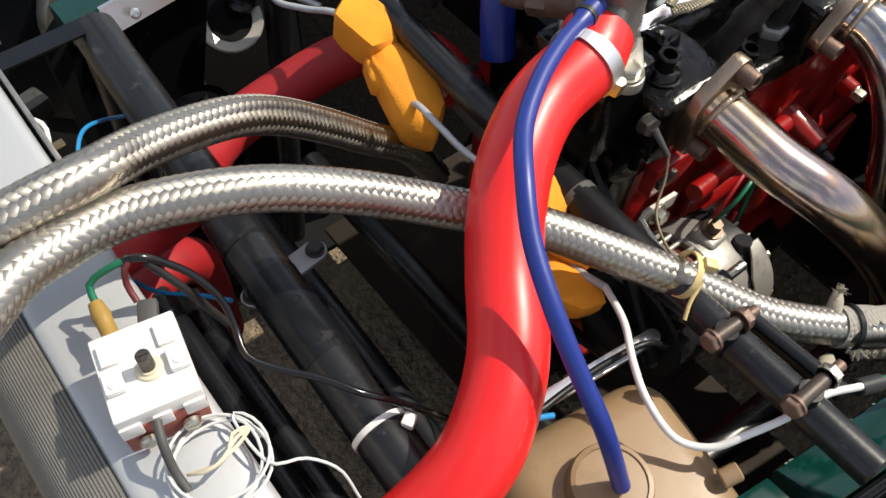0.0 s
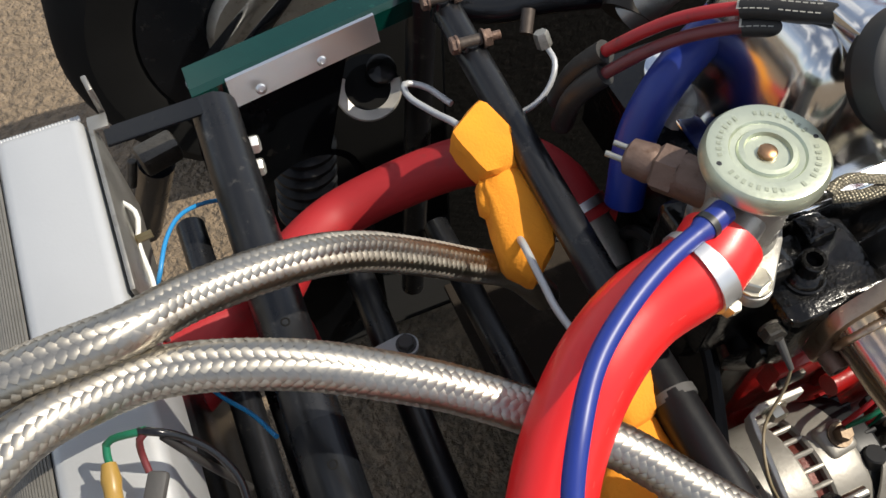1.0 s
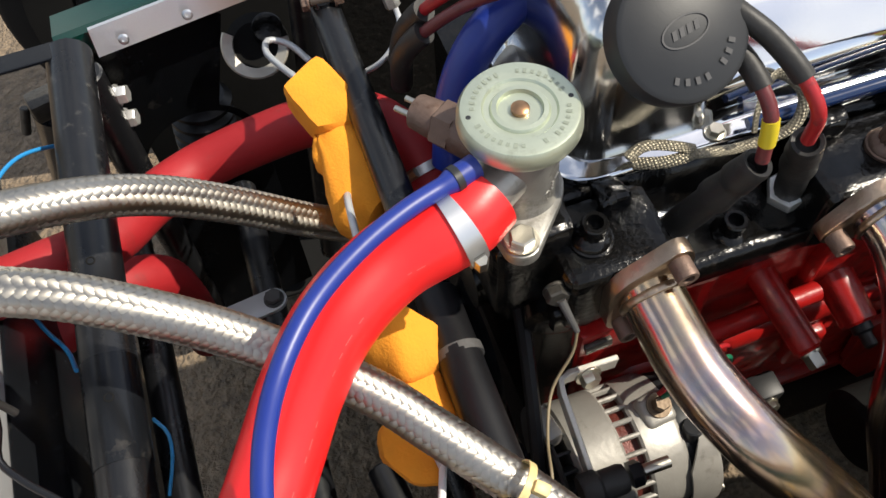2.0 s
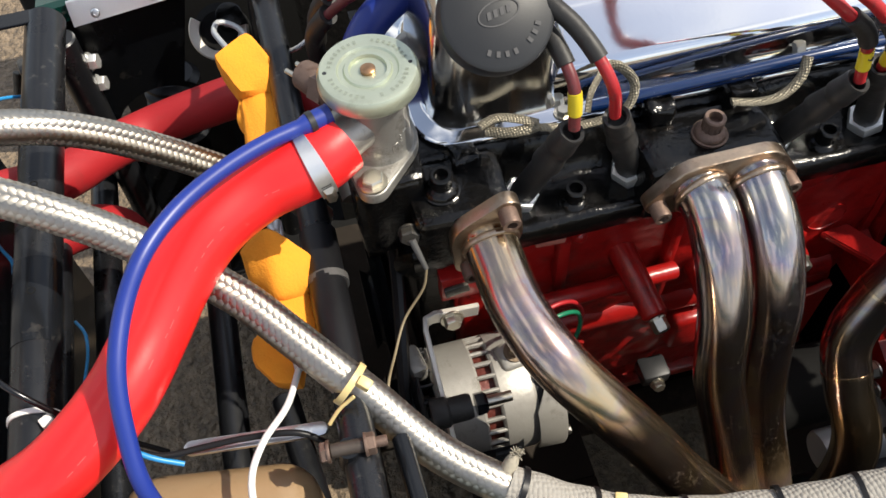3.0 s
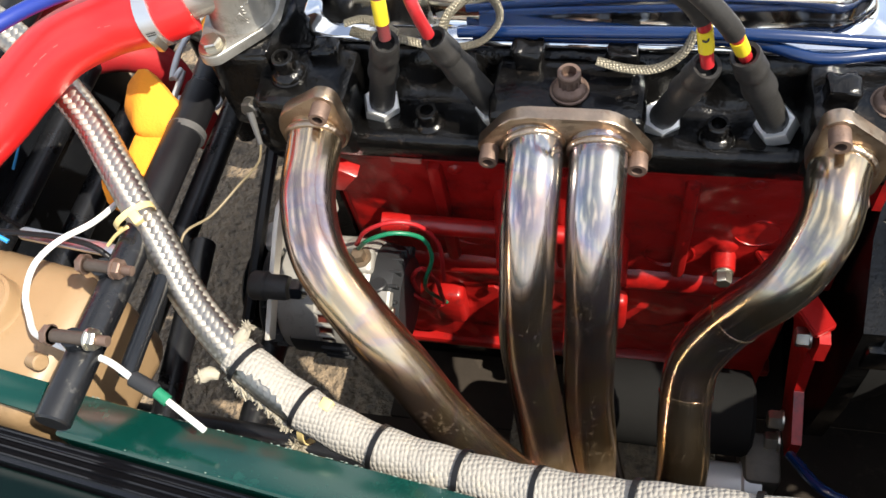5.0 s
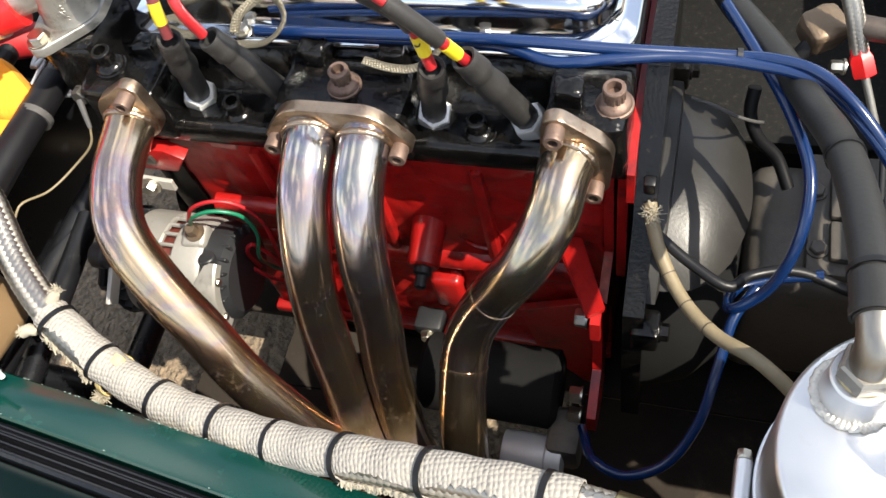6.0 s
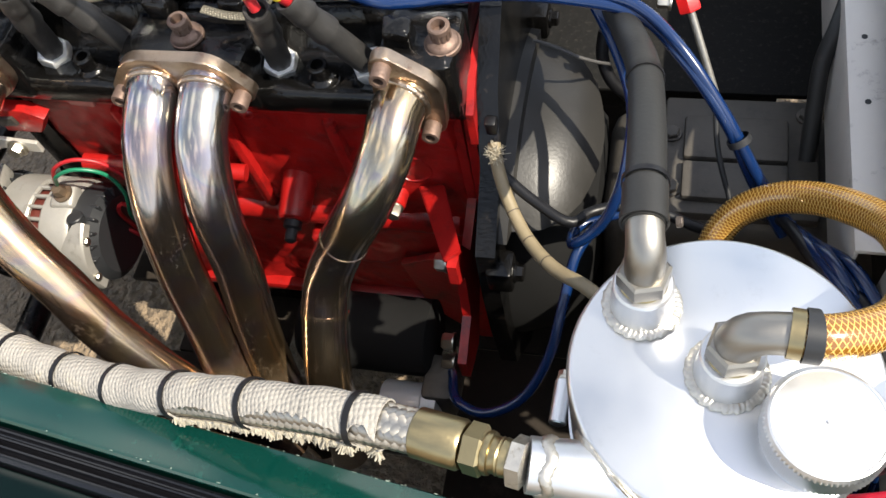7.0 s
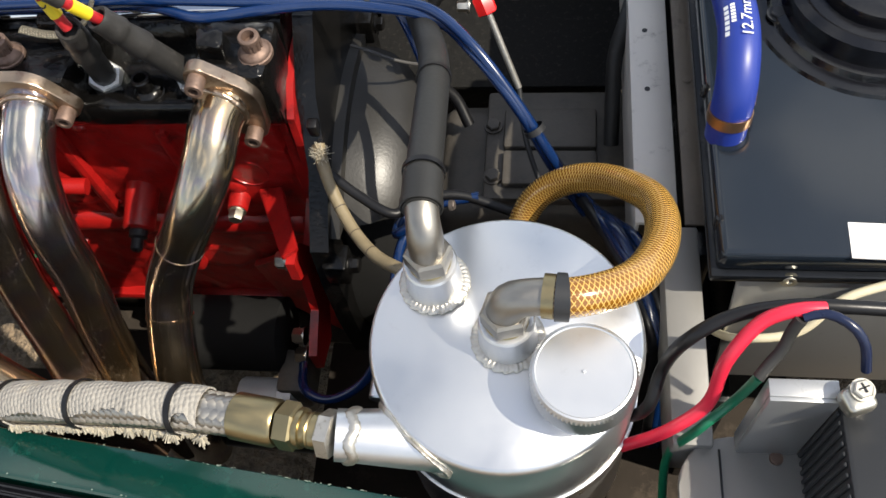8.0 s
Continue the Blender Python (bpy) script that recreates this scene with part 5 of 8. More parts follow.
ln = Line([(-0.096, 0.046, 0.668), (-0.112, 0.037, 0.666), (-0.152, 0.0305, 0.6587), (-0.187, 0.0121, 0.652), (-0.2139, -0.0113, 0.6376), (-0.2322, -0.0343, 0.6263), (-0.2556, -0.0658, 0.6174), (-0.2794, -0.086, 0.6094), (-0.3035, -0.0983, 0.6001), (-0.3441, -0.1008, 0.5777), (-0.3897, -0.0921, 0.5458)])
part("hose_body", hose(bmesh.new(), ln, 0.0222, 40), M_RED_HOSE, top_hose)
clamp_on(ln, 0.022, 0.0222, top_hose)
dash = bmesh.new()
for k in range(34):
    a0 = 0.045 + 0.0095 * k
    th = -0.95 + 0.08 * math.sin(0.4 * k)
    if k % 5 == 4 or k % 7 in (2, 3):
        continue
    b4 = a0 + (0.0035 if k % 3 else 0.006)
    dash.faces.new([dash.verts.new(ln.at(q, th + w, 0.0224)) for q, w in ((a0, -0.012), (b4, -0.012), (b4, 0.012), (a0, 0.012))])
bmesh.ops.recalc_face_normals(dash, faces=list(dash.faces))
tagged(part("seam_dashes", dash, M_DASH, top_hose, "faint pale dashes along the hose"), kind="stuff")

bleed = thing("bleed_hose", (-0.238, -0.14, 0.57), "thin blue silicone bleed hose", "hose")
ln = Line([(-0.0978, 0.0505, 0.6903), (-0.1125, 0.0459, 0.69), (-0.139, 0.0367, 0.6916), (-0.1682, 0.0222, 0.6921), (-0.1956, 0.0029, 0.6908), (-0.2175, -0.0229, 0.6888), (-0.2328, -0.0477, 0.6784), (-0.2431, -0.0777, 0.6636), (-0.2465, -0.1032, 0.6438), (-0.2462, -0.1271, 0.6191), (-0.2373, -0.1483, 0.562)])
part("hose_body", hose(bmesh.new(), ln, 0.0052, 20, swell=lambda s: 1.3 if s < 0.018 else 1.0), M_BLUE_HOSE, bleed)
part("tie", band(bmesh.new(), ln, 0.013, 0.0069, 0.004, 16), M_PLASTIC, bleed, "black cable tie")

low_hose = thing("lower_coolant_hose", (-0.2, 0.26, 0.5), "thick red silicone lower coolant hose", "hose", "red coolant hoses")
ln = Line([(-0.40, 0.165, 0.55), (-0.362, 0.172, 0.548), (-0.325, 0.195, 0.528), (-0.295, 0.236, 0.505), (-0.258, 0.262, 0.495), (-0.205, 0.262, 0.508), (-0.155, 0.248, 0.528), (-0.120, 0.226, 0.540), (-0.098, 0.198, 0.532), (-0.090, 0.170, 0.518), (-0.084, 0.13, 0.50)])
part("hose_body", hose(bmesh.new(), ln, 0.0195, 36, 0.0, ln.length - 0.04), M_RED_SHADED, low_hose, "dusty red hose, darkened in colour for shade")
part("stub", hose(bmesh.new(), ln, 0.017, 28, ln.length - 0.05), M_CAST, low_hose, "grey metal stub pipe")
clamp_on(ln, ln.length - 0.052, 0.0195, low_hose)
drop = thing("elbow_coolant_hose", (-0.30, 0.2, 0.4), "red silicone elbow hose dropping behind the cross tube", "hose", "red coolant hoses")
part("hose_body", hose(bmesh.new(), Line([(-0.41, 0.20, 0.42), (-0.385, 0.215, 0.42), (-0.350, 0.235, 0.41), (-0.325, 0.25, 0.38), (-0.318, 0.255, 0.33), (-0.318, 0.255, 0.24)]), 0.021, 36), M_RED_SHADED, drop)

# braided hoses
oil_line = thing("braided_oil_hose", (-0.1, -0.1, 0.55), "steel-braided hose, half of it wrapped in white glass-fibre sleeve", "hose", "braided hoses")
ln = Line([(-0.4704, 0.0587, 0.6839), (-0.4395, 0.0765, 0.6843), (-0.4142, 0.085, 0.6784), (-0.3808, 0.088, 0.6733), (-0.3231, 0.0709, 0.6655), (-0.2824, 0.0538, 0.6511), (-0.2418, 0.0345, 0.6302), (-0.1794, -0.0128, 0.6043), (-0.1557, -0.0391, 0.5927), (-0.1317, -0.0663, 0.5806), (-0.1134, -0.0862, 0.5699), (-0.0807, -0.1243, 0.5507), (-0.0387, -0.1573, 0.5383), (0.0106, -0.1823, 0.5237), (0.0668, -0.2014, 0.5199), (0.1225, -0.2126, 0.5272), (0.1738, -0.2202, 0.5376), (0.2276, -0.2255, 0.5557), (0.2884, -0.2306, 0.5763), (0.3647, -0.2365, 0.5938), (0.4023, -0.2405, 0.5966)])
S_WRAP = ln.nearest((-0.040, -0.158, 0.526))
part("inner_hose", hose(bmesh.new(), ln, 0.0116, 20), M_BRAID_CORE, oil_line, "dark hose under the braid")
braid(ln, 0.0118, 14, 0.0046, 0.0011, 0.074, 0.0, ln.length, material=M_BRAID, parent=oil_line, label="woven stainless strands")
wrap_end = ln.length - 0.022
STRAPS = [ln.nearest(p) for p in ((-0.036, -0.16, 0.526), (0.008, -0.183, 0.510), (0.065, -0.203, 0.511), (0.122, -0.216, 0.521), (0.175, -0.223, 0.531), (0.230, -0.229, 0.547), (0.290, -0.235, 0.569), (0.363, -0.243, 0.589))]
for s in STRAPS:
    part("tie", band(bmesh.new(), ln, s, 0.0150, 0.0036, 24), M_RUBBER, oil_line, "black tie strap")
GAPS = [(S_WRAP, STRAPS[1], 0.80), (STRAPS[5], STRAPS[6], 0.55), (STRAPS[6], STRAPS[7], 0.80), (STRAPS[7], wrap_end, 0.85)]


def seam_gap(s):
    """Half the angle by which the sleeve's seam gapes."""
    for s0, s1, wide in GAPS:
        if s0 <= s <= s1:
            return 0.10 + wide * math.sin(math.pi * min(1.0, 0.12 + 0.8 * (s - s0) / (s1 - s0))) * (1 + 0.14 * math.sin(900 * s))
    return 0.015


def seam_at(s):
    """The angle round the hose at which the seam lies: its outer, lower side."""
    mid = ln.at(s, 0, 0)
    a, b = ln.at(s, 0, 1) - mid, ln.at(s, math.pi / 2, 1) - mid
    out = Vector((0.0, -0.97, 0.22))
    return math.atan2(out.dot(b), out.dot(a))


sl = bmesh.new()
uv = sl.loops.layers.uv.verify()
rows, count, seg = [], int((wrap_end - S_WRAP) / 0.003), 30
for i in range(count + 1):
    s = S_WRAP - 0.004 + (wrap_end - S_WRAP + 0.004) * i / count
    mid_angle, gap = seam_at(s), seam_gap(s)
    k = 1 + 0.03 * math.sin(180 * s) + 0.02 * math.sin(67 * s)
    row = []
    for j in range(seg + 1):
        th = mid_angle + gap + (2 * math.pi - 2 * gap) * j / seg
        near = min(j, seg - j)
        lift = (0.0016 * gap if near == 0 else 0.0008 * gap if near == 1 else 0.0)
        row.append((sl.verts.new(ln.at(s, th, 0.0147 * k + lift)), s, th * 0.0147))
    rows.append(row)
for p, q in zip(rows, rows[1:]):
    for j in range(seg):
        quad = (p[j], p[j + 1], q[j + 1], q[j])
        f = sl.faces.new([v[0] for v in quad])
        for loop, v in zip(f.loops, quad):
            loop[uv].uv = (v[1], v[2])
bmesh.ops.recalc_face_normals(sl, faces=list(sl.faces))
bmesh.ops.solidify(sl, geom=list(sl.faces), thickness=0.0011)
sleeve = part("glass_fibre_sleeve", sl, M_WRAP, oil_line, "white woven glass-fibre sleeve", 60)


def fray(at, n, reach, parent, seed, down=0.4):
    """A tuft of loose threads."""
    rnd = random.Random(seed)
    b = bmesh.new()
    for _ in range(n * 2):
        d = Vector((rnd.uniform(-1, 1), rnd.uniform(-1, 0.4), rnd.uniform(-down, 1))).normalized()
        a = Vector(at) + Vector((rnd.uniform(-1, 1), rnd.uniform(-1, 1), rnd.uniform(-1, 1))) * reach * 0.3
        m = a + d * reach * rnd.uniform(0.3, 0.6) + Vector((0, 0, 0.1 * reach))
        e = m + (d + Vector((rnd.uniform(-1, 1), rnd.uniform(-1, 1), rnd.uniform(-1, 1))) * 0.8).normalized() * reach * rnd.uniform(0.2, 0.5)
        hose(b, Line([a, m, e], 0.004), rnd.uniform(0.00016, 0.0004), 4)
    return part("frayed_threads", b, M_FRAY, parent, "loose frayed threads", 80)


for pts, seed in (([(-0.042, -0.155, 0.541), (-0.039, -0.148, 0.548), (-0.032, -0.142, 0.556)], 1), ([(-0.055, -0.167, 0.528), (-0.061, -0.167, 0.53), (-0.067, -0.17, 0.529)], 2)):
    tl = Line(pts, 0.002)
    part("sleeve_tail", roughen(hose(bmesh.new(), tl, 0.0046, 12, swell=lambda q: 0.8 + 0.35 * math.sin(160 * q)), 0.0008, 260, 0, seed), M_FRAY, oil_line, "frayed loose tail", 80)
    fray(pts[2], 26, 0.006, oil_line, seed)
fray((0.002, -0.20, 0.498), 70, 0.009, oil_line, 3)
rnd = random.Random(31)
for s0, s1, wide in GAPS:
    b = bmesh.new()
    s = s0 + 0.002
    while s < s1 - 0.001:
        th = min((seam_at(s) - seam_gap(s), seam_at(s) + seam_gap(s)), key=lambda q: ln.at(s, q, 1).z)
        root = ln.at(s, th, 0.0146)
        out = (root - ln.at(s, 0, 0)).normalized()
        along = (ln.at(s + 0.003, th, 0.0146) - root).normalized()
        for _ in range(9):
            d = (out * rnd.uniform(0.15, 0.6) + Vector((0, -0.25, -1)) * rnd.uniform(0.5, 1.0) + along * rnd.uniform(-0.7, 0.7)).normalized()
            reach = rnd.uniform(0.0018, 0.0068) * (0.4 + wide) * (0.6 + 0.5 * math.sin(170 * s) ** 2)
            m = root + d * reach * 0.5 + along * rnd.uniform(-0.002, 0.002)
            e = m + (d + Vector((rnd.uniform(-1, 1), rnd.uniform(-0.6, 0.4), rnd.uniform(-0.9, 0.3)))).normalized() * reach * 0.5
            hose(b, Line([root, m, e], 0.004), rnd.uniform(0.0003, 0.0007), 4)
        s += 0.0011
    tagged(part("loose_sleeve_edge", b, M_FRAY, oil_line, "loose torn edge of the sleeve", 80), kind="stuff")
t_end = (Vector((0.462, -0.2505, 0.602)) - ln.p[-1]).normalized()
pe = ln.p[-1]
part("hose_ferrule", lathe(bmesh.new(), pe - t_end * 0.004, t_end, [(0.013, 0), (0.0142, 0.001), (0.0142, 0.027), (0.0128, 0.029)], 32), M_BRASS, oil_line, "olive brass ferrule")
part("union_nut", lathe(bmesh.new(), pe + t_end * 0.0255, t_end, [(0.0122, 0), (0.0144, 0.0014), (0.0144, 0.0105), (0.0126, 0.0120)], 6, 0.4), M_BRASS, oil_line, "brass union nut")
part("thread", lathe(bmesh.new(), pe + t_end * 0.0375, t_end, [(0.0118, 0), (0.0122, 0.001), (0.0118, 0.0035), (0.0102, 0.0040), (0.0102, 0.007), (0.0108, 0.008), (0.0102, 0.009), (0.0108, 0.010), (0.0102, 0.014)], 24), M_BRASS, oil_line, "brass thread")
part("lock_nut", lathe(bmesh.new(), pe + t_end * 0.0515, t_end, [(0.0125, 0), (0.0142, 0.001), (0.0142, 0.0085), (0.0125, 0.0095)], 6, 0.1), M_WELD, oil_line, "plated steel lock nut")

oil2 = thing("braided_oil_hose", (-0.3, 0.12, 0.55), "steel-braided hose dipping beside the yellow foam", "hose", "braided hoses")
ln2 = Line([(-0.4988, 0.0968, 0.6802), (-0.4543, 0.1026, 0.6884), (-0.4202, 0.1031, 0.6923), (-0.3876, 0.1052, 0.6908), (-0.3616, 0.1191, 0.6771), (-0.3297, 0.1305, 0.6617), (-0.2948, 0.1406, 0.642), (-0.264, 0.1498, 0.6148), (-0.226, 0.1563, 0.5745), (-0.1908, 0.1597, 0.5353), (-0.1526, 0.1617, 0.496), (-0.1219, 0.1605, 0.4389)])
part("inner_hose", hose(bmesh.new(), ln2, 0.0114, 20), M_BRAID_CORE, oil2, "dark hose under the braid")
braid(ln2, 0.0116, 14, 0.0046, 0.0011, 0.072, material=M_BRAID, parent=oil2, label="woven stainless strands")

# ---------------------------------------------------------------- gearbox end
bell = thing("bellhousing", (0.45, 0.08, 0.2), "dark cast bellhousing behind the engine", "bellhousing")
b = bmesh.new()
slab(b, [(0.23, 0.60), (0.075, 0.60), (0.03, 0.56), (0.0, 0.50), (-0.055, 0.46), (-0.062, 0.405), (-0.064, 0.34), (-0.060, 0.26), (0.0, 0.18), (0.16, 0.18), (0.23, 0.3)], (0.3806, 0.0, 0.0), (1, 0, 0), 0.016, xdir=(0, 1, 0))
part("flange", b, M_BLACK_OILY, bell)
b = bmesh.new()
lathe(b, (0.387, 0.080, 0.330), (1, 0, -0.05), [(0.176, 0.0), (0.175, 0.010), (0.168, 0.012), (0.166, 0.024), (0.163, 0.036), (0.157, 0.050), (0.147, 0.064), (0.132, 0.078), (0.112, 0.090), (0.090, 0.100), (0.085, 0.16), (0.0, 0.16)], 72)
# Cut off where the dome's shadow begins.
cut = bmesh.ops.bisect_plane(b, geom=b.verts[:] + b.edges[:] + b.faces[:], plane_co=(0.40, 0.0, 0.462), plane_no=(-0.15, 0.12, -0.95), clear_outer=True)
bmesh.ops.contextual_create(b, geom=[g for g in cut["geom_cut"] if isinstance(g, bmesh.types.BMEdge)])
part("dome", b, M_BELL, bell, "dark grey cast dome", 50)
# Black shell imitates the dome's lower part in shadow.
b = bmesh.new()
lathe(b, (0.387, 0.080, 0.330), (1, 0, -0.05), [(0.128, 0.0), (0.126, 0.020), (0.115, 0.05), (0.09, 0.075), (0.0, 0.09)], 48)
part("shade_shell", b, M_TYRE, bell, "black shell standing in for the shaded lower dome")
for y, z in ((-0.05, 0.43), (0.19, 0.47)):
    b = bmesh.new()
    box(b, (0.398, y, z), (0.022, 0.026, 0.03), bevel=0.004)
    lug = part("lug", b, M_BLACK_OILY, bell)
    part("lug_bolt", bolt(bmesh.new(), (0.409, y, z), (1, 0, 0), 0.013, 0.008, 0.009), M_BLACK_OILY, lug)
b = bmesh.new()
box(b, (0.384, 0.190, 0.452), (0.022, 0.012, 0.016), bevel=0.001)
part("clip_plate", b, M_BLACK_OILY, bell, "small cable clip")

gear = thing("gearbox", (0.58, 0.08, 0.15), "dusty grey gearbox with a bolted top cover", "gearbox")
b = bmesh.new()
box(b, (0.60, 0.085, 0.31), (0.26, 0.13, 0.19), bevel=0.02, seg=3)
part("case", b, M_GEARBOX, gear)
b = bmesh.new()
box(b, (0.581, 0.086, 0.414), (0.127, 0.122, 0.012), bevel=0.003)
cov = part("top_cover", b, M_GEARBOX, gear, "grey cast top cover")
for y0, y1 in ((0.0765, 0.1215), (0.036, 0.0735)):
    b = bmesh.new()
    box(b, (0.577, (y0 + y1) / 2, 0.4235), (0.085, y1 - y0, 0.009), bevel=0.003)
    part("raised_panel", b, M_GEARBOX, cov)
for x, y in ((0.524, 0.105), (0.526, 0.048), (0.635, 0.05), (0.635, 0.13)):
    part("cover_bolt", bolt(bmesh.new(), (x, y, 0.420), (0, 0, 1), 0.012, 0.006, 0.009), M_GEARBOX, cov)
b = bmesh.new()
box(b, (0.55, 0.30, 0.385), (0.32, 0.24, 0.006), bevel=0.001)
structure("tunnel_panel", b, M_TUNNEL, "black tunnel side panel", "panel")
cable("breather_hose", [(0.631, 0.07, 0.44), (0.631, 0.097, 0.47), (0.632, 0.122, 0.5), (0.64, 0.142, 0.52), (0.66, 0.22, 0.53)], 0.0068, M_DARK_RUBBER, "dusty rubber hose beside the gearbox cover", "hose")

starter = thing("starter_motor", (0.27, -0.08, 0.28), "black starter motor with grey solenoid", "starter motor")
b = bmesh.new()
lathe(b, (0.195, -0.068, 0.315), (1, 0, 0), [(0.0, 0), (0.032, 0.001), (0.037, 0.006), (0.037, 0.128), (0.03, 0.132), (0.0, 0.133)], 36)
part("motor_body", b, M_TYRE, starter)
b = bmesh.new()
lathe(b, (0.28, -0.125, 0.288), (1, 0, 0), [(0.0, 0), (0.019, 0.001), (0.0205, 0.004), (0.0205, 0.04), (0.024, 0.042), (0.024, 0.056), (0.0, 0.058)], 28)
part("solenoid", b, M_GREY_ALU, starter, "pale grey solenoid")
b = bmesh.new()
box(b, (0.336, -0.105, 0.292), (0.03, 0.045, 0.05), bevel=0.006)
part("nose", b, M_GEARBOX, starter)

# ---------------------------------------------------------------- alternator
alt = thing("alternator", (-0.02, -0.04, 0.37), "silver alternator with slotted body, black fan and end cover", "alternator")
AX = Vector((1, 0, 0))
AY, AZ = -0.040, 0.418
alt_bracket = thing("alternator_bracket", (-0.05, -0.05, 0.48), "pale bent alternator adjusting strap with bolt", "bracket")
b = bmesh.new()
lathe(b, (-0.066, AY, AZ), AX, [(0.030, 0), (0.046, 0.0), (0.0495, 0.003), (0.0495, 0.034), (0.0480, 0.036), (0.0455, 0.036), (0.0455, 0.010), (0.03, 0.008)], 56)
part("front_shell", b, M_ALT, alt, "silver front shell")
b = bmesh.new()
lathe(b, (-0.018, AY, AZ), AX, [(0.0455, 0), (0.0480, 0), (0.0495, 0.002), (0.0495, 0.026), (0.0470, 0.030), (0.030, 0.031)], 56)
part("rear_shell", b, M_ALT, alt, "silver rear shell")
b = bmesh.new()
lathe(b, (-0.05, AY, AZ), AX, [(0.0, 0), (0.0425, 0.001), (0.0425, 0.05), (0.0, 0.05)], 40)
part("winding", b, M_WINDING, alt, "lacquered copper winding behind the slots")
for k in range(26):
    a = 2 * math.pi * k / 26
    b = bmesh.new()
    box(b, (-0.024, AY + 0.0472 * math.cos(a), AZ + 0.0472 * math.sin(a)), (0.018, 0.0042, 0.0034), (math.degrees(a), 0, 0), 0.0010, 1)
    part("slot_bar", b, M_ALT, alt)
b = bmesh.new()
rows = []
for k in range(17):
    a = radians(168 + 6 * k)
    rows.append([b.verts.new((x, AY + r * math.cos(a), AZ + r * math.sin(a))) for x, r in ((-0.056, 0.0497), (-0.055, 0.0525), (-0.005, 0.0525), (-0.004, 0.0497))])
for p, q in zip(rows, rows[1:]):
    for k in range(3):
        b.faces.new((p[k], p[k + 1], q[k + 1], q[k]))
bmesh.ops.recalc_face_normals(b, faces=list(b.faces))
under = part("lower_cover", b, M_PLASTIC, alt, "black lower cover")
for k in range(6):
    a = radians(176 + 9 * k)
    b = bmesh.new()
    box(b, (-0.018, AY + 0.0535 * math.cos(a), AZ + 0.0535 * math.sin(a)), (0.022, 0.004, 0.0016), (math.degrees(a), 0, 0), 0.0004, 1)
    part("cover_rib", b, M_PLASTIC, under)
b = bmesh.new()
lathe(b, (0.012, AY, AZ), AX, [(0.046, 0), (0.0465, 0.004), (0.044, 0.018), (0.036, 0.024), (0.0, 0.025)], 48)
part("end_cover", b, M_PLASTIC, alt, "black plastic end cover")
for k in range(9):
    a = radians(20 + 17 * k)
    b = bmesh.new()
    box(b, (0.030, AY + 0.040 * math.cos(a), AZ + 0.040 * math.sin(a)), (0.010, 0.010, 0.003), (math.degrees(a), 0, 0), 0.0008, 1)
    part("cover_vane", b, M_PLASTIC, alt)
b = bmesh.new()
lathe(b, (-0.082, AY, AZ), AX, [(0.012, 0.0), (0.050, 0.003), (0.052, 0.005), (0.050, 0.007), (0.02, 0.008)], 48)
part("fan_disc", b, M_PLASTIC, alt, "black cooling fan")
for k in range(24):
    a = 2 * math.pi * k / 24
    b = bmesh.new()
    box(b, (-0.071, AY + 0.044 * math.cos(a), AZ + 0.044 * math.sin(a)), (0.012, 0.014, 0.0022), (math.degrees(a) + 18, 0, 0), 0.0006, 1)
    part("fan_blade", b, M_PLASTIC, alt)
b = bmesh.new()
lathe(b, (-0.104, AY, AZ), AX, [(0.0, 0), (0.03, 0), (0.036, 0.004), (0.030, 0.009), (0.036, 0.013), (0.02, 0.016), (0.02, 0.022)], 36)
part("pulley", b, M_BLACK_PAINT, alt, "black pulley")
b = bmesh.new()
box(b, (0.001, -0.034, 0.464), (0.024, 0.024, 0.016), (8, 0, 6), 0.005, 3)
part("stud_boss", b, M_ALT, alt)
part("stud", bolt(bmesh.new(), (0.003, -0.034, 0.4725), (0, -0.2, 1), 0.010, 0.011, 0.009), M_BRONZE, alt, "tarnished terminal stud")
part("connector", rod(bmesh.new(), (0.020, -0.054, 0.468), (0.021, -0.060, 0.440), 0.0075, 0.0085, 16, 0.001), M_PLASTIC, alt, "black moulded connector")
# curved guard over the rear end, with a folded rim
b = bmesh.new()
rows = []
for k in range(19):
    a = radians(112 + 4.6 * k)
    w = 0.4 + 0.6 * min(1.0, k / 6)
    rows.append([b.verts.new((x, AY + r * math.cos(a), AZ + r * math.sin(a))) for x, r in ((0.030 - 0.021 * w, 0.0510), (0.030 - 0.021 * w, 0.0530), (0.030, 0.0540), (0.0320, 0.0525), (0.0325, 0.0450), (0.0310, 0.0450), (0.0300, 0.0515))])
for p, q in zip(rows, rows[1:]):
    for k in range(7):
        b.faces.new((p[k], p[(k + 1) % 7], q[(k + 1) % 7], q[k]))
b.faces.new(rows[0])
b.faces.new(rows[-1][::-1])
bmesh.ops.recalc_face_normals(b, faces=list(b.faces))
guard = part("end_guard", b, M_ALT, alt, "silver curved end guard", 40)
for k in range(2):
    a = radians(130 + 45 * k)
    part("guard_screw", bolt(bmesh.new(), (0.0325, AY + 0.049 * math.cos(a), AZ + 0.049 * math.sin(a)), (1, 0, 0), 0.006, 0.003, 0.004), M_ZINC, guard)
b = bmesh.new()
box(b, (-0.075, -0.020, 0.466), (0.014, 0.026, 0.020), (0, 0, 12), 0.004)
part("front_ear", b, M_ALT, alt)
strap_line = [(-0.018, -0.003, 0.494), (-0.036, -0.003, 0.4955), (-0.054, -0.0035, 0.4985), (-0.0605, -0.006, 0.499), (-0.0625, -0.013, 0.4975), (-0.0625, -0.030, 0.490), (-0.0620, -0.060, 0.474), (-0.0610, -0.105, 0.448)]
b = bmesh.new()
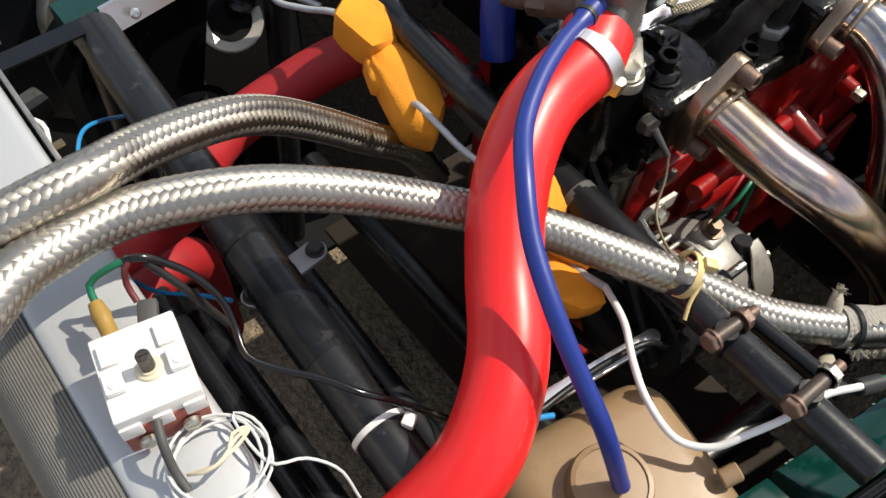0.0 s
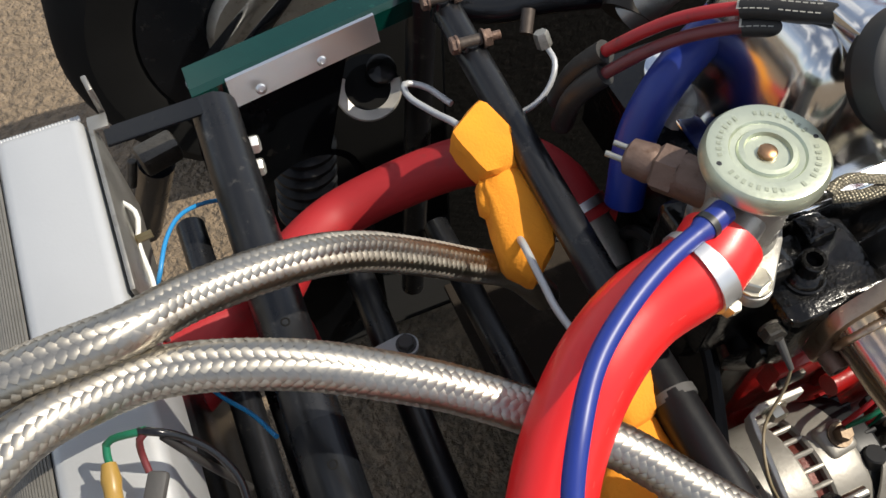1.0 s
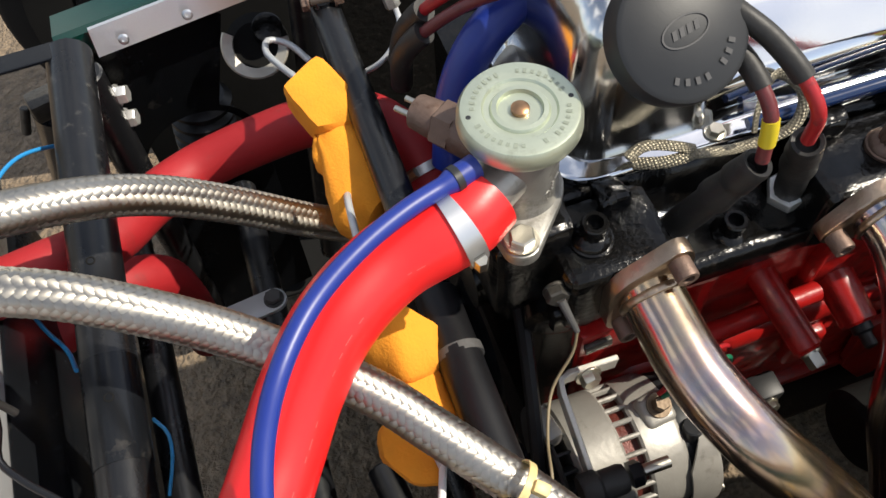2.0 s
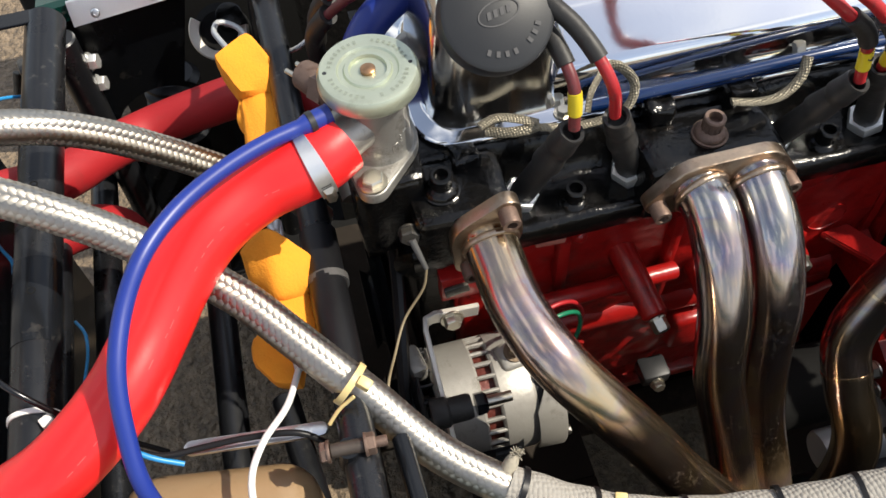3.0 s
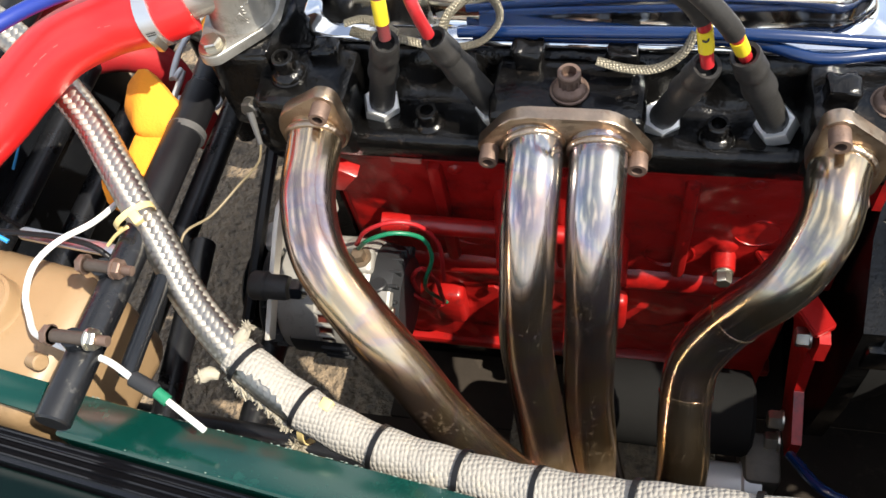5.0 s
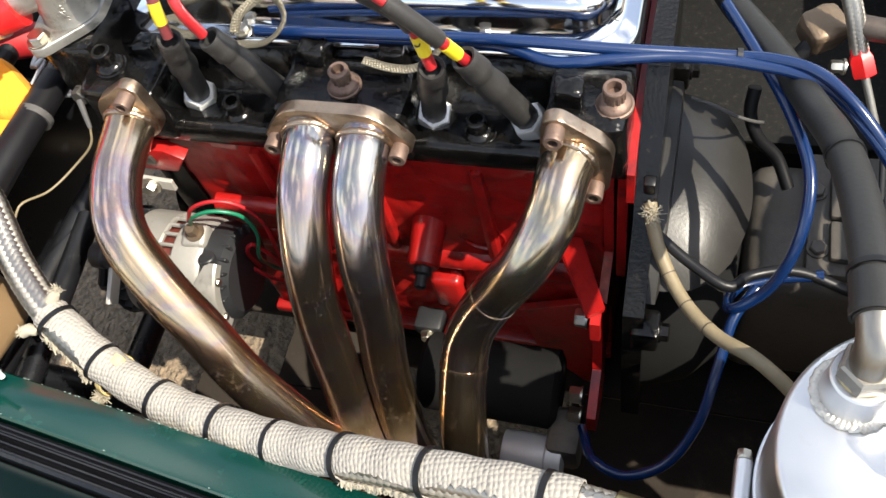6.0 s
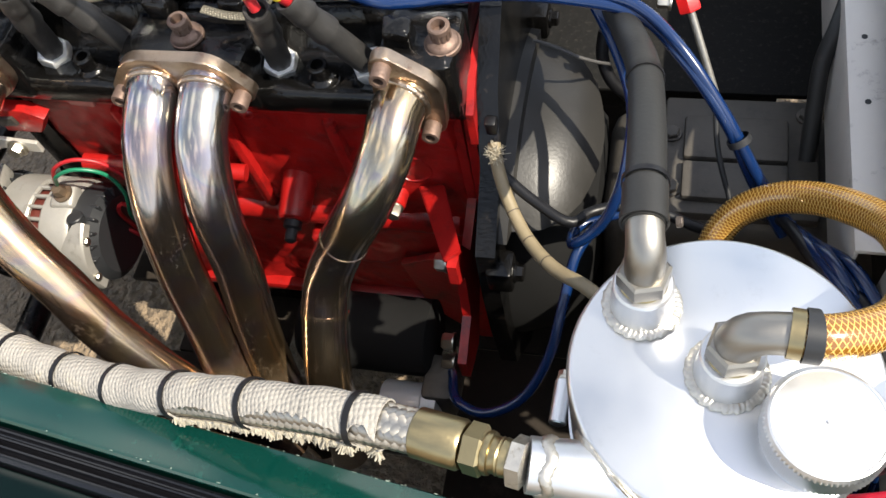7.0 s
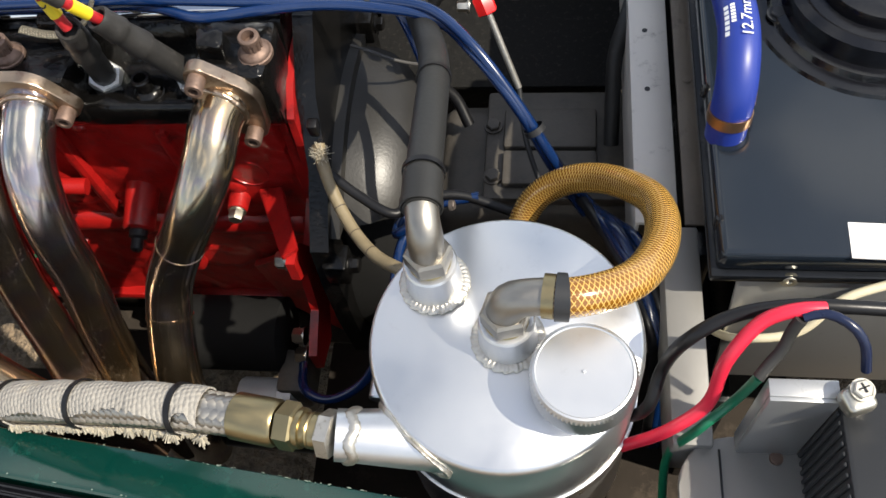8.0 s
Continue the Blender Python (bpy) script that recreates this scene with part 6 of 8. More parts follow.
rows = []
for k, p in enumerate(strap_line):
    p = Vector(p) + Vector((0, 0, 0.0045))
    d = (Vector(strap_line[min(k + 1, 7)]) - Vector(strap_line[max(k - 1, 0)])).normalized()
    side = Vector((-d.y, d.x, 0)).normalized() * 0.002
    up = d.cross(side).normalized() * -0.0068
    up = up if up.z > 0 else -up
    rows.append([b.verts.new(p + v) for v in (side + up, -side + up, -side - up, side - up)])
for p, q in zip(rows, rows[1:]):
    for k in range(4):
        b.faces.new((p[k], p[(k + 1) % 4], q[(k + 1) % 4], q[k]))
b.faces.new(rows[0])
b.faces.new(rows[-1][::-1])
bmesh.ops.recalc_face_normals(b, faces=list(b.faces))
bmesh.ops.bevel(b, geom=[e for e in b.edges if e.calc_face_angle(0) > 0.9], offset=0.0006, segments=1, affect="EDGES")
part("strap", b, M_TIN, alt_bracket, "pale zinc strap")
part("strap_bolt", bolt(bmesh.new(), (-0.040, -0.0055, 0.4985), (0, -1, 0.1), 0.012, 0.008, 0.0095), M_ZINC, alt_bracket)
pv = bmesh.new()
lathe(pv, (-0.074, -0.074, 0.485), (1, 0, 0), [(0.0105, 0), (0.0118, 0.002), (0.0118, 0.012), (0.0100, 0.014), (0.0100, 0.028), (0.0090, 0.031), (0.0, 0.031)], 28)
pivot = part("pivot_bush", pv, M_BOOT, alt_bracket, "black rubber pivot bush")
part("pivot_nut", lathe(bmesh.new(), (-0.040, -0.074, 0.485), (1, 0, 0), [(0.009, 0), (0.009, 0.007), (0.007, 0.009)], 6), M_BLACK_PAINT, pivot)
part("pivot_stud", rod(bmesh.new(), (-0.031, -0.074, 0.485), (-0.012, -0.074, 0.485), 0.0042, seg=14), M_ZINC, pivot)
cable("alternator_wire", [(0.004, -0.033, 0.485), (0.016, -0.036, 0.503), (0.036, -0.032, 0.510), (0.055, -0.026, 0.497), (0.060, -0.026, 0.47), (0.050, -0.030, 0.435), (0.044, -0.02, 0.40), (0.05, 0.0, 0.34)], 0.0018, M_WIRE_GREEN, "green wire looping from the alternator", "wire", "alternator wires")
cable("alternator_wire", [(0.002, -0.031, 0.487), (0.014, -0.030, 0.507), (0.034, -0.025, 0.514), (0.052, -0.020, 0.505), (0.064, -0.018, 0.48), (0.062, -0.02, 0.42)], 0.0018, M_LEAD, "red wire looping from the alternator", "wire", "alternator wires")
for pts in ([(0.038, -0.026, 0.405), (0.040, -0.030, 0.44), (0.048, -0.028, 0.452), (0.056, -0.024, 0.43), (0.054, -0.016, 0.385), (0.048, 0.0, 0.34)], [(0.030, -0.026, 0.40), (0.036, -0.032, 0.412), (0.044, -0.03, 0.395), (0.044, -0.016, 0.36), (0.044, 0.002, 0.33)]):
    cable("alternator_wire", pts, 0.0020, M_LEAD, "thin red wire bunched below the alternator loop", "wire", "alternator wires")
belt = bmesh.new()
ln = Line([(-0.096, -0.078, 0.43), (-0.090, -0.05, 0.456), (-0.071, 0.05, 0.54), (-0.071, 0.10, 0.555), (-0.071, 0.14, 0.53), (-0.071, 0.155, 0.40), (-0.071, 0.12, 0.305), (-0.071, 0.08, 0.305), (-0.092, -0.06, 0.385), (-0.096, -0.078, 0.43)])
hose(belt, ln, 0.0052, 8)
tagged(part("drive_belt", belt, M_RUBBER), "black rubber drive belt on the pulleys", "belt")
sens = thing("water_sensor", (-0.063, 0.026, 0.57), "small plated sensor with a crimped wire", "sensor")
part("hexagon", bolt(bmesh.new(), (-0.062, 0.016, 0.596), (-0.1, -1, 0.15), 0.013, 0.008, 0.008), M_LUG, sens)
part("crimp", rod(bmesh.new(), (-0.062, 0.008, 0.597), (-0.056, -0.006, 0.578), 0.0028, 0.0018, 10), M_GREY_RUBBER, sens, "grey crimp sleeve")
cable("sensor_wire", [(-0.056, -0.006, 0.578), (-0.060, -0.012, 0.565), (-0.078, -0.025, 0.55), (-0.092, -0.052, 0.548), (-0.10, -0.075, 0.56), (-0.103, -0.085, 0.555)], 0.0010, M_WIRE_TAN, "thin tan sensor wire", "wire", parent=None)

# ---------------------------------------------------------------- catch tank
TX, TY, TZ = 0.5560, -0.1905, 0.612
tank = thing("catch_tank", (TX, TY, 0.40), "welded satin aluminium catch tank with a screw cap", "catch tank")
b = bmesh.new()
lathe(b, (TX, TY, 0.42), (0, 0, 1), [(0.0, 0), (0.0778, 0.0), (0.0805, 0.003), (0.0805, TZ - 0.42 - 0.005), (0.0790, TZ - 0.42 - 0.0012), (0.0772, TZ - 0.42), (0.0, TZ - 0.42)], 96)
part("tank_body", b, M_TANK, tank)


def ring_of(at, r, n):
    return [Vector(at) + Vector((r * math.cos(2 * math.pi * k / n), r * math.sin(2 * math.pi * k / n), 0)) for k in range(n)]


def tank_elbow(at, bends, r, label, material):
    """A welded boss on the tank with a screwed elbow."""
    bx = bmesh.new()
    lathe(bx, at, (0, 0, 1), [(0.0175, -0.002), (0.0170, 0.006), (0.0162, 0.018), (0.0160, 0.0255), (0.0150, 0.0268), (0.0130, 0.0270)], 40)
    bo = part("weld_boss", bx, M_TANK, tank)
    weld_ring(ring_of(at + Vector((0, 0, 0.0016)), 0.0172, 42), at, (0, 0, 1), bo)
    el = thing("elbow_fitting", at + Vector((0, 0, 0.027)), label, "elbow fitting", "tank elbow fittings")
    part("collar", lathe(bmesh.new(), at + Vector((0, 0, 0.0268)), (0, 0, 1), [(0.0122, 0), (0.0126, 0.001), (0.0118, 0.002)], 32), M_BRASS, el, "thin brass-coloured washer")
    part("hexagon", lathe(bmesh.new(), at + Vector((0, 0, 0.0284)), (0, 0, 1), [(0.0128, 0), (0.0142, 0.001), (0.0142, 0.0115), (0.0125, 0.0132)], 6, 0.25), M_ELBOW, el)
    part("elbow", hose(bmesh.new(), Line([at + Vector(v) for v in bends], 0.003), r, 32, swell=lambda q: 1.08 if q < 0.018 else 1.08 - 0.08 * min(1, (q - 0.018) / 0.006)), material, el)
    return el


e1 = Vector((0.5125, -0.1575, TZ))
tank_elbow(e1, [(0, 0, 0.036), (0, 0, 0.044), (0, 0.003, 0.053), (-0.001, 0.009, 0.0590), (-0.002, 0.018, 0.0610), (-0.003, 0.036, 0.0610)], 0.0096, "silver elbow fitting screwed into the tank", M_ELBOW)
e2 = Vector((0.5580, -0.1925, TZ))
tank_elbow(e2, [(0, 0, 0.034), (0, 0, 0.040), (0.002, 0.0, 0.047), (0.007, 0.0, 0.0535), (0.014, 0.0, 0.056), (0.036, 0.0005, 0.057)], 0.0100, "grey elbow fitting screwed into the tank", M_ELBOW)
cp = Vector((0.600, -0.2235, TZ))
b = bmesh.new()
n = 300
prof = [(0.0, 0.012), (0.0272, 0.013)] + [(0.0280, 0.0150 + 0.0019 * k) for k in range(9)] + [(0.0278, 0.0318), (0.0268, 0.0335), (0.0256, 0.0338), (0.0250, 0.0331), (0.0, 0.0330)]
f = frame_of((0, 0, 1))
rings = []
for row, (r, h) in enumerate(prof):
    rr = [r + (0.0006 if (k // 2 + row) % 2 and r == 0.0280 else 0) for k in range(n)]
    rings.append([b.verts.new(cp + Vector((rr[k] * math.cos(2 * math.pi * k / n), rr[k] * math.sin(2 * math.pi * k / n), h))) for k in range(n)] if r else [b.verts.new(cp + Vector((0, 0, h)))])
for p, q in zip(rings, rings[1:]):
    for k in range(n):
        loop = list(dict.fromkeys([p[k % len(p)], p[(k + 1) % n % len(p)], q[(k + 1) % n % len(q)], q[k % len(q)]]))
        if len(loop) > 2:
            b.faces.new(loop)
lathe(b, cp, (0, 0, 1), [(0.0245, -0.002), (0.0245, 0.014)], 40)
lathe(b, cp + Vector((0, 0, 0.0335)), (0, 0, 1), [(0.0009, 0), (0.0009, 0.0007), (0, 0.0008)], 10)
part("screw_cap", b, M_TANK, tank, "knurled aluminium screw cap", 25)
b = bmesh.new()
rod(b, (0.462, -0.2505, 0.602), (0.4715, -0.2500, 0.600), 0.0150, 0.0152, 32)
rod(b, (0.4715, -0.2500, 0.600), (0.535, -0.2460, 0.586), 0.0152, 0.0195, 32)
port = part("side_port", b, M_TANK, tank, "welded side port")
pax = Vector((0.975, 0.05, -0.2)).normalized()
pc = Vector((0.4712, -0.2500, 0.600))
pf = frame_of(pax)
weld_ring([pc + pax * 0.0016 * math.sin(5 * a) + pf @ Vector((0.0152 * math.cos(a), 0.0152 * math.sin(a), 0)) for a in [2 * math.pi * k / 26 for k in range(26)]], pc, pax, port, (0.0018, 0.0030, 0.0036), n_sub=3)
saddle = []
for k in range(44):
    a = 2 * math.pi * k / 44
    y, z = -0.2475 + 0.0182 * math.cos(a), min(0.6085, 0.592 + 0.0182 * math.sin(a))
    saddle.append(Vector((TX - math.sqrt(max(1e-5, 0.0806 ** 2 - (y - TY) ** 2)), y, z)))
weld_ring(saddle, (0.51, -0.2475, 0.592), pax, port, (0.0036, 0.0020, 0.0020))
b = bmesh.new()
lathe(b, (TX, TY, 0.525), (0, 0, 1), [(0.0807, 0), (0.0820, 0.0003), (0.0820, 0.0137), (0.0807, 0.014)], 72)
strap = part("mounting_band", b, M_ALU, tank, "bright mounting band")
part("worm_housing", rod(bmesh.new(), (0.4680, -0.205, 0.532), (0.4690, -0.176, 0.532), 0.0056, seg=18, edge=0.001), M_ALU, strap, "worm-drive housing")
part("clamp_screw", bolt(bmesh.new(), (0.4690, -0.176, 0.532), (0.03, 1, 0), 0.008, 0.006, 0.005), M_ZINC, strap)

hb = thing("breather_hose", (0.5, -0.05, 0.6), "dark grey rubber breather hose", "hose")
ln = Line([e1 + Vector((-0.002, 0.0145, 0.0608)), (0.5095, -0.120, 0.672), (0.507, -0.068, 0.658), (0.501, -0.005, 0.630), (0.490, 0.045, 0.603), (0.468, 0.105, 0.585), (0.43, 0.17, 0.58), (0.40, 0.25, 0.58)])
part("hose_body", hose(bmesh.new(), ln, 0.0106, 28), M_DARK_RUBBER, hb)
part("end_cuff", band(bmesh.new(), ln, 0.012, 0.0110, 0.022, 28), M_DARK_RUBBER, hb, "swollen rubber end")
part("hose_clip", band(bmesh.new(), ln, 0.003, 0.0116, 0.0045, 28), M_DARK_RUBBER, hb, "grubby hose clip")
part("clip_screw", bolt(bmesh.new(), Vector((0.526, -0.1395, 0.672)), (1, 0, 0.2), 0.005, 0.003, 0.003), M_CLAMP, hb)
part("hose_clip", band(bmesh.new(), ln, 0.026, 0.0117, 0.003, 28), M_RUBBER, hb, "black rubber ring")
part("hose_clip", band(bmesh.new(), ln, 0.130, 0.0109, 0.005, 28), M_RUBBER, hb, "black tie")
amber = thing("amber_hose", (0.62, -0.12, 0.6), "amber fibre-reinforced hose curving off the tank", "hose")
ln = Line([e2 + Vector((0.0205, 0.0005, 0.0570)), (0.5938, -0.1926, 0.669), (0.6245, -0.1766, 0.6576), (0.6448, -0.1356, 0.6301), (0.6447, -0.088, 0.5991), (0.6162, -0.0488, 0.5637), (0.5897, -0.0353, 0.5396), (0.5679, -0.0358, 0.5162), (0.556, -0.050, 0.490), (0.560, -0.080, 0.45)])
part("hose_body", hose(bmesh.new(), ln, 0.0106, 32), M_GOLD_HOSE, amber)
braid(ln, 0.01068, 12, 0.00052, 0.0, 0.034, 0.004, material=M_GOLD_CORD, parent=amber, label="golden reinforcing cords")
part("hose_clip", band(bmesh.new(), ln, 0.0095, 0.0120, 0.006, 28), M_PLASTIC, amber, "black clip")
part("hose_end", band(bmesh.new(), ln, 0.003, 0.0111, 0.006, 28), M_BRASS, amber, "brass end band")

# ---------------------------------------------------------------- bulkhead side
b = bmesh.new()
box(b, (0.6545, 0.19, 0.538), (0.030, 0.52, 0.004), bevel=0.001)
box(b, (0.6410, 0.19, 0.50), (0.003, 0.52, 0.072), bevel=0.0005)
rail = structure("bulkhead_rail", b, M_DULL, "dusty aluminium angle rail across the bulkhead", "rail")
for y in (0.05, 0.11, 0.17, 0.23):
    part("rivet_hole", lathe(bmesh.new(), (0.6520, y, 0.5402), (0, 0, 1), [(0.0022, 0), (0.0022, 0.0003)], 14), M_PLASTIC, rail)
b = bmesh.new()
box(b, (0.688, 0.19, 0.47), (0.010, 0.56, 0.12), bevel=0.001)
structure("bulkhead_channel", b, M_BLACK_PAINT, "black channel behind the rail", "channel")
b = bmesh.new()
box(b, (0.6828, 0.19, 0.5365), (0.0175, 0.52, 0.003), bevel=0.0008)
strip = structure("bulkhead_strip", b, M_STRIP, "brown-grey flange strip beside the aluminium rail", "strip")
for y in (0.06, 0.155, 0.25):
    part("strip_rivet", lathe(bmesh.new(), (0.6825, y, 0.538), (0, 0, 1), [(0.0032, 0), (0.0030, 0.0012), (0.0, 0.0016)], 14), M_STRIP, strip)
heater = thing("heater_box", (0.85, 0.10, 0.50), "dark glossy heater box with a black blower", "heater box")
b = bmesh.new()
box(b, (0.889, 0.13, 0.602), (0.416, 0.53, 0.020), bevel=0.005, seg=3)
part("lid", b, M_GLOSS_BLACK, heater, "dark blue-grey glossy lid")
b = bmesh.new()
box(b, (0.889, 0.13, 0.589), (0.422, 0.538, 0.008), bevel=0.002)
part("lip", b, M_BLACK_PAINT, heater, "black rubber lip")
b = bmesh.new()
box(b, (0.905, 0.14, 0.49), (0.38, 0.49, 0.19), bevel=0.004)
part("casing", b, M_BLACK_PAINT, heater, "black lower casing")
b = bmesh.new()
lathe(b, (0.798, 0.062, 0.611), (0, 0, 1), [(0.083, 0), (0.081, 0.0035), (0.072, 0.004), (0.070, 0.008), (0.064, 0.009), (0.062, 0.022), (0.056, 0.025), (0.052, 0.022), (0.044, 0.023), (0.042, 0.031), (0.030, 0.033), (0.0, 0.033)], 64)
part("blower", b, M_SEAL, heater, "round black blower housing")
part("blower_bolt", bolt(bmesh.new(), (0.732, 0.051, 0.616), (0, 0, 1), 0.010, 0.004, 0.008), M_PLASTIC, heater)
b = bmesh.new()
box(b, (0.772, -0.124, 0.612), (0.034, 0.024, 0.001), (0, 0, -2))
part("paper_label", b, M_WHITE, heater, "white paper label")
for px in ((0.684, -0.109, 0.606), (0.683, -0.007, 0.606)):
    part("lid_screw", bolt(bmesh.new(), px, (-1, 0, 0.2), 0.008, 0.004, 0.006), M_BLACK_OILY, heater)
fuel = thing("heater_hose", (0.693, -0.045, 0.61), "blue silicone hose with white print and bronze clip", "hose")
ln = Line([(0.691, -0.044, 0.608), (0.691, -0.042, 0.622), (0.692, -0.037, 0.64), (0.693, -0.023, 0.653), (0.694, -0, 0.658), (0.693, 0.032, 0.655), (0.692, 0.078, 0.64), (0.69, 0.135, 0.62)])
part("hose_body", hose(bmesh.new(), ln, 0.0128, 32), M_BLUE_HOSE, fuel)
part("hose_clip", band(bmesh.new(), ln, 0.018, 0.0130, 0.0075, 28), M_COPPER, fuel, "bronze hose clip")
part("clip_screw", bolt(bmesh.new(), ln.at(0.018, 0, 0) + Vector((0.0125, 0.006, 0.002)), (0.2, 1, 0.3), 0.006, 0.010), M_COPPER, fuel)
p_mid = ln.nearest((0.694, -0.001, 0.658))
up_t = max(range(48), key=lambda k: (ln.at(p_mid, 2 * math.pi * k / 48, 1) - ln.at(p_mid, 0, 0)).dot(Vector((0.15, -0.42, 0.89)))) * 2 * math.pi / 48
side_t = max(range(48), key=lambda k: (ln.at(p_mid, 2 * math.pi * k / 48, 1) - ln.at(p_mid, 0, 0)).dot(Vector((-0.62, -0.35, 0.7)))) * 2 * math.pi / 48
nrm = ln.at(p_mid, up_t, 1) - ln.at(p_mid, 0, 0)
words("12.7mm", 0.0098, facing(ln.at(p_mid, up_t, 0.0130), nrm, (-1, 0.0, 0.1)), M_TEXT_W, fuel, "print")
b = bmesh.new()
for w0, w1, a0, a1 in ((-0.14, 0.10, -0.012, 0.010), (0.20, 0.42, -0.004, 0.010)):
    n = 6
    for k in range(n):
        q0, q1 = p_mid + a0 + (a1 - a0) * k / n, p_mid + a0 + (a1 - a0) * (k + 0.75) / n
        b.faces.new([b.verts.new(ln.at(q, side_t + w, 0.01295)) for q, w in ((q0, w0), (q1, w0), (q1, w1), (q0, w1))])
bmesh.ops.recalc_face_normals(b, faces=list(b.faces))
part("print_block", b, M_TEXT_W, fuel, "small white printed bars")
b = bmesh.new()
box(b, (0.846, -0.1440, 0.535), (0.30, 0.003, 0.118), (-12, 0, 0), 0.0008)
panel = structure("bulkhead_panel", b, M_SHEET, "bare aluminium panel under the heater box", "panel")
part("panel_screw", bolt(bmesh.new(), (0.725, -0.137, 0.588), (0, -1, 0.2), 0.007, 0.003, 0.006, 0, True), M_ZINC, panel, "socket screw")
b = bmesh.new()
slab(b, oval([(0.688, -0.257, 0.030), (0.70, -0.236, 0.010), (0.95, -0.236, 0.01), (0.95, -0.5, 0.01), (0.668, -0.5, 0.01)], 28), (0, 0, 0.548), (0, 0, 1), 0.007, bevel=0.002)
shelf = structure("battery_shelf", b, M_SHELF, "grey aluminium battery shelf with a rounded corner", "shelf")
part("shelf_screw", bolt(bmesh.new(), (0.714, -0.239, 0.555), (0, 0, 1), 0.006, 0.002, 0.004), M_RUST, shelf, "rusty screw")
b = bmesh.new()
box(b, (0.682, -0.30, 0.5555), (0.0012, 0.13, 0.0012))
part("seam", b, M_BLACK_PAINT, shelf, "dark seam in the shelf")
b = bmesh.new()
box(b, (0.6665, -0.16, 0.535), (0.024, 0.150, 0.052), bevel=0.002)
structure("shelf_upstand", b, M_SHELF, "grey folded shelf upstand", "shelf")
bracket = thing("battery_bracket", (0.72, -0.232, 0.585), "folded aluminium battery bracket", "bracket")
b = bmesh.new()
box(b, (0.7085, -0.2345, 0.600), (0.034, 0.003, 0.092), (0, 0, 0), 0.0006)
part("face_plate", b, M_SHEET, bracket)
b = bmesh.new()
box(b, (0.7085, -0.2290, 0.6455), (0.034, 0.0095, 0.003), (0, 0, 0), 0.0006)
part("top_flange", b, M_SHEET, bracket)
b = bmesh.new()
box(b, (0.6930, -0.2285, 0.600), (0.003, 0.0085, 0.090), (0, 0, 0), 0.0006)
part("side_flange", b, M_SHEET, bracket)
batt = thing("battery", (0.80, -0.31, 0.585), "black and grey car battery with a clamped terminal", "battery")
b = bmesh.new()
box(b, (0.812, -0.3285, 0.597), (0.17, 0.205, 0.083), bevel=0.003)
part("case", b, M_PLASTIC, batt)
for k in range(38):
    b = bmesh.new()
    box(b, (0.7265, -0.4245 + 0.0052 * k, 0.597), (0.0016, 0.0026, 0.078), bevel=0.0005, seg=1)
    part("rib", b, M_PLASTIC, batt)
b = bmesh.new()
box(b, (0.824, -0.352, 0.643), (0.145, 0.16, 0.010), bevel=0.004)
part("lid", b, M_GREY_RUBBER, batt, "grey lid")
tp = Vector((0.732, -0.233, 0.66))
b = bmesh.new()
box(b, tp + Vector((-0.001, -0.003, -0.009)), (0.015, 0.013, 0.011), (0, 0, 20), 0.003, 3)
term = part("terminal_clamp", b, M_ZINC, batt, "plated terminal clamp")
part("terminal_post", rod(bmesh.new(), tp + Vector((0, 0, -0.022)), tp + Vector((0, 0, -0.006)), 0.006, seg=16), M_ZINC, batt)
part("terminal_bolt", bolt(bmesh.new(), tp + Vector((0, 0, -0.003)), (0, -0.1, 1), 0.0085, 0.004, 0.006), M_ZINC, term)
b = bmesh.new()
box(b, tp + Vector((0, 0, 0.0011)), (0.0052, 0.0008, 0.0010), (0, 0, 25))
box(b, tp + Vector((0, 0, 0.0011)), (0.0008, 0.0052, 0.0010), (0, 0, 25))
part("cross_slot", b, M_PLASTIC, term, "dark cross slot")

cable("battery_cable", [(0.62, -0.20, 0.50), (0.639, -0.22, 0.585), (0.645, -0.205, 0.605), (0.656, -0.202, 0.645), (0.676, -0.194, 0.655), (0.706, -0.19, 0.66), (0.734, -0.19, 0.66), (0.763, -0.189, 0.655)], 0.0038, M_RUBBER, "thick black battery cable", "cable", "battery cables")
cable("battery_cable", [(0.628, -0.228, 0.53), (0.651, -0.233, 0.585), (0.668, -0.225, 0.605), (0.673, -0.214, 0.645), (0.688, -0.201, 0.665), (0.703, -0.198, 0.672), (0.716, -0.197, 0.672)], 0.0038, M_WIRE_RED, "thick bright red battery cable", "cable", "battery cables")
cable("earth_cable", [(0.655, -0.257, 0.49), (0.655, -0.234, 0.53), (0.667, -0.232, 0.585), (0.683, -0.222, 0.605), (0.688, -0.223, 0.645)], 0.0028, M_WIRE_GREEN, "green cable joined to a dark sleeve", "cable", "battery cables")
cable("heat_shrink_sleeve", [(0.687, -0.224, 0.645), (0.693, -0.217, 0.65), (0.698, -0.212, 0.655), (0.701, -0.206, 0.665), (0.704, -0.203, 0.672)], 0.0032, M_BOOT, "lumpy dark heat-shrink sleeve on a cable", "sleeve")
cable("terminal_cable", [(0.705, -0.202, 0.672), (0.715, -0.201, 0.675), (0.726, -0.207, 0.675), (0.733, -0.213, 0.668), (0.737, -0.221, 0.653)], 0.0025, M_WIRE_DARK, "blue-black cable to the battery terminal", "cable", "battery cables")
cable("drain_tube", [(0.643, -0.096, 0.5), (0.666, -0.115, 0.51), (0.69, -0.142, 0.52), (0.704, -0.163, 0.555), (0.733, -0.162, 0.565), (0.755, -0.149, 0.585), (0.789, -0.14, 0.595)], 0.0029, M_TIE, "pale yellow plastic tube", "tube")
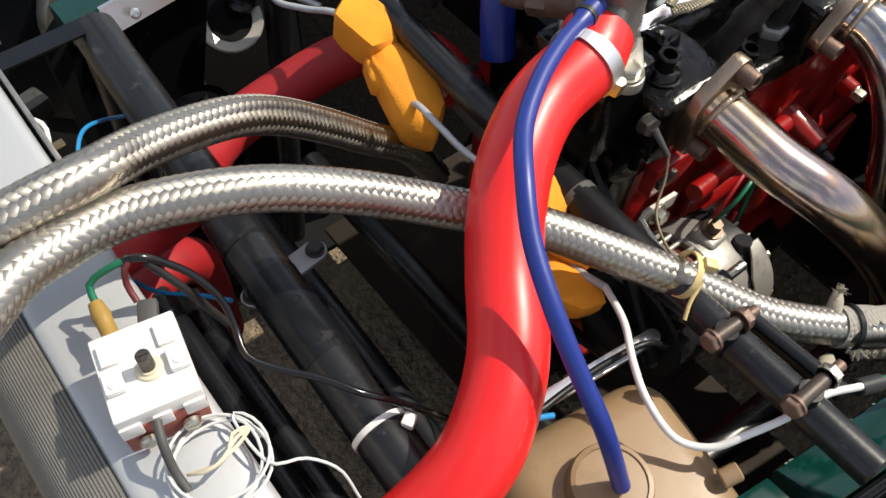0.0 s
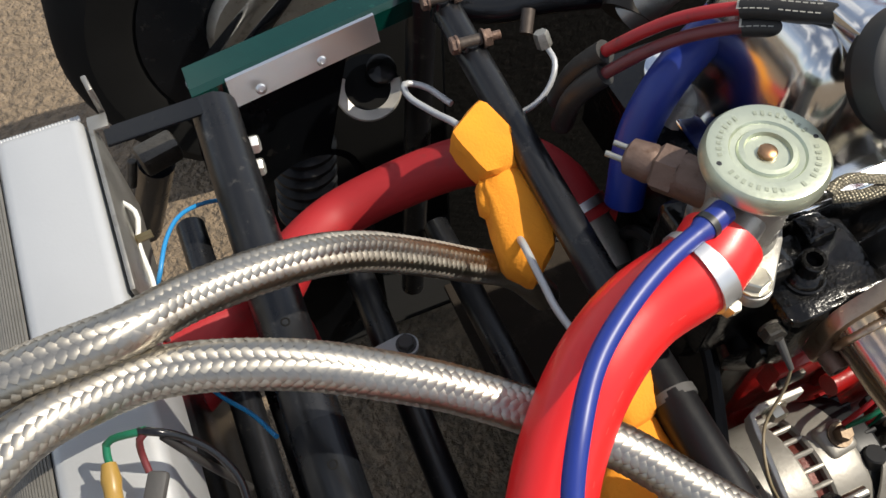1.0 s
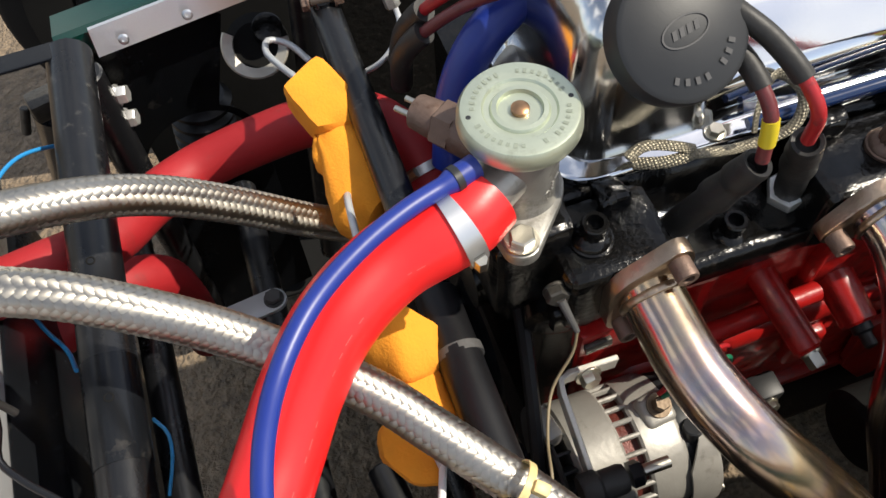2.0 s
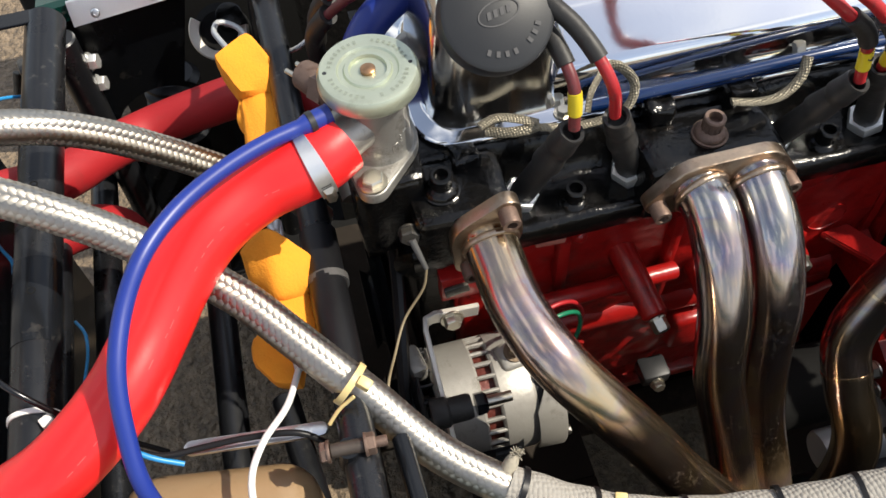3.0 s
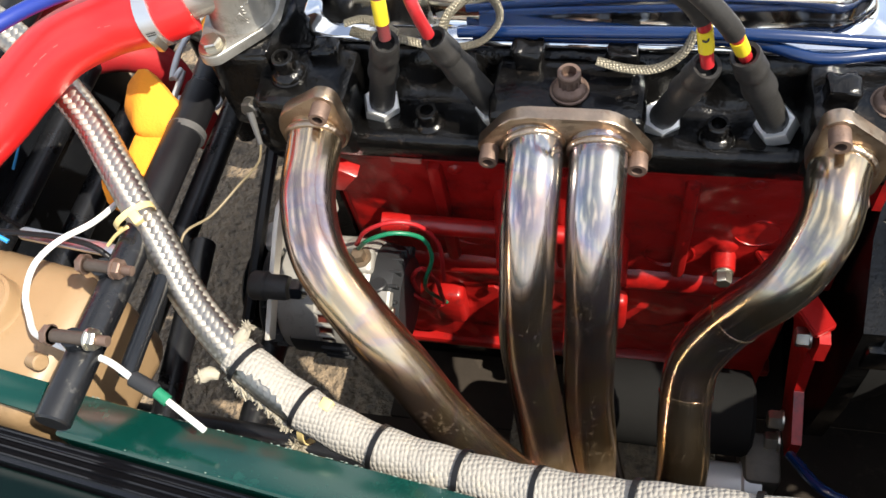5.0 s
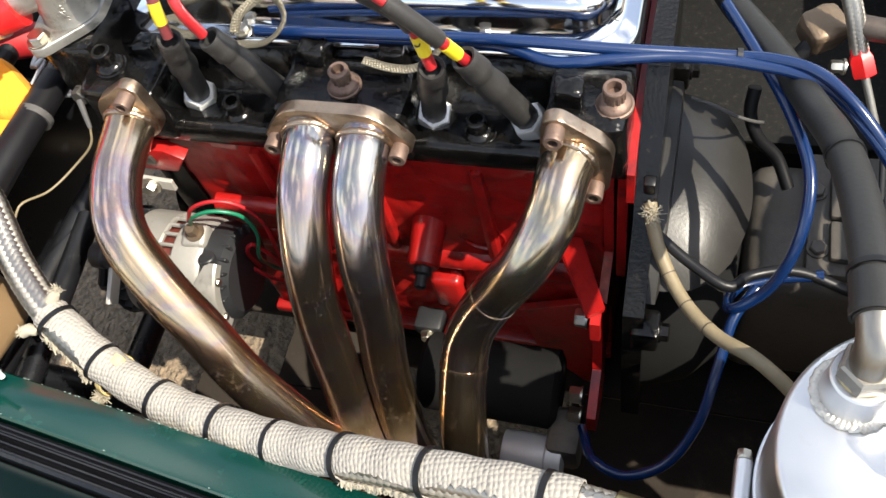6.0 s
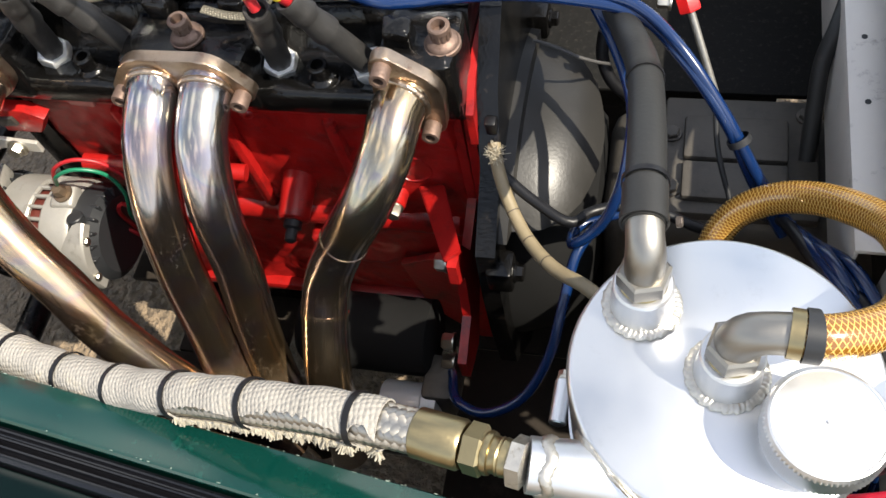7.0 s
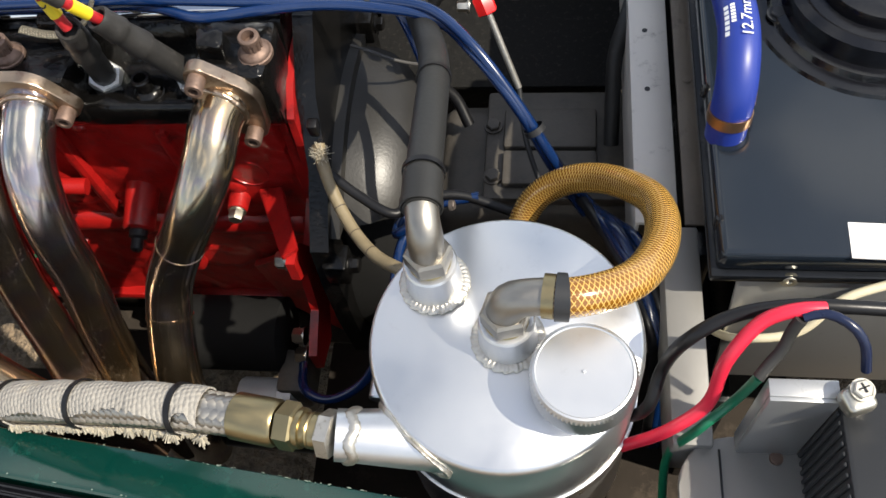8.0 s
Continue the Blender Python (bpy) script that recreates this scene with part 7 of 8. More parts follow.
# closing tub behind the bulkhead
b = bmesh.new()
box(b, (1.35, 0.10, 0.33), (0.50, 1.0, 0.42), bevel=0.03)
structure("car_tub", b, M_GREEN, "dark green cockpit tub behind the bulkhead", "car body")
b = bmesh.new()
box(b, (0.72, 0.16, 0.22), (0.02, 0.60, 0.30), bevel=0.002)
structure("bulkhead", b, M_BLACK_PAINT, "black bulkhead behind the engine", "bulkhead")

# ---------------------------------------------------------------- wiring at the back of the engine
for k, (pts, lab) in enumerate((
    ([(0.085, 0.068, 0.622), (0.15, 0.063, 0.629), (0.279, 0.059, 0.635), (0.36, 0.066, 0.624), (0.442, 0.079, 0.609), (0.463, 0.077, 0.61), (0.492, 0.067, 0.61), (0.522, 0.043, 0.598), (0.555, 0.015, 0.565), (0.586, -0.01, 0.52), (0.616, -0.026, 0.48), (0.644, -0.055, 0.45)], "glossy blue cable along the rocker cover"),
    ([(0.095, 0.070, 0.618), (0.16, 0.066, 0.622), (0.281, 0.061, 0.626), (0.319, 0.052, 0.623), (0.358, 0.059, 0.621), (0.399, 0.069, 0.616), (0.444, 0.073, 0.609), (0.494, 0.064, 0.604), (0.524, 0.039, 0.592), (0.557, 0.011, 0.56), (0.581, -0.006, 0.515), (0.607, -0.023, 0.475)], "glossy blue cable along the rocker cover"),
    ([(0.43, 0.148, 0.59), (0.45, 0.109, 0.59), (0.477, 0.057, 0.585), (0.494, 0.012, 0.575), (0.495, -0.014, 0.56), (0.489, -0.034, 0.53), (0.476, -0.044, 0.5), (0.457, -0.048, 0.48), (0.459, -0.03, 0.475), (0.486, -0.016, 0.475), (0.521, -0.011, 0.48)], "blue cable looped below the breather hose"),
    ([(0.475, -0.028, 0.48), (0.461, -0.052, 0.475), (0.454, -0.085, 0.455), (0.445, -0.12, 0.425), (0.425, -0.147, 0.4), (0.395, -0.157, 0.385), (0.37, -0.146, 0.375), (0.353, -0.109, 0.34)], "blue cable drooping to the starter"),
)):
    ob, ln = cable("blue_cable", pts, 0.0042, M_WIRE_BLUE, lab, "cable", "blue cables", 12)
    if k == 0:
        z = part("cable_tie", band(bmesh.new(), ln, ln.nearest((0.565, 0.03, 0.535)), 0.0078, 0.005, 14), M_PLASTIC)
        tagged(z, "black tie round two blue cables", "cable tie", "cable ties")
        z = part("cable_tie", band(bmesh.new(), ln, ln.nearest((0.442, 0.079, 0.609)), 0.0052, 0.004, 14), M_PLASTIC)
        tagged(z, "black tie round two blue cables", "cable tie", "cable ties")
for k in range(7):
    cable("loom_cable", [(0.594, 0.018, 0.44), (0.606 + 0.004 * k, -0.03 - 0.003 * k, 0.50), (0.624 + 0.0035 * k, -0.078, 0.520 + 0.005 * (k % 3)), (0.640 + 0.0035 * k, -0.116, 0.528 + 0.006 * (k % 2)), (0.650 + 0.0035 * k, -0.145, 0.522), (0.655 + 0.004 * k, -0.165, 0.48), (0.655 + 0.004 * k, -0.19, 0.41)], 0.0043, M_WIRE_BLUE if k % 3 else M_RUBBER, "dark blue loom cable dropping beside the tank", "cable", "loom cables", 14)
loom, ln = cable("wrapped_loom", [(0.392, 0.012, 0.520), (0.396, -0.002, 0.512), (0.405, -0.022, 0.50), (0.424, -0.052, 0.492), (0.448, -0.080, 0.50), (0.475, -0.100, 0.512), (0.50, -0.115, 0.50), (0.52, -0.12, 0.45)], 0.0052, M_WIRE_TAN, "tan tape-wrapped wiring loom", "wiring loom", seg=14)
for q in (0.055, 0.082, 0.108):
    part("tape_edge", band(bmesh.new(), ln, q, 0.0050, 0.0009, 14), M_CLAMP, loom, "dark tape edge")
fr = thing("frayed_braid", (0.392, 0.01, 0.515), "frayed tan braid end on the loom", "braid")
fray((0.394, 0.004, 0.518), 60, 0.010, fr, 9)
b = bmesh.new()
box(b, (0.391, 0.018, 0.531), (0.009, 0.009, 0.024), (8, 0, 0), 0.002)
part("terminal_boot", b, M_RUBBER, fr, "dark terminal boot")
cable("black_cable", [(0.40, -0.006, 0.505), (0.425, -0.022, 0.497), (0.455, -0.035, 0.49), (0.469, -0.021, 0.485), (0.501, -0.011, 0.482), (0.55, -0.02, 0.47)], 0.0042, M_RUBBER, "black cable crossing behind the bellhousing", "cable")
sleeve_lever = thing("throttle_cable", (0.528, 0.12, 0.54), "steel rod with a red anodised end and braided line", "throttle linkage")
p0, p1, p2 = Vector((0.552, 0.069, 0.52)), Vector((0.536, 0.107, 0.56)), Vector((0.527, 0.103, 0.575))
part("rod", rod(bmesh.new(), p0, p2, 0.0028, seg=14), M_CAST, sleeve_lever)
d = (p2 - p0).normalized()
part("red_end", lathe(bmesh.new(), p2 - d * 0.004, d, [(0.007, 0), (0.0085, 0.001), (0.0085, 0.014), (0.007, 0.016), (0.0065, 0.022)], 6), M_RED_HOSE, sleeve_lever, "red anodised hexagon")
lnr = Line([p2 + d * 0.014, p2 + d * 0.045 + Vector((0, 0, 0.006)), p2 + d * 0.09 + Vector((-0.01, 0.01, 0.02))])
part("line", hose(bmesh.new(), lnr, 0.0058, 14), M_BRAID_CORE, sleeve_lever)
braid(lnr, 0.0060, 10, 0.0026, 0.0004, 0.032, material=M_BRAID, parent=sleeve_lever)
lk = thing("carburettor_fittings", (0.535, 0.114, 0.6), "tarnished brown elbow and brass carburettor fittings", "fittings")
part("elbow", hose(bmesh.new(), Line([(0.52, 0.12, 0.6), (0.535, 0.117, 0.6), (0.548, 0.116, 0.6), (0.549, 0.115, 0.592), (0.549, 0.113, 0.585)]), 0.0085, 20), M_CLAMP, lk, "tarnished elbow")
part("plug", rod(bmesh.new(), (0.549, 0.114, 0.586), (0.55, 0.112, 0.578), 0.0075, 0.006, 16), M_PLASTIC, lk, "black plug")
part("brass_body", roughen(box(bmesh.new(), (0.498, 0.132, 0.585), (0.030, 0.028, 0.022), (10, 0, 30), 0.005, 2), 0.002, 70, 2, 4), M_BRONZE, lk, "tarnished brass body", 60)
part("throttle_arm", rod(bmesh.new(), (0.483, 0.116, 0.57), (0.501, 0.131, 0.59), 0.006, seg=14), M_RUBBER, lk, "black link arm")
part("clamp_screw", bolt(bmesh.new(), (0.514, 0.103, 0.578), (-1, -0.1, 0.1), 0.008, 0.010, 0.006), M_ZINC, lk)
cable("tunnel_hose", [(0.462, 0.148, 0.5), (0.461, 0.138, 0.48), (0.47, 0.128, 0.46), (0.488, 0.124, 0.44), (0.501, 0.107, 0.42)], 0.0055, M_RUBBER, "black hose beside the bellhousing", "hose")
cable("thin_wire", [(0.413, 0.094, 0.545), (0.43, 0.088, 0.545), (0.446, 0.088, 0.535), (0.461, 0.096, 0.52), (0.47, 0.112, 0.5)], 0.0014, M_GREY_RUBBER, "thin grey wire over the bellhousing", "wire")
cable("rod_end_wire", [p0, p0 + Vector((0.006, -0.03, -0.03)), p0 + Vector((0.02, -0.06, -0.06))], 0.0022, M_PLASTIC, "thin black wire from the rod", "wire")

# ---------------------------------------------------------------- front: radiator, control box, expansion bottle
rad = thing("radiator", (-0.45, 0.1, 0.2), "grey painted aluminium radiator tank with a finned core", "radiator")
b = bmesh.new()
box(b, (-0.4215, 0.103, 0.592), (0.056, 0.405, 0.092), (0, 0, 0), 0.008, 3)
part("end_tank", b, M_GREY_ALU, rad, "light grey end tank")
b = bmesh.new()
box(b, (-0.463, 0.10, 0.52), (0.03, 0.40, 0.20), bevel=0.004)
part("core", b, M_GREY_RUBBER, rad, "dark core")
for k in range(30):
    a = radians(6 + 2.8 * k)
    b = bmesh.new()
    rod(b, (-0.446 - 0.036 * math.sin(a), -0.10, 0.599 + 0.036 * math.cos(a)), (-0.446 - 0.036 * math.sin(a), 0.30, 0.599 + 0.036 * math.cos(a)), 0.0010, seg=6)
    part("fin", b, M_CORE, rad)
b = bmesh.new()
box(b, (-0.4225, 0.09, 0.36), (0.050, 0.38, 0.36), bevel=0.004)
part("lower_tank", b, M_BLACK_PAINT, rad, "dark lower tank")
b = bmesh.new()
for k in range(26):
    bmesh.ops.create_icosphere(b, subdivisions=1, radius=1.0, matrix=Matrix.Translation((-0.446 + 0.002 * k, 0.3035, 0.6345)) @ Matrix.Diagonal((0.0016, 0.0026, 0.0020, 1)))
tagged(part("weld_bead", b, M_GREY_ALU, rad, "rippled weld along the tank end", 80), kind="stuff")
b = bmesh.new()
box(b, (-0.3900, 0.232, 0.588), (0.003, 0.135, 0.096), (0, 0, 0), 0.0006)
box(b, (-0.3850, 0.2950, 0.6345), (0.012, 0.012, 0.003), (0, 0, 0), 0.0006)
box(b, (-0.3815, 0.3060, 0.6470), (0.0035, 0.012, 0.030), (12, 0, 8), 0.0010)
tagged(part("radiator_bracket", b, M_CAST), "bare aluminium angle bracket on the radiator", "bracket")
b = bmesh.new()
a0, a1 = Vector((-0.3895, 0.318, 0.592)), Vector((-0.310, 0.320, 0.6005))
dd = a1 - a0
m = Matrix.Translation((a0 + a1) / 2) @ Euler((0, 0, math.atan2(dd.y, dd.x))).to_matrix().to_4x4() @ Matrix.Diagonal((dd.length, 0.017, 0.003, 1))
bmesh.ops.create_cube(b, size=1.0, matrix=m)
bmesh.ops.bevel(b, geom=list(b.edges), offset=0.0006, segments=1, affect="EDGES")
tagged(part("support_strap", b, M_BLACK_PAINT), "flat black steel strap on the cross tube", "strap")
cable("bleed_pipe", [(-0.395, 0.263, 0.6), (-0.383, 0.244, 0.6), (-0.388, 0.229, 0.59), (-0.387, 0.201, 0.585), (-0.389, 0.183, 0.58)], 0.0017, M_WIRE_WHITE, "thin white plastic bent wire", "wire")
for px in ((-0.388, 0.229, 0.592), ):
    b = bmesh.new()
    lathe(b, Vector(px) + Vector((-0.012, 0, 0)), (1, 0.1, 0), [(0.004, 0), (0.004, 0.004), (0.006, 0.005), (0.006, 0.011), (0.003, 0.012), (0.003, 0.022)], 6)
    tagged(part("brass_screw", b, M_BRASS), "small brass screw in the radiator bracket", "screw", "brass screws")
cable("sensor_wire", [(-0.326, 0.27, 0.55), (-0.343, 0.266, 0.56), (-0.36, 0.251, 0.575), (-0.372, 0.228, 0.585), (-0.382, 0.203, 0.585), (-0.394, 0.2, 0.56), (-0.395, 0.187, 0.53), (-0.38, 0.149, 0.52), (-0.358, 0.111, 0.54), (-0.347, 0.083, 0.56)], 0.0015, M_WIRE_SKY, "light blue wire along the radiator", "wire", "blue sensor wires")
cable("sensor_wire", [(-0.315, 0.05, 0.53), (-0.308, 0.038, 0.53), (-0.31, 0.027, 0.52), (-0.321, 0.01, 0.5)], 0.0012, M_WIRE_SKY, "short light blue wire by the cross tube", "wire", "blue sensor wires")

ctl = thing("fan_thermostat", (-0.411, 0.012, 0.638), "white thermostat switch with a brick-red base on the radiator", "thermostat switch")
BM = Matrix.Translation((-0.4135, 0.009, 0.0)) @ Euler((0, 0, radians(-11))).to_matrix().to_4x4()


def local(bmx):
    bmesh.ops.transform(bmx, matrix=BM, verts=bmx.verts)
    return bmx


b = bmesh.new()
box(b, (0, 0, 0.6490), (0.0385, 0.0445, 0.021), bevel=0.0012)
part("base", local(b), M_BRICK_PLASTIC, ctl, "brick-red moulded base")
b = bmesh.new()
box(b, (0, 0.001, 0.6640), (0.0395, 0.045, 0.011), bevel=0.0012)
lid = part("cover", local(b), M_WHITE, ctl, "white cover")
for dx, w in ((-0.0145, 0.0100), (0.0, 0.0085), (0.0145, 0.0100)):
    part("cover_tongue", local(box(bmesh.new(), (dx, -0.0222, 0.6585), (w, 0.0016, 0.010), bevel=0.0006)), M_WHITE, lid)
for dx in (-0.013, 0.013):
    part("raised_pad", local(box(bmesh.new(), (dx, 0.012, 0.6705), (0.008, 0.012, 0.003), bevel=0.0006)), M_WHITE, lid)
b = bmesh.new()
lathe(b, (0.002, -0.002, 0.6695), (0, 0, 1), [(0.0068, 0), (0.0062, 0.0014), (0.0046, 0.002), (0.0046, 0.003)], 24)
part("collar", local(b), M_TIE, ctl, "cream collar")
b = bmesh.new()
lathe(b, (0.002, -0.002, 0.673), (0, 0, 1), [(0.0034, -0.001), (0.0034, 0.0095), (0.0029, 0.0100), (0.0, 0.0100)], 20)
box(b, (0.002, -0.002, 0.6832), (0.0052, 0.0009, 0.0010))
part("spindle", local(b), M_LUG, ctl, "grey slotted spindle")
for x in (-0.014, 0.015):
    b = bmesh.new()
    box(b, (x, -0.003, 0.6715), (0.009, 0.012, 0.004), bevel=0.001)
    lathe(b, (x, -0.005, 0.6735), (0, 0, 1), [(0.0022, 0), (0.0022, 0.0006)], 14)
    part("mounting_lug", local(b), M_WHITE, ctl)
for x in (-0.010, 0.010):
    b = bmesh.new()
    lathe(b, (x, -0.0235, 0.648), (0, -1, 0), [(0.0045, 0), (0.0045, 0.002), (0.0035, 0.003), (0, 0.0032)], 18)
    box(b, (x, -0.0268, 0.648), (0.006, 0.0006, 0.0010))
    part("terminal_screw", local(b), M_ZINC, ctl)
b = bmesh.new()
lathe(b, (-0.010, 0.026, 0.655), (-0.1, 1, 0.15), [(0.0055, 0), (0.0055, 0.004), (0.0042, 0.006), (0.0042, 0.012), (0.0048, 0.016), (0.0035, 0.024), (0.0, 0.024)], 18)
part("yellow_connector", local(b), M_AMBER, ctl, "amber insulated connector")
b = bmesh.new()
box(b, (0.008, 0.032, 0.656), (0.010, 0.020, 0.006), (8, 0, -15), 0.002)
part("black_connector", local(b), M_GREY_RUBBER, ctl, "dark insulated connector")
t0 = BM @ Vector((-0.012, 0.049, 0.658))
cable("switch_wire", [t0, t0 + Vector((0.002, 0.008, 0.006)), (-0.397, 0.062, 0.675), (-0.393, 0.061, 0.676)], 0.0019, M_WIRE_GREEN, "short green wire from the switch", "wire")
t1 = BM @ Vector((0.006, 0.042, 0.658))
cable("switch_wire", [t1, t1 + Vector((0.0, 0.008, 0.006)), (-0.396, 0.059, 0.675), (-0.393, 0.06, 0.676)], 0.0017, M_LEAD_OLD, "short brown wire from the switch", "wire")
cable("switch_cable", [(-0.396, 0.062, 0.675), (-0.389, 0.058, 0.677), (-0.38, 0.055, 0.668), (-0.37, 0.048, 0.655), (-0.364, 0.036, 0.64), (-0.365, 0.025, 0.63), (-0.368, 0.01, 0.625), (-0.359, -0.003, 0.62), (-0.343, -0.019, 0.615), (-0.33, -0.036, 0.61), (-0.317, -0.046, 0.6), (-0.294, -0.058, 0.57), (-0.263, -0.057, 0.5)], 0.0020, M_SEAL, "black two-core cable with peeling tape", "cable")
cable("switch_cable", [(-0.387, 0.057, 0.672), (-0.377, 0.048, 0.65), (-0.369, 0.044, 0.625), (-0.364, 0.041, 0.61)], 0.0022, M_BOOT, "dark taped cable end", "cable")
cable("capillary_tail", [BM @ Vector((-0.003, -0.024, 0.662)), BM @ Vector((-0.004, -0.034, 0.660)), BM @ Vector((-0.004, -0.044, 0.648)), BM @ Vector((-0.002, -0.052, 0.643))], 0.0022, M_GREY_RUBBER, "thin dark tail from the switch", "wire")
coil = thing("capillary_coil", (-0.407, -0.035, 0.64), "coil of thin clear capillary tube", "tube coil")
cx, cy = (-0.408, -0.039, 0.645)[:2]
pts = []
for k in range(0, 76):
    a = 2 * math.pi * k / 24
    r = 0.0215 + 0.0022 * math.sin(k * 0.37)
    pts.append((cx + r * math.cos(a), cy + r * math.sin(a), 0.6415 + 0.0011 * (k / 12) + 0.0008 * math.sin(3 * a)))
pts += [(-0.39, -0.054, 0.645), (-0.376, -0.059, 0.64), (-0.365, -0.069, 0.63), (-0.362, -0.081, 0.61)]
part("tube", hose(bmesh.new(), Line(pts, 0.004), 0.0008, 8), M_CLEAR, coil)
b = bmesh.new()
for s in range(3):
    hose(b, Line([(-0.422, -0.036, 0.645), (cx - 0.006 + 0.004 * s, cy - 0.004, 0.652), (cx + 0.012, cy + 0.003 * s, 0.65), (cx + 0.02, cy + 0.006, 0.645)]), 0.0009, 6)
part("tape_tail", b, M_TIE, coil, "twist of yellowed tape")

bottle = thing("expansion_bottle", (-0.232, -0.15, 0.42), "yellowed translucent plastic expansion bottle", "expansion bottle")
b = bmesh.new()
box(b, (-0.231, -0.152, 0.478), (0.132, 0.125, 0.135), (0, 0, -9), 0.026, 5)
for v in b.verts:
    v.co.z += 0.003 * noise.noise(v.co * 22)
part("body", b, M_TAN, bottle, sharp=60)
b = bmesh.new()
lathe(b, (-0.2385, -0.1435, 0.540), (0, 0, 1), [(0.030, 0.0), (0.026, 0.005), (0.0243, 0.008), (0.0243, 0.016), (0.0232, 0.0185), (0.0205, 0.0192), (0.0198, 0.0180), (0.010, 0.0186), (0.0, 0.0186)], 40)
part("neck_cap", b, M_TAN, bottle, "tan screw cap")
b = bmesh.new()
rod(b, (-0.184, -0.179, 0.548), (-0.173, -0.182, 0.552), 0.006, seg=14, edge=0.001)
part("overflow_spigot", b, M_TAN, bottle)


def foam_block(parent, corners, seed, deep=0.026):
    """A soft lump of cut foam: corners of its visible side, given a depth, rounded and dented."""
    b = bmesh.new()
    for p in corners:
        b.verts.new(p)
        b.verts.new(Vector(p) + Vector((0.0, 0.25 * deep, -deep)))
    made = bmesh.ops.convex_hull(b, input=list(b.verts))
    bmesh.ops.delete(b, geom=list({g for g in made["geom_interior"] + made["geom_unused"] if isinstance(g, bmesh.types.BMVert)}), context="VERTS")
    bmesh.ops.subdivide_edges(b, edges=list(b.edges), cuts=4, use_grid_fill=True)
    bmesh.ops.triangulate(b, faces=list(b.faces))
    mid = sum((v.co for v in b.verts), Vector()) / len(b.verts)
    for _ in range(2):
        bmesh.ops.smooth_vert(b, verts=list(b.verts), factor=0.5, use_axis_x=True, use_axis_y=True, use_axis_z=True)
    for v in b.verts:
        v.co = mid + (v.co - mid) * 1.10
    roughen(b, 0.0015, 60, 0, seed)
    return part("foam_piece", b, M_FOAM, parent, "", 40)


foam = thing("foam_wrap", (-0.15, 0.19, 0.56), "yellow foam strip folded and tied round a grey wire", "foam", "foam wraps")
foam_block(foam, [(-0.1458, 0.2375, 0.6067), (-0.1745, 0.2190, 0.6036), (-0.1690, 0.2130, 0.5960), (-0.1605, 0.1930, 0.5842), (-0.1244, 0.1970, 0.5746), (-0.1330, 0.2180, 0.5900)], 1)
foam_block(foam, [(-0.1540, 0.2020, 0.5788), (-0.1262, 0.2045, 0.5670), (-0.1232, 0.1650, 0.5672), (-0.1350, 0.1400, 0.5560), (-0.1540, 0.1255, 0.5462), (-0.1680, 0.1440, 0.5480), (-0.1640, 0.1700, 0.5610), (-0.1615, 0.1940, 0.5731)], 2)
foam_block(foam, [(-0.1640, 0.1990, 0.5720), (-0.1690, 0.1830, 0.5620), (-0.1620, 0.1700, 0.5580), (-0.1560, 0.1850, 0.5680)], 3, 0.016)
b = hose(bmesh.new(), Line([(-0.152, 0.2035, 0.582), (-0.138, 0.2060, 0.578), (-0.126, 0.2035, 0.571), (-0.1185, 0.195, 0.560)], 0.003), 0.0013, 8)
part("tie", b, M_GREY_RUBBER, foam, "grey tie")
foam = thing("foam_wrap", (-0.15, -0.02, 0.56), "yellow foam strip tied to the rubber sleeve", "foam", "foam wraps")
foam_block(foam, [(-0.1575, 0.0420, 0.6050), (-0.1790, 0.0400, 0.5830), (-0.1760, 0.0180, 0.5760), (-0.1600, -0.0010, 0.5790), (-0.1390, 0.0050, 0.5730), (-0.1320, 0.0250, 0.5800)], 4)
foam_block(foam, [(-0.1630, 0.0060, 0.5720), (-0.1400, 0.0060, 0.5670), (-0.1370, -0.0290, 0.5640), (-0.1530, -0.0330, 0.5660), (-0.1650, -0.0120, 0.5690)], 5, 0.022)
foam_block(foam, [(-0.1840, -0.0180, 0.5600), (-0.1860, -0.0330, 0.5590), (-0.1740, -0.0510, 0.5560), (-0.1580, -0.0570, 0.5560), (-0.1540, -0.0410, 0.5600), (-0.1660, -0.0100, 0.5610)], 6, 0.022)
b = bmesh.new()
rod(b, (-0.1249, 0.052, 0.568), (-0.1262, -0.075, 0.5712), 0.0136, seg=28, edge=0.001)
tagged(part("rubber_sleeve", b, M_RUBBER), "dark rubber sleeve on the cross tube", "sleeve")
b = bmesh.new()
lathe(b, (-0.125, 0.008, 0.5675), (0, -1, 0), [(0.0138, -0.003), (0.0152, -0.003), (0.0152, 0.003), (0.0146, 0.003)], 28)
tagged(part("cable_tie", b, M_GREY_RUBBER), "grey tie round the rubber sleeve", "cable tie", "cable ties")
cable("grey_pipe", [(-0.147, 0.287, 0.55), (-0.159, 0.312, 0.55), (-0.172, 0.318, 0.553), (-0.177, 0.3, 0.56), (-0.17, 0.268, 0.572), (-0.161, 0.235, 0.585), (-0.152, 0.215, 0.572), (-0.148, 0.19, 0.555), (-0.153, 0.16, 0.550), (-0.156, 0.145, 0.562), (-0.159, 0.112, 0.567), (-0.16, 0.088, 0.568), (-0.155, 0.06, 0.568), (-0.152, 0.075, 0.566), (-0.153, 0.029, 0.56), (-0.158, -0.025, 0.558), (-0.156, -0.052, 0.564)], 0.0026, M_GREY_ALU, "thin grey pipe running through the yellow foam", "pipe")
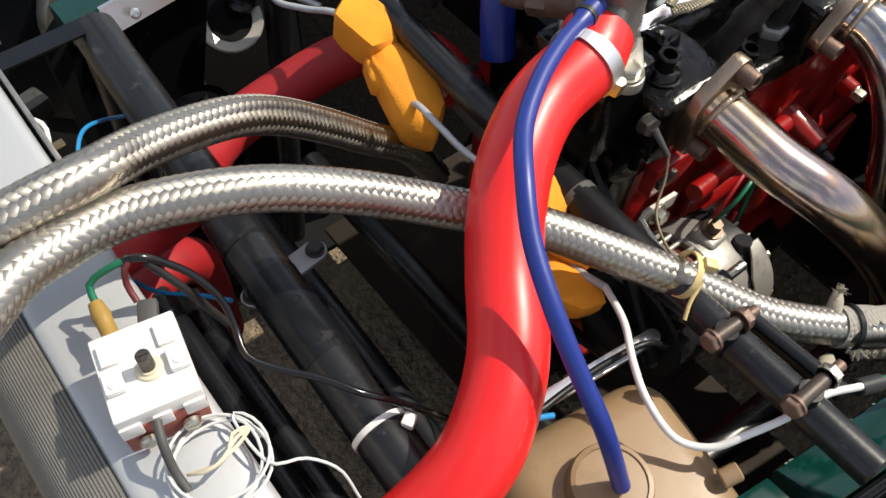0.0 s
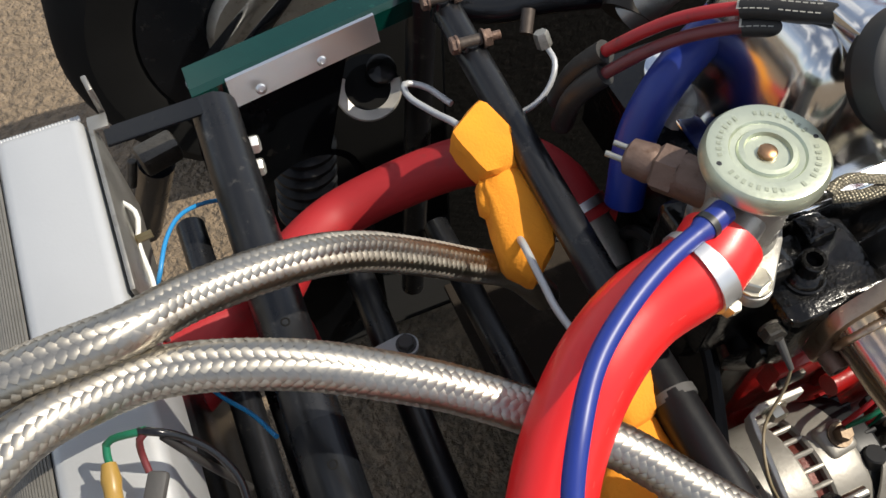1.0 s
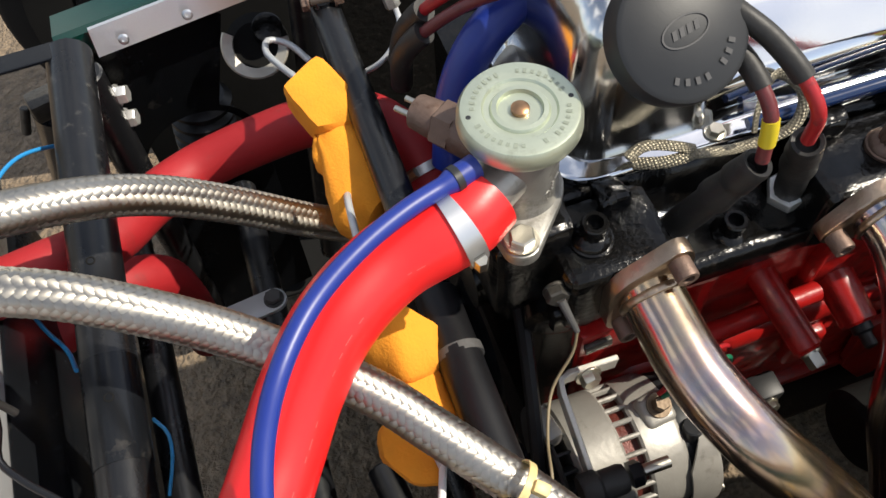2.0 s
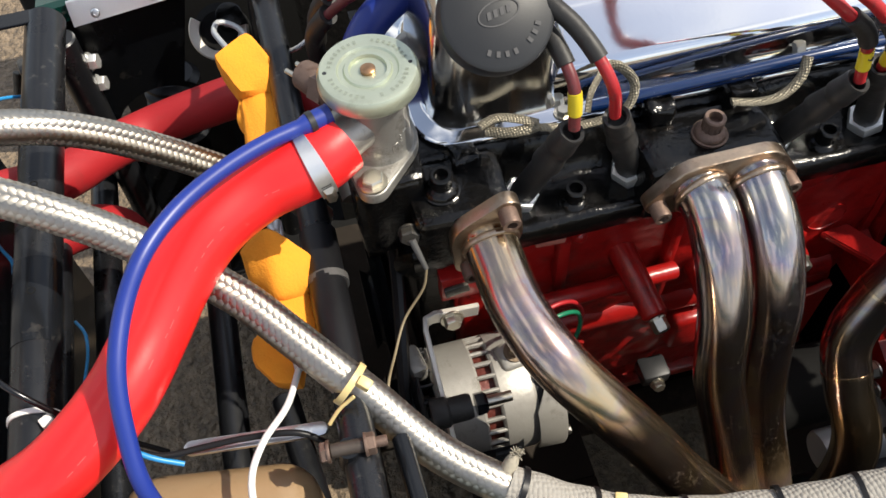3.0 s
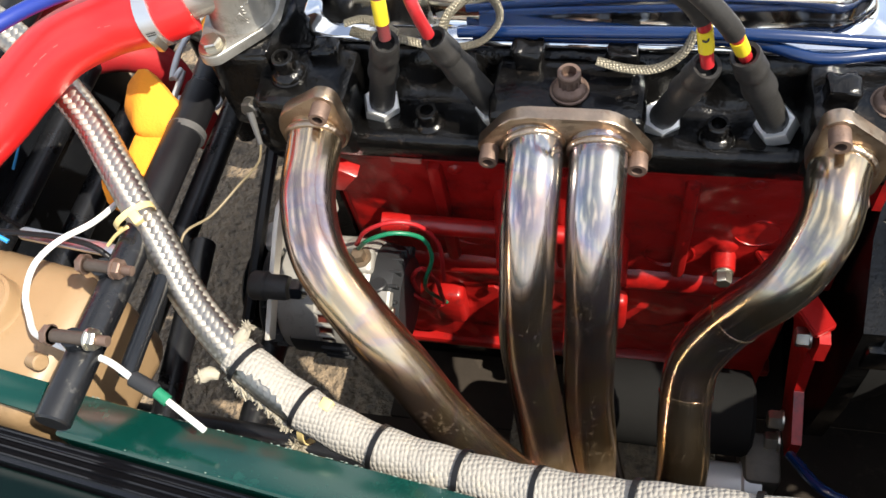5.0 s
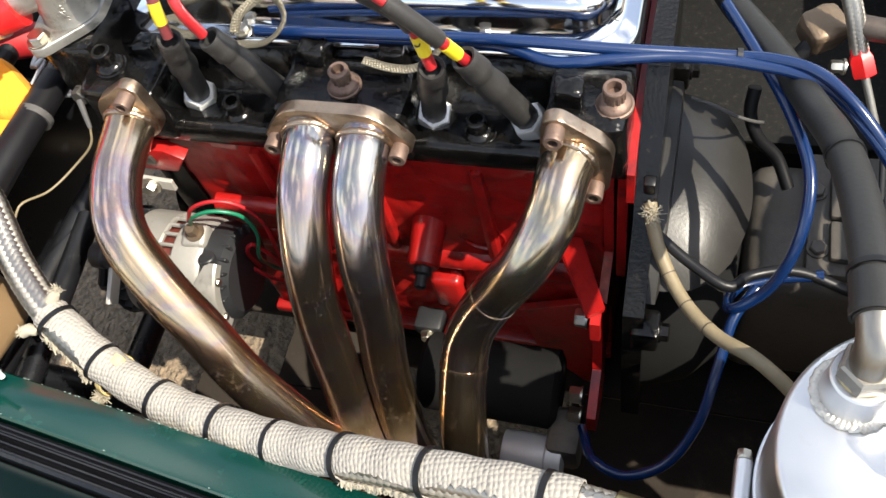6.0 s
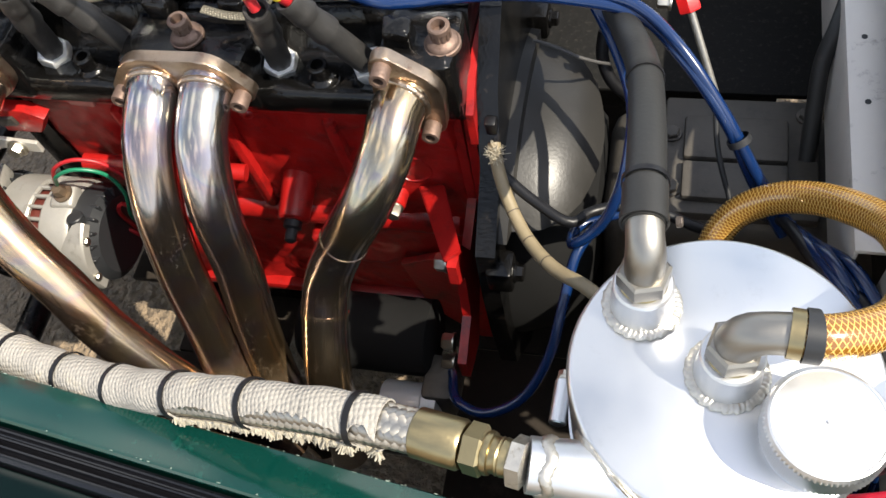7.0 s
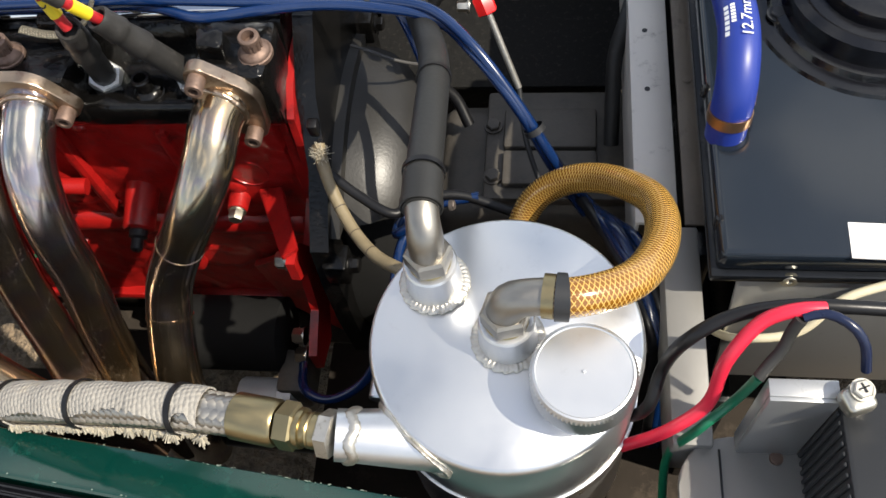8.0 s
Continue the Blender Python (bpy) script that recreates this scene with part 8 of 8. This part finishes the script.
cable("white_cable", [(-0.1558, -0.0508, 0.5641), (-0.167, -0.0775, 0.5692), (-0.1848, -0.101, 0.5752), (-0.1945, -0.1206, 0.5741), (-0.1957, -0.1416, 0.5662), (-0.1912, -0.152, 0.5611), (-0.1807, -0.1644, 0.5631), (-0.1639, -0.1718, 0.5712), (-0.1395, -0.1789, 0.5738), (-0.1112, -0.1833, 0.5747), (-0.0895, -0.193, 0.5747)], 0.0023, M_WIRE_WHITE, "white cable curling over the bottle", "cable")
cn = thing("cable_connector", (-0.08, -0.195, 0.57), "black cable connector with green and white wires", "connector")
part("body", rod(bmesh.new(), (-0.091, -0.192, 0.572), (-0.073, -0.198, 0.568), 0.0053, seg=16, edge=0.001), M_PLASTIC, cn)
part("seal", rod(bmesh.new(), (-0.073, -0.198, 0.568), (-0.065, -0.202, 0.565), 0.0039, seg=14), M_WIRE_GREEN, cn, "green seal")
part("tail", rod(bmesh.new(), (-0.065, -0.202, 0.565), (-0.037, -0.216, 0.56), 0.0021, seg=12), M_WIRE_WHITE, cn, "white tail")


def cross_clamp(p, q, label):
    """A rusty bolt through two plates across a tube."""
    p, q = Vector(p), Vector(q)
    d = (q - p).normalized()
    t = thing("tube_clamp", (p + q) / 2, label, "clamp", "tube clamps")
    part("barrel", rod(bmesh.new(), p + d * 0.007, q - d * 0.008, 0.0045, seg=18, edge=0.0008), M_CLAMP, t)
    part("bolt_head", bolt(bmesh.new(), p + d * 0.007, -d, 0.0115, 0.006, 0.0072), M_RUST, t)
    part("nut", bolt(bmesh.new(), q - d * 0.008, d, 0.012, 0.007, 0.0075), M_ZINC if label.startswith("plated") else M_RUST, t)
    part("thread", rod(bmesh.new(), q - d * 0.002, q + d * 0.006, 0.0035, seg=12), M_RUST, t)
    part("weld_tab", rod(bmesh.new(), (p + q) / 2 + Vector((0, 0, -0.018)), (p + q) / 2, 0.009, 0.007, 14), M_BLACK_PAINT, t, "black welded tab")


cross_clamp((-0.151, -0.122, 0.588), (-0.115, -0.124, 0.588), "rusty through-bolt on the cross tube")
cross_clamp((-0.149, -0.178, 0.594), (-0.108, -0.178, 0.594), "plated nut on a rusty through-bolt")
cross_clamp((-0.144, 0.296, 0.6), (-0.111, 0.293, 0.6), "rusty through-bolt on the far cross tube")
cross_clamp((-0.147, 0.344, 0.603), (-0.114, 0.341, 0.603), "rusty through-bolt on the far cross tube")
b = bmesh.new()
rod(b, (-0.1005, -0.115, 0.564), (-0.0975, -0.19, 0.568), 0.0062, seg=18, edge=0.001)
tagged(part("chassis_tube", b, M_BLACK_PAINT), "short black tube beside the cross tube", "chassis tube", "chassis tubes", "structure")
ty = part("cable_tie", band(bmesh.new(), Line([(-0.132, -0.074, 0.592), (-0.112, -0.093, 0.580)]), 0.012, 0.0142, 0.0046, 24), M_TIE_Y)
tagged(ty, "yellow nylon tie round the braided hose", "cable tie", "cable ties")
b = bmesh.new()
box(b, (-0.115, -0.089, 0.598), (0.009, 0.007, 0.007), (0, 20, -40), 0.001)
part("tie_head", b, M_TIE_Y, ty)
b = bmesh.new()
hose(b, Line([(-0.123, -0.093, 0.592), (-0.134, -0.096, 0.585), (-0.142, -0.101, 0.578)]), 0.0013, 8)
part("tie_tail", b, M_TIE_Y, ty)
tb = part("cable_tie", band(bmesh.new(), Line([(0.008, -0.183, 0.510), (0.03, -0.19, 0.511)]), 0.006, 0.0158, 0.005, 24), M_TIE_Y)
tagged(tb, "yellow nylon tie round the glass-fibre sleeve", "cable tie", "cable ties")
b = bmesh.new()
box(b, (0.027, -0.181, 0.532), (0.008, 0.008, 0.008), (0, 0, -20), 0.001)
part("tie_head", b, M_TIE_Y, tb)
zt = thing("cable_tie", (-0.322, -0.04, 0.57), "white nylon tie round the scratched cross tube", "cable tie", "cable ties")
b = bmesh.new()
lathe(b, (-0.3258, -0.045, 0.5698), (0.02, 1, 0.04), [(0.0167, -0.0018), (0.0175, -0.0018), (0.0175, 0.0018), (0.0167, 0.0018)], 28)
part("loop", b, M_WHITE, zt)
b = bmesh.new()
box(b, (-0.313, -0.055, 0.5845), (0.008, 0.007, 0.006), (0, 0, 30), 0.001)
part("head", b, M_WHITE, zt)
# tape collar on the cross tube
b = bmesh.new()
rod(b, (-0.3230, 0.072, 0.5747), (-0.3246, 0.006, 0.5719), 0.0169, seg=28)
tagged(part("tube_collar", b, M_BLACK_PAINT), "black collar on the scratched cross tube", "collar")
for x, y, z in ((-0.3190, 0.135, 0.5929), (-0.3215, 0.043, 0.5896)):
    h = part("drilled_hole", lathe(bmesh.new(), (x, y, z), (0.12, 0, 1), [(0.0030, 0), (0.0030, 0.0006), (0.0022, 0.0008), (0.0018, 0.0002), (0, 0.0001)], 16), M_TYRE)
    tagged(h, "small drilled hole in the cross tube", "hole", "drilled holes")
for px, ax in (((-0.301, 0.336, 0.522), (1, -0.2, 0.1)), ((-0.303, 0.335, 0.495), (1, -0.2, 0.1))):
    tagged(part("chassis_nut", bolt(bmesh.new(), px, ax, 0.0135, 0.010, 0.0095), M_PLUG), "plated nut on the chassis bracket", "nut", "chassis nuts")
plate = thing("link_plate", (-0.26, 0.19, 0.38), "flat aluminium link plate held by two bolts", "link plate")
b = bmesh.new()
slab(b, oval([(-0.034, 0.0, 0.011), (0.034, 0.0, 0.011)], 20), (-0.268, 0.185, 0.385), (0, 0, 1), 0.004, xdir=(1, 0.12, 0), bevel=0.0008)
part("plate", b, M_GREY_ALU, plate)
for x, y in ((-0.234, 0.189), (-0.302, 0.181)):
    part("plate_bolt", bolt(bmesh.new(), (x, y, 0.389), (0, 0, 1), 0.013, 0.007, 0.009), M_GREY_RUBBER, plate)
bk = thing("bottle_bracket", (-0.2, -0.07, 0.54), "bare metal bracket strip behind the bottle", "bracket")
b = bmesh.new()
p0, p1 = Vector((-0.234, -0.082, 0.55)), Vector((-0.15, -0.091, 0.55))
dd = p1 - p0
slab(b, oval([(0, 0, 0.005), (dd.length, 0, 0.005)], 16), p0, (0, 0, 1), 0.003, xdir=dd, bevel=0.0006)
part("strip", b, M_ALU, bk)
cable("bottle_cable", [(-0.267, -0.081, 0.57), (-0.25, -0.088, 0.565), (-0.225, -0.088, 0.562), (-0.196, -0.089, 0.562), (-0.162, -0.095, 0.562), (-0.148, -0.101, 0.55)], 0.0022, M_RUBBER, "black cable lying on the bottle bracket", "cable")
cable("sensor_wire", [(-0.269, -0.081, 0.575), (-0.255, -0.089, 0.568), (-0.238, -0.094, 0.558)], 0.0018, M_WIRE_SKY, "light blue wire beside the bottle", "wire", "blue sensor wires")

# ---------------------------------------------------------------- front corner: suspension, horn, pipes
horn = thing("horn", (-0.186, 0.355, 0.5), "black horn with the sunlit arc of its pale rim", "horn")
hc, h_ax = Vector((-0.183, 0.3935, 0.480)), Vector((-0.16, -0.66, 0.73)).normalized()
h_u = Vector((0.97, 0.10, 0.3)).cross(h_ax).cross(h_ax).normalized() * -1
h_v = h_ax.cross(h_u)
# Only the sunlit crescent of the ring is modelled; its shaded rest is left out.
b = bmesh.new()
rows = []
for k in range(41):
    a = radians(128 + 5.4 * k)
    d = h_u * math.cos(a) + h_v * math.sin(a)
    rows.append([b.verts.new(hc + d * r + h_ax * h) for r, h in ((0.0205, 0.0), (0.0290, 0.0035), (0.0305, 0.002), (0.0300, -0.006), (0.0205, -0.004))])
for p, q in zip(rows, rows[1:]):
    for k in range(5):
        b.faces.new((p[k], p[(k + 1) % 5], q[(k + 1) % 5], q[k]))
b.faces.new(rows[0])
b.faces.new(rows[-1][::-1])
bmesh.ops.recalc_face_normals(b, faces=list(b.faces))
part("rim", b, M_TIN, horn, "sunlit arc of the pale rim")
b = bmesh.new()
lathe(b, hc - h_ax * 0.03, h_ax, [(0.0, 0), (0.028, 0.002), (0.029, 0.02), (0.020, 0.027), (0.0, 0.026)], 32)
part("body", b, M_TYRE, horn, "black dished body")
b = bmesh.new()
lathe(b, hc + Vector((0.014, 0.004, 0.010)), Vector((0.1, -0.5, 0.86)), [(0.0120, -0.02), (0.0125, 0.000), (0.0135, 0.001), (0.0135, 0.007), (0.012, 0.008), (0.0, 0.008)], 28)
part("canister", b, M_BLACK_OILY, horn, "black canister with a dull band")
shock = thing("suspension_damper", (-0.26, 0.46, 0.2), "black rubber damper gaiter behind the panel hole", "damper")
for k in range(7):
    b = bmesh.new()
    lathe(b, (-0.262 + 0.002 * k, 0.405, 0.315 + 0.016 * k), (0.1, 0.1, 1), [(0.024, 0), (0.031, 0.005), (0.031, 0.009), (0.024, 0.015)], 28)
    part("gaiter_fold", b, M_RUBBER, shock)
wb = thing("wishbone_rods", (-0.36, 0.5, 0.4), "pair of bright chromed suspension rods", "suspension rod")
for p, q in (((-0.324, 0.46, 0.482), (-0.282, 0.56, 0.426)), ((-0.288, 0.46, 0.485), (-0.235, 0.56, 0.433))):
    p, q = Vector(p), Vector(q)
    part("rod", rod(bmesh.new(), p, p + (q - p) * 2.6, 0.0075, seg=18), M_CHROME, wb)
cable("brake_hose", [(-0.08, 0.268, 0.6), (-0.082, 0.25, 0.6), (-0.092, 0.239, 0.59), (-0.106, 0.236, 0.58), (-0.123, 0.243, 0.57), (-0.13, 0.271, 0.55)], 0.0021, M_GREY_ALU, "thin pale grey brake hose", "hose")
sl = thing("suspension_lug", (-0.373, 0.415, 0.46), "grey suspension pivot block with a dull pin", "suspension pivot")
part("pivot_block", box(bmesh.new(), (-0.373, 0.415, 0.46), (0.036, 0.024, 0.022), (0, 0, 14), 0.004, 2), M_LUG, sl)
part("pivot_pin", rod(bmesh.new(), (-0.397, 0.421, 0.455), (-0.407, 0.414, 0.43), 0.0045, seg=14, edge=0.001), M_LUG, sl, "dull pivot pin")
part("pivot_arm", rod(bmesh.new(), (-0.379, 0.425, 0.44), (-0.432, 0.506, 0.25), 0.017, seg=18), M_BLACK_PAINT, sl, "black upright arm")
un = thing("brake_union", (-0.081, 0.267, 0.605), "small tarnished brake union", "union")
part("hexagon", bolt(bmesh.new(), (-0.081, 0.268, 0.6), (-0.2, 0.4, 0.9), 0.010, 0.012), M_CAST, un)
part("bracket_arm", rod(bmesh.new(), (-0.075, 0.307, 0.6), (-0.083, 0.294, 0.59), 0.005, seg=12), M_CLAMP, un, "dark bracket arm")
cable("heater_return_hose", [(0.045, 0.1992, 0.691), (0.0148, 0.1901, 0.6823), (-0.0167, 0.1794, 0.6694), (-0.0519, 0.1673, 0.6501), (-0.0714, 0.1591, 0.6152), (-0.0824, 0.1423, 0.57)], 0.0132, M_BLUE_HOSE, "thick blue silicone hose behind the thermostat", "hose", seg=28)
cable("heater_feed_hose", [(0.029, 0.171, 0.66), (0.049, 0.161, 0.68), (0.077, 0.152, 0.69), (0.112, 0.137, 0.7), (0.10, 0.26, 0.70)], 0.0125, M_LEAD, "dark red rubber hose behind the rocker cover", "hose", seg=24)
pipe = thing("intake_pipework", (-0.03, 0.24, 0.55), "tarnished aluminium intake pipework", "pipework")
part("pipe", hose(bmesh.new(), Line([(0.002, 0.289, 0.58), (0.02, 0.284, 0.6), (0.054, 0.29, 0.61)]), 0.016, 24), M_CAST, pipe)
part("flange_ring", lathe(bmesh.new(), (0.003, 0.29, 0.582), (0.4, 0.3, 0.3), [(0.016, -0.004), (0.021, -0.004), (0.021, 0.004), (0.016, 0.004)], 28), M_BRAID_CORE, pipe)
part("elbow", hose(bmesh.new(), Line([(-0.037, 0.167, 0.6), (-0.025, 0.172, 0.615), (-0.009, 0.173, 0.62)]), 0.012, 20), M_CAST, pipe)
cable("vacuum_tube", [(-0.116, 0.354, 0.58), (-0.085, 0.337, 0.58), (-0.052, 0.327, 0.585), (-0.01, 0.315, 0.585)], 0.012, M_BLACK_PAINT, "dark glossy far side tube", "tube", seg=18)
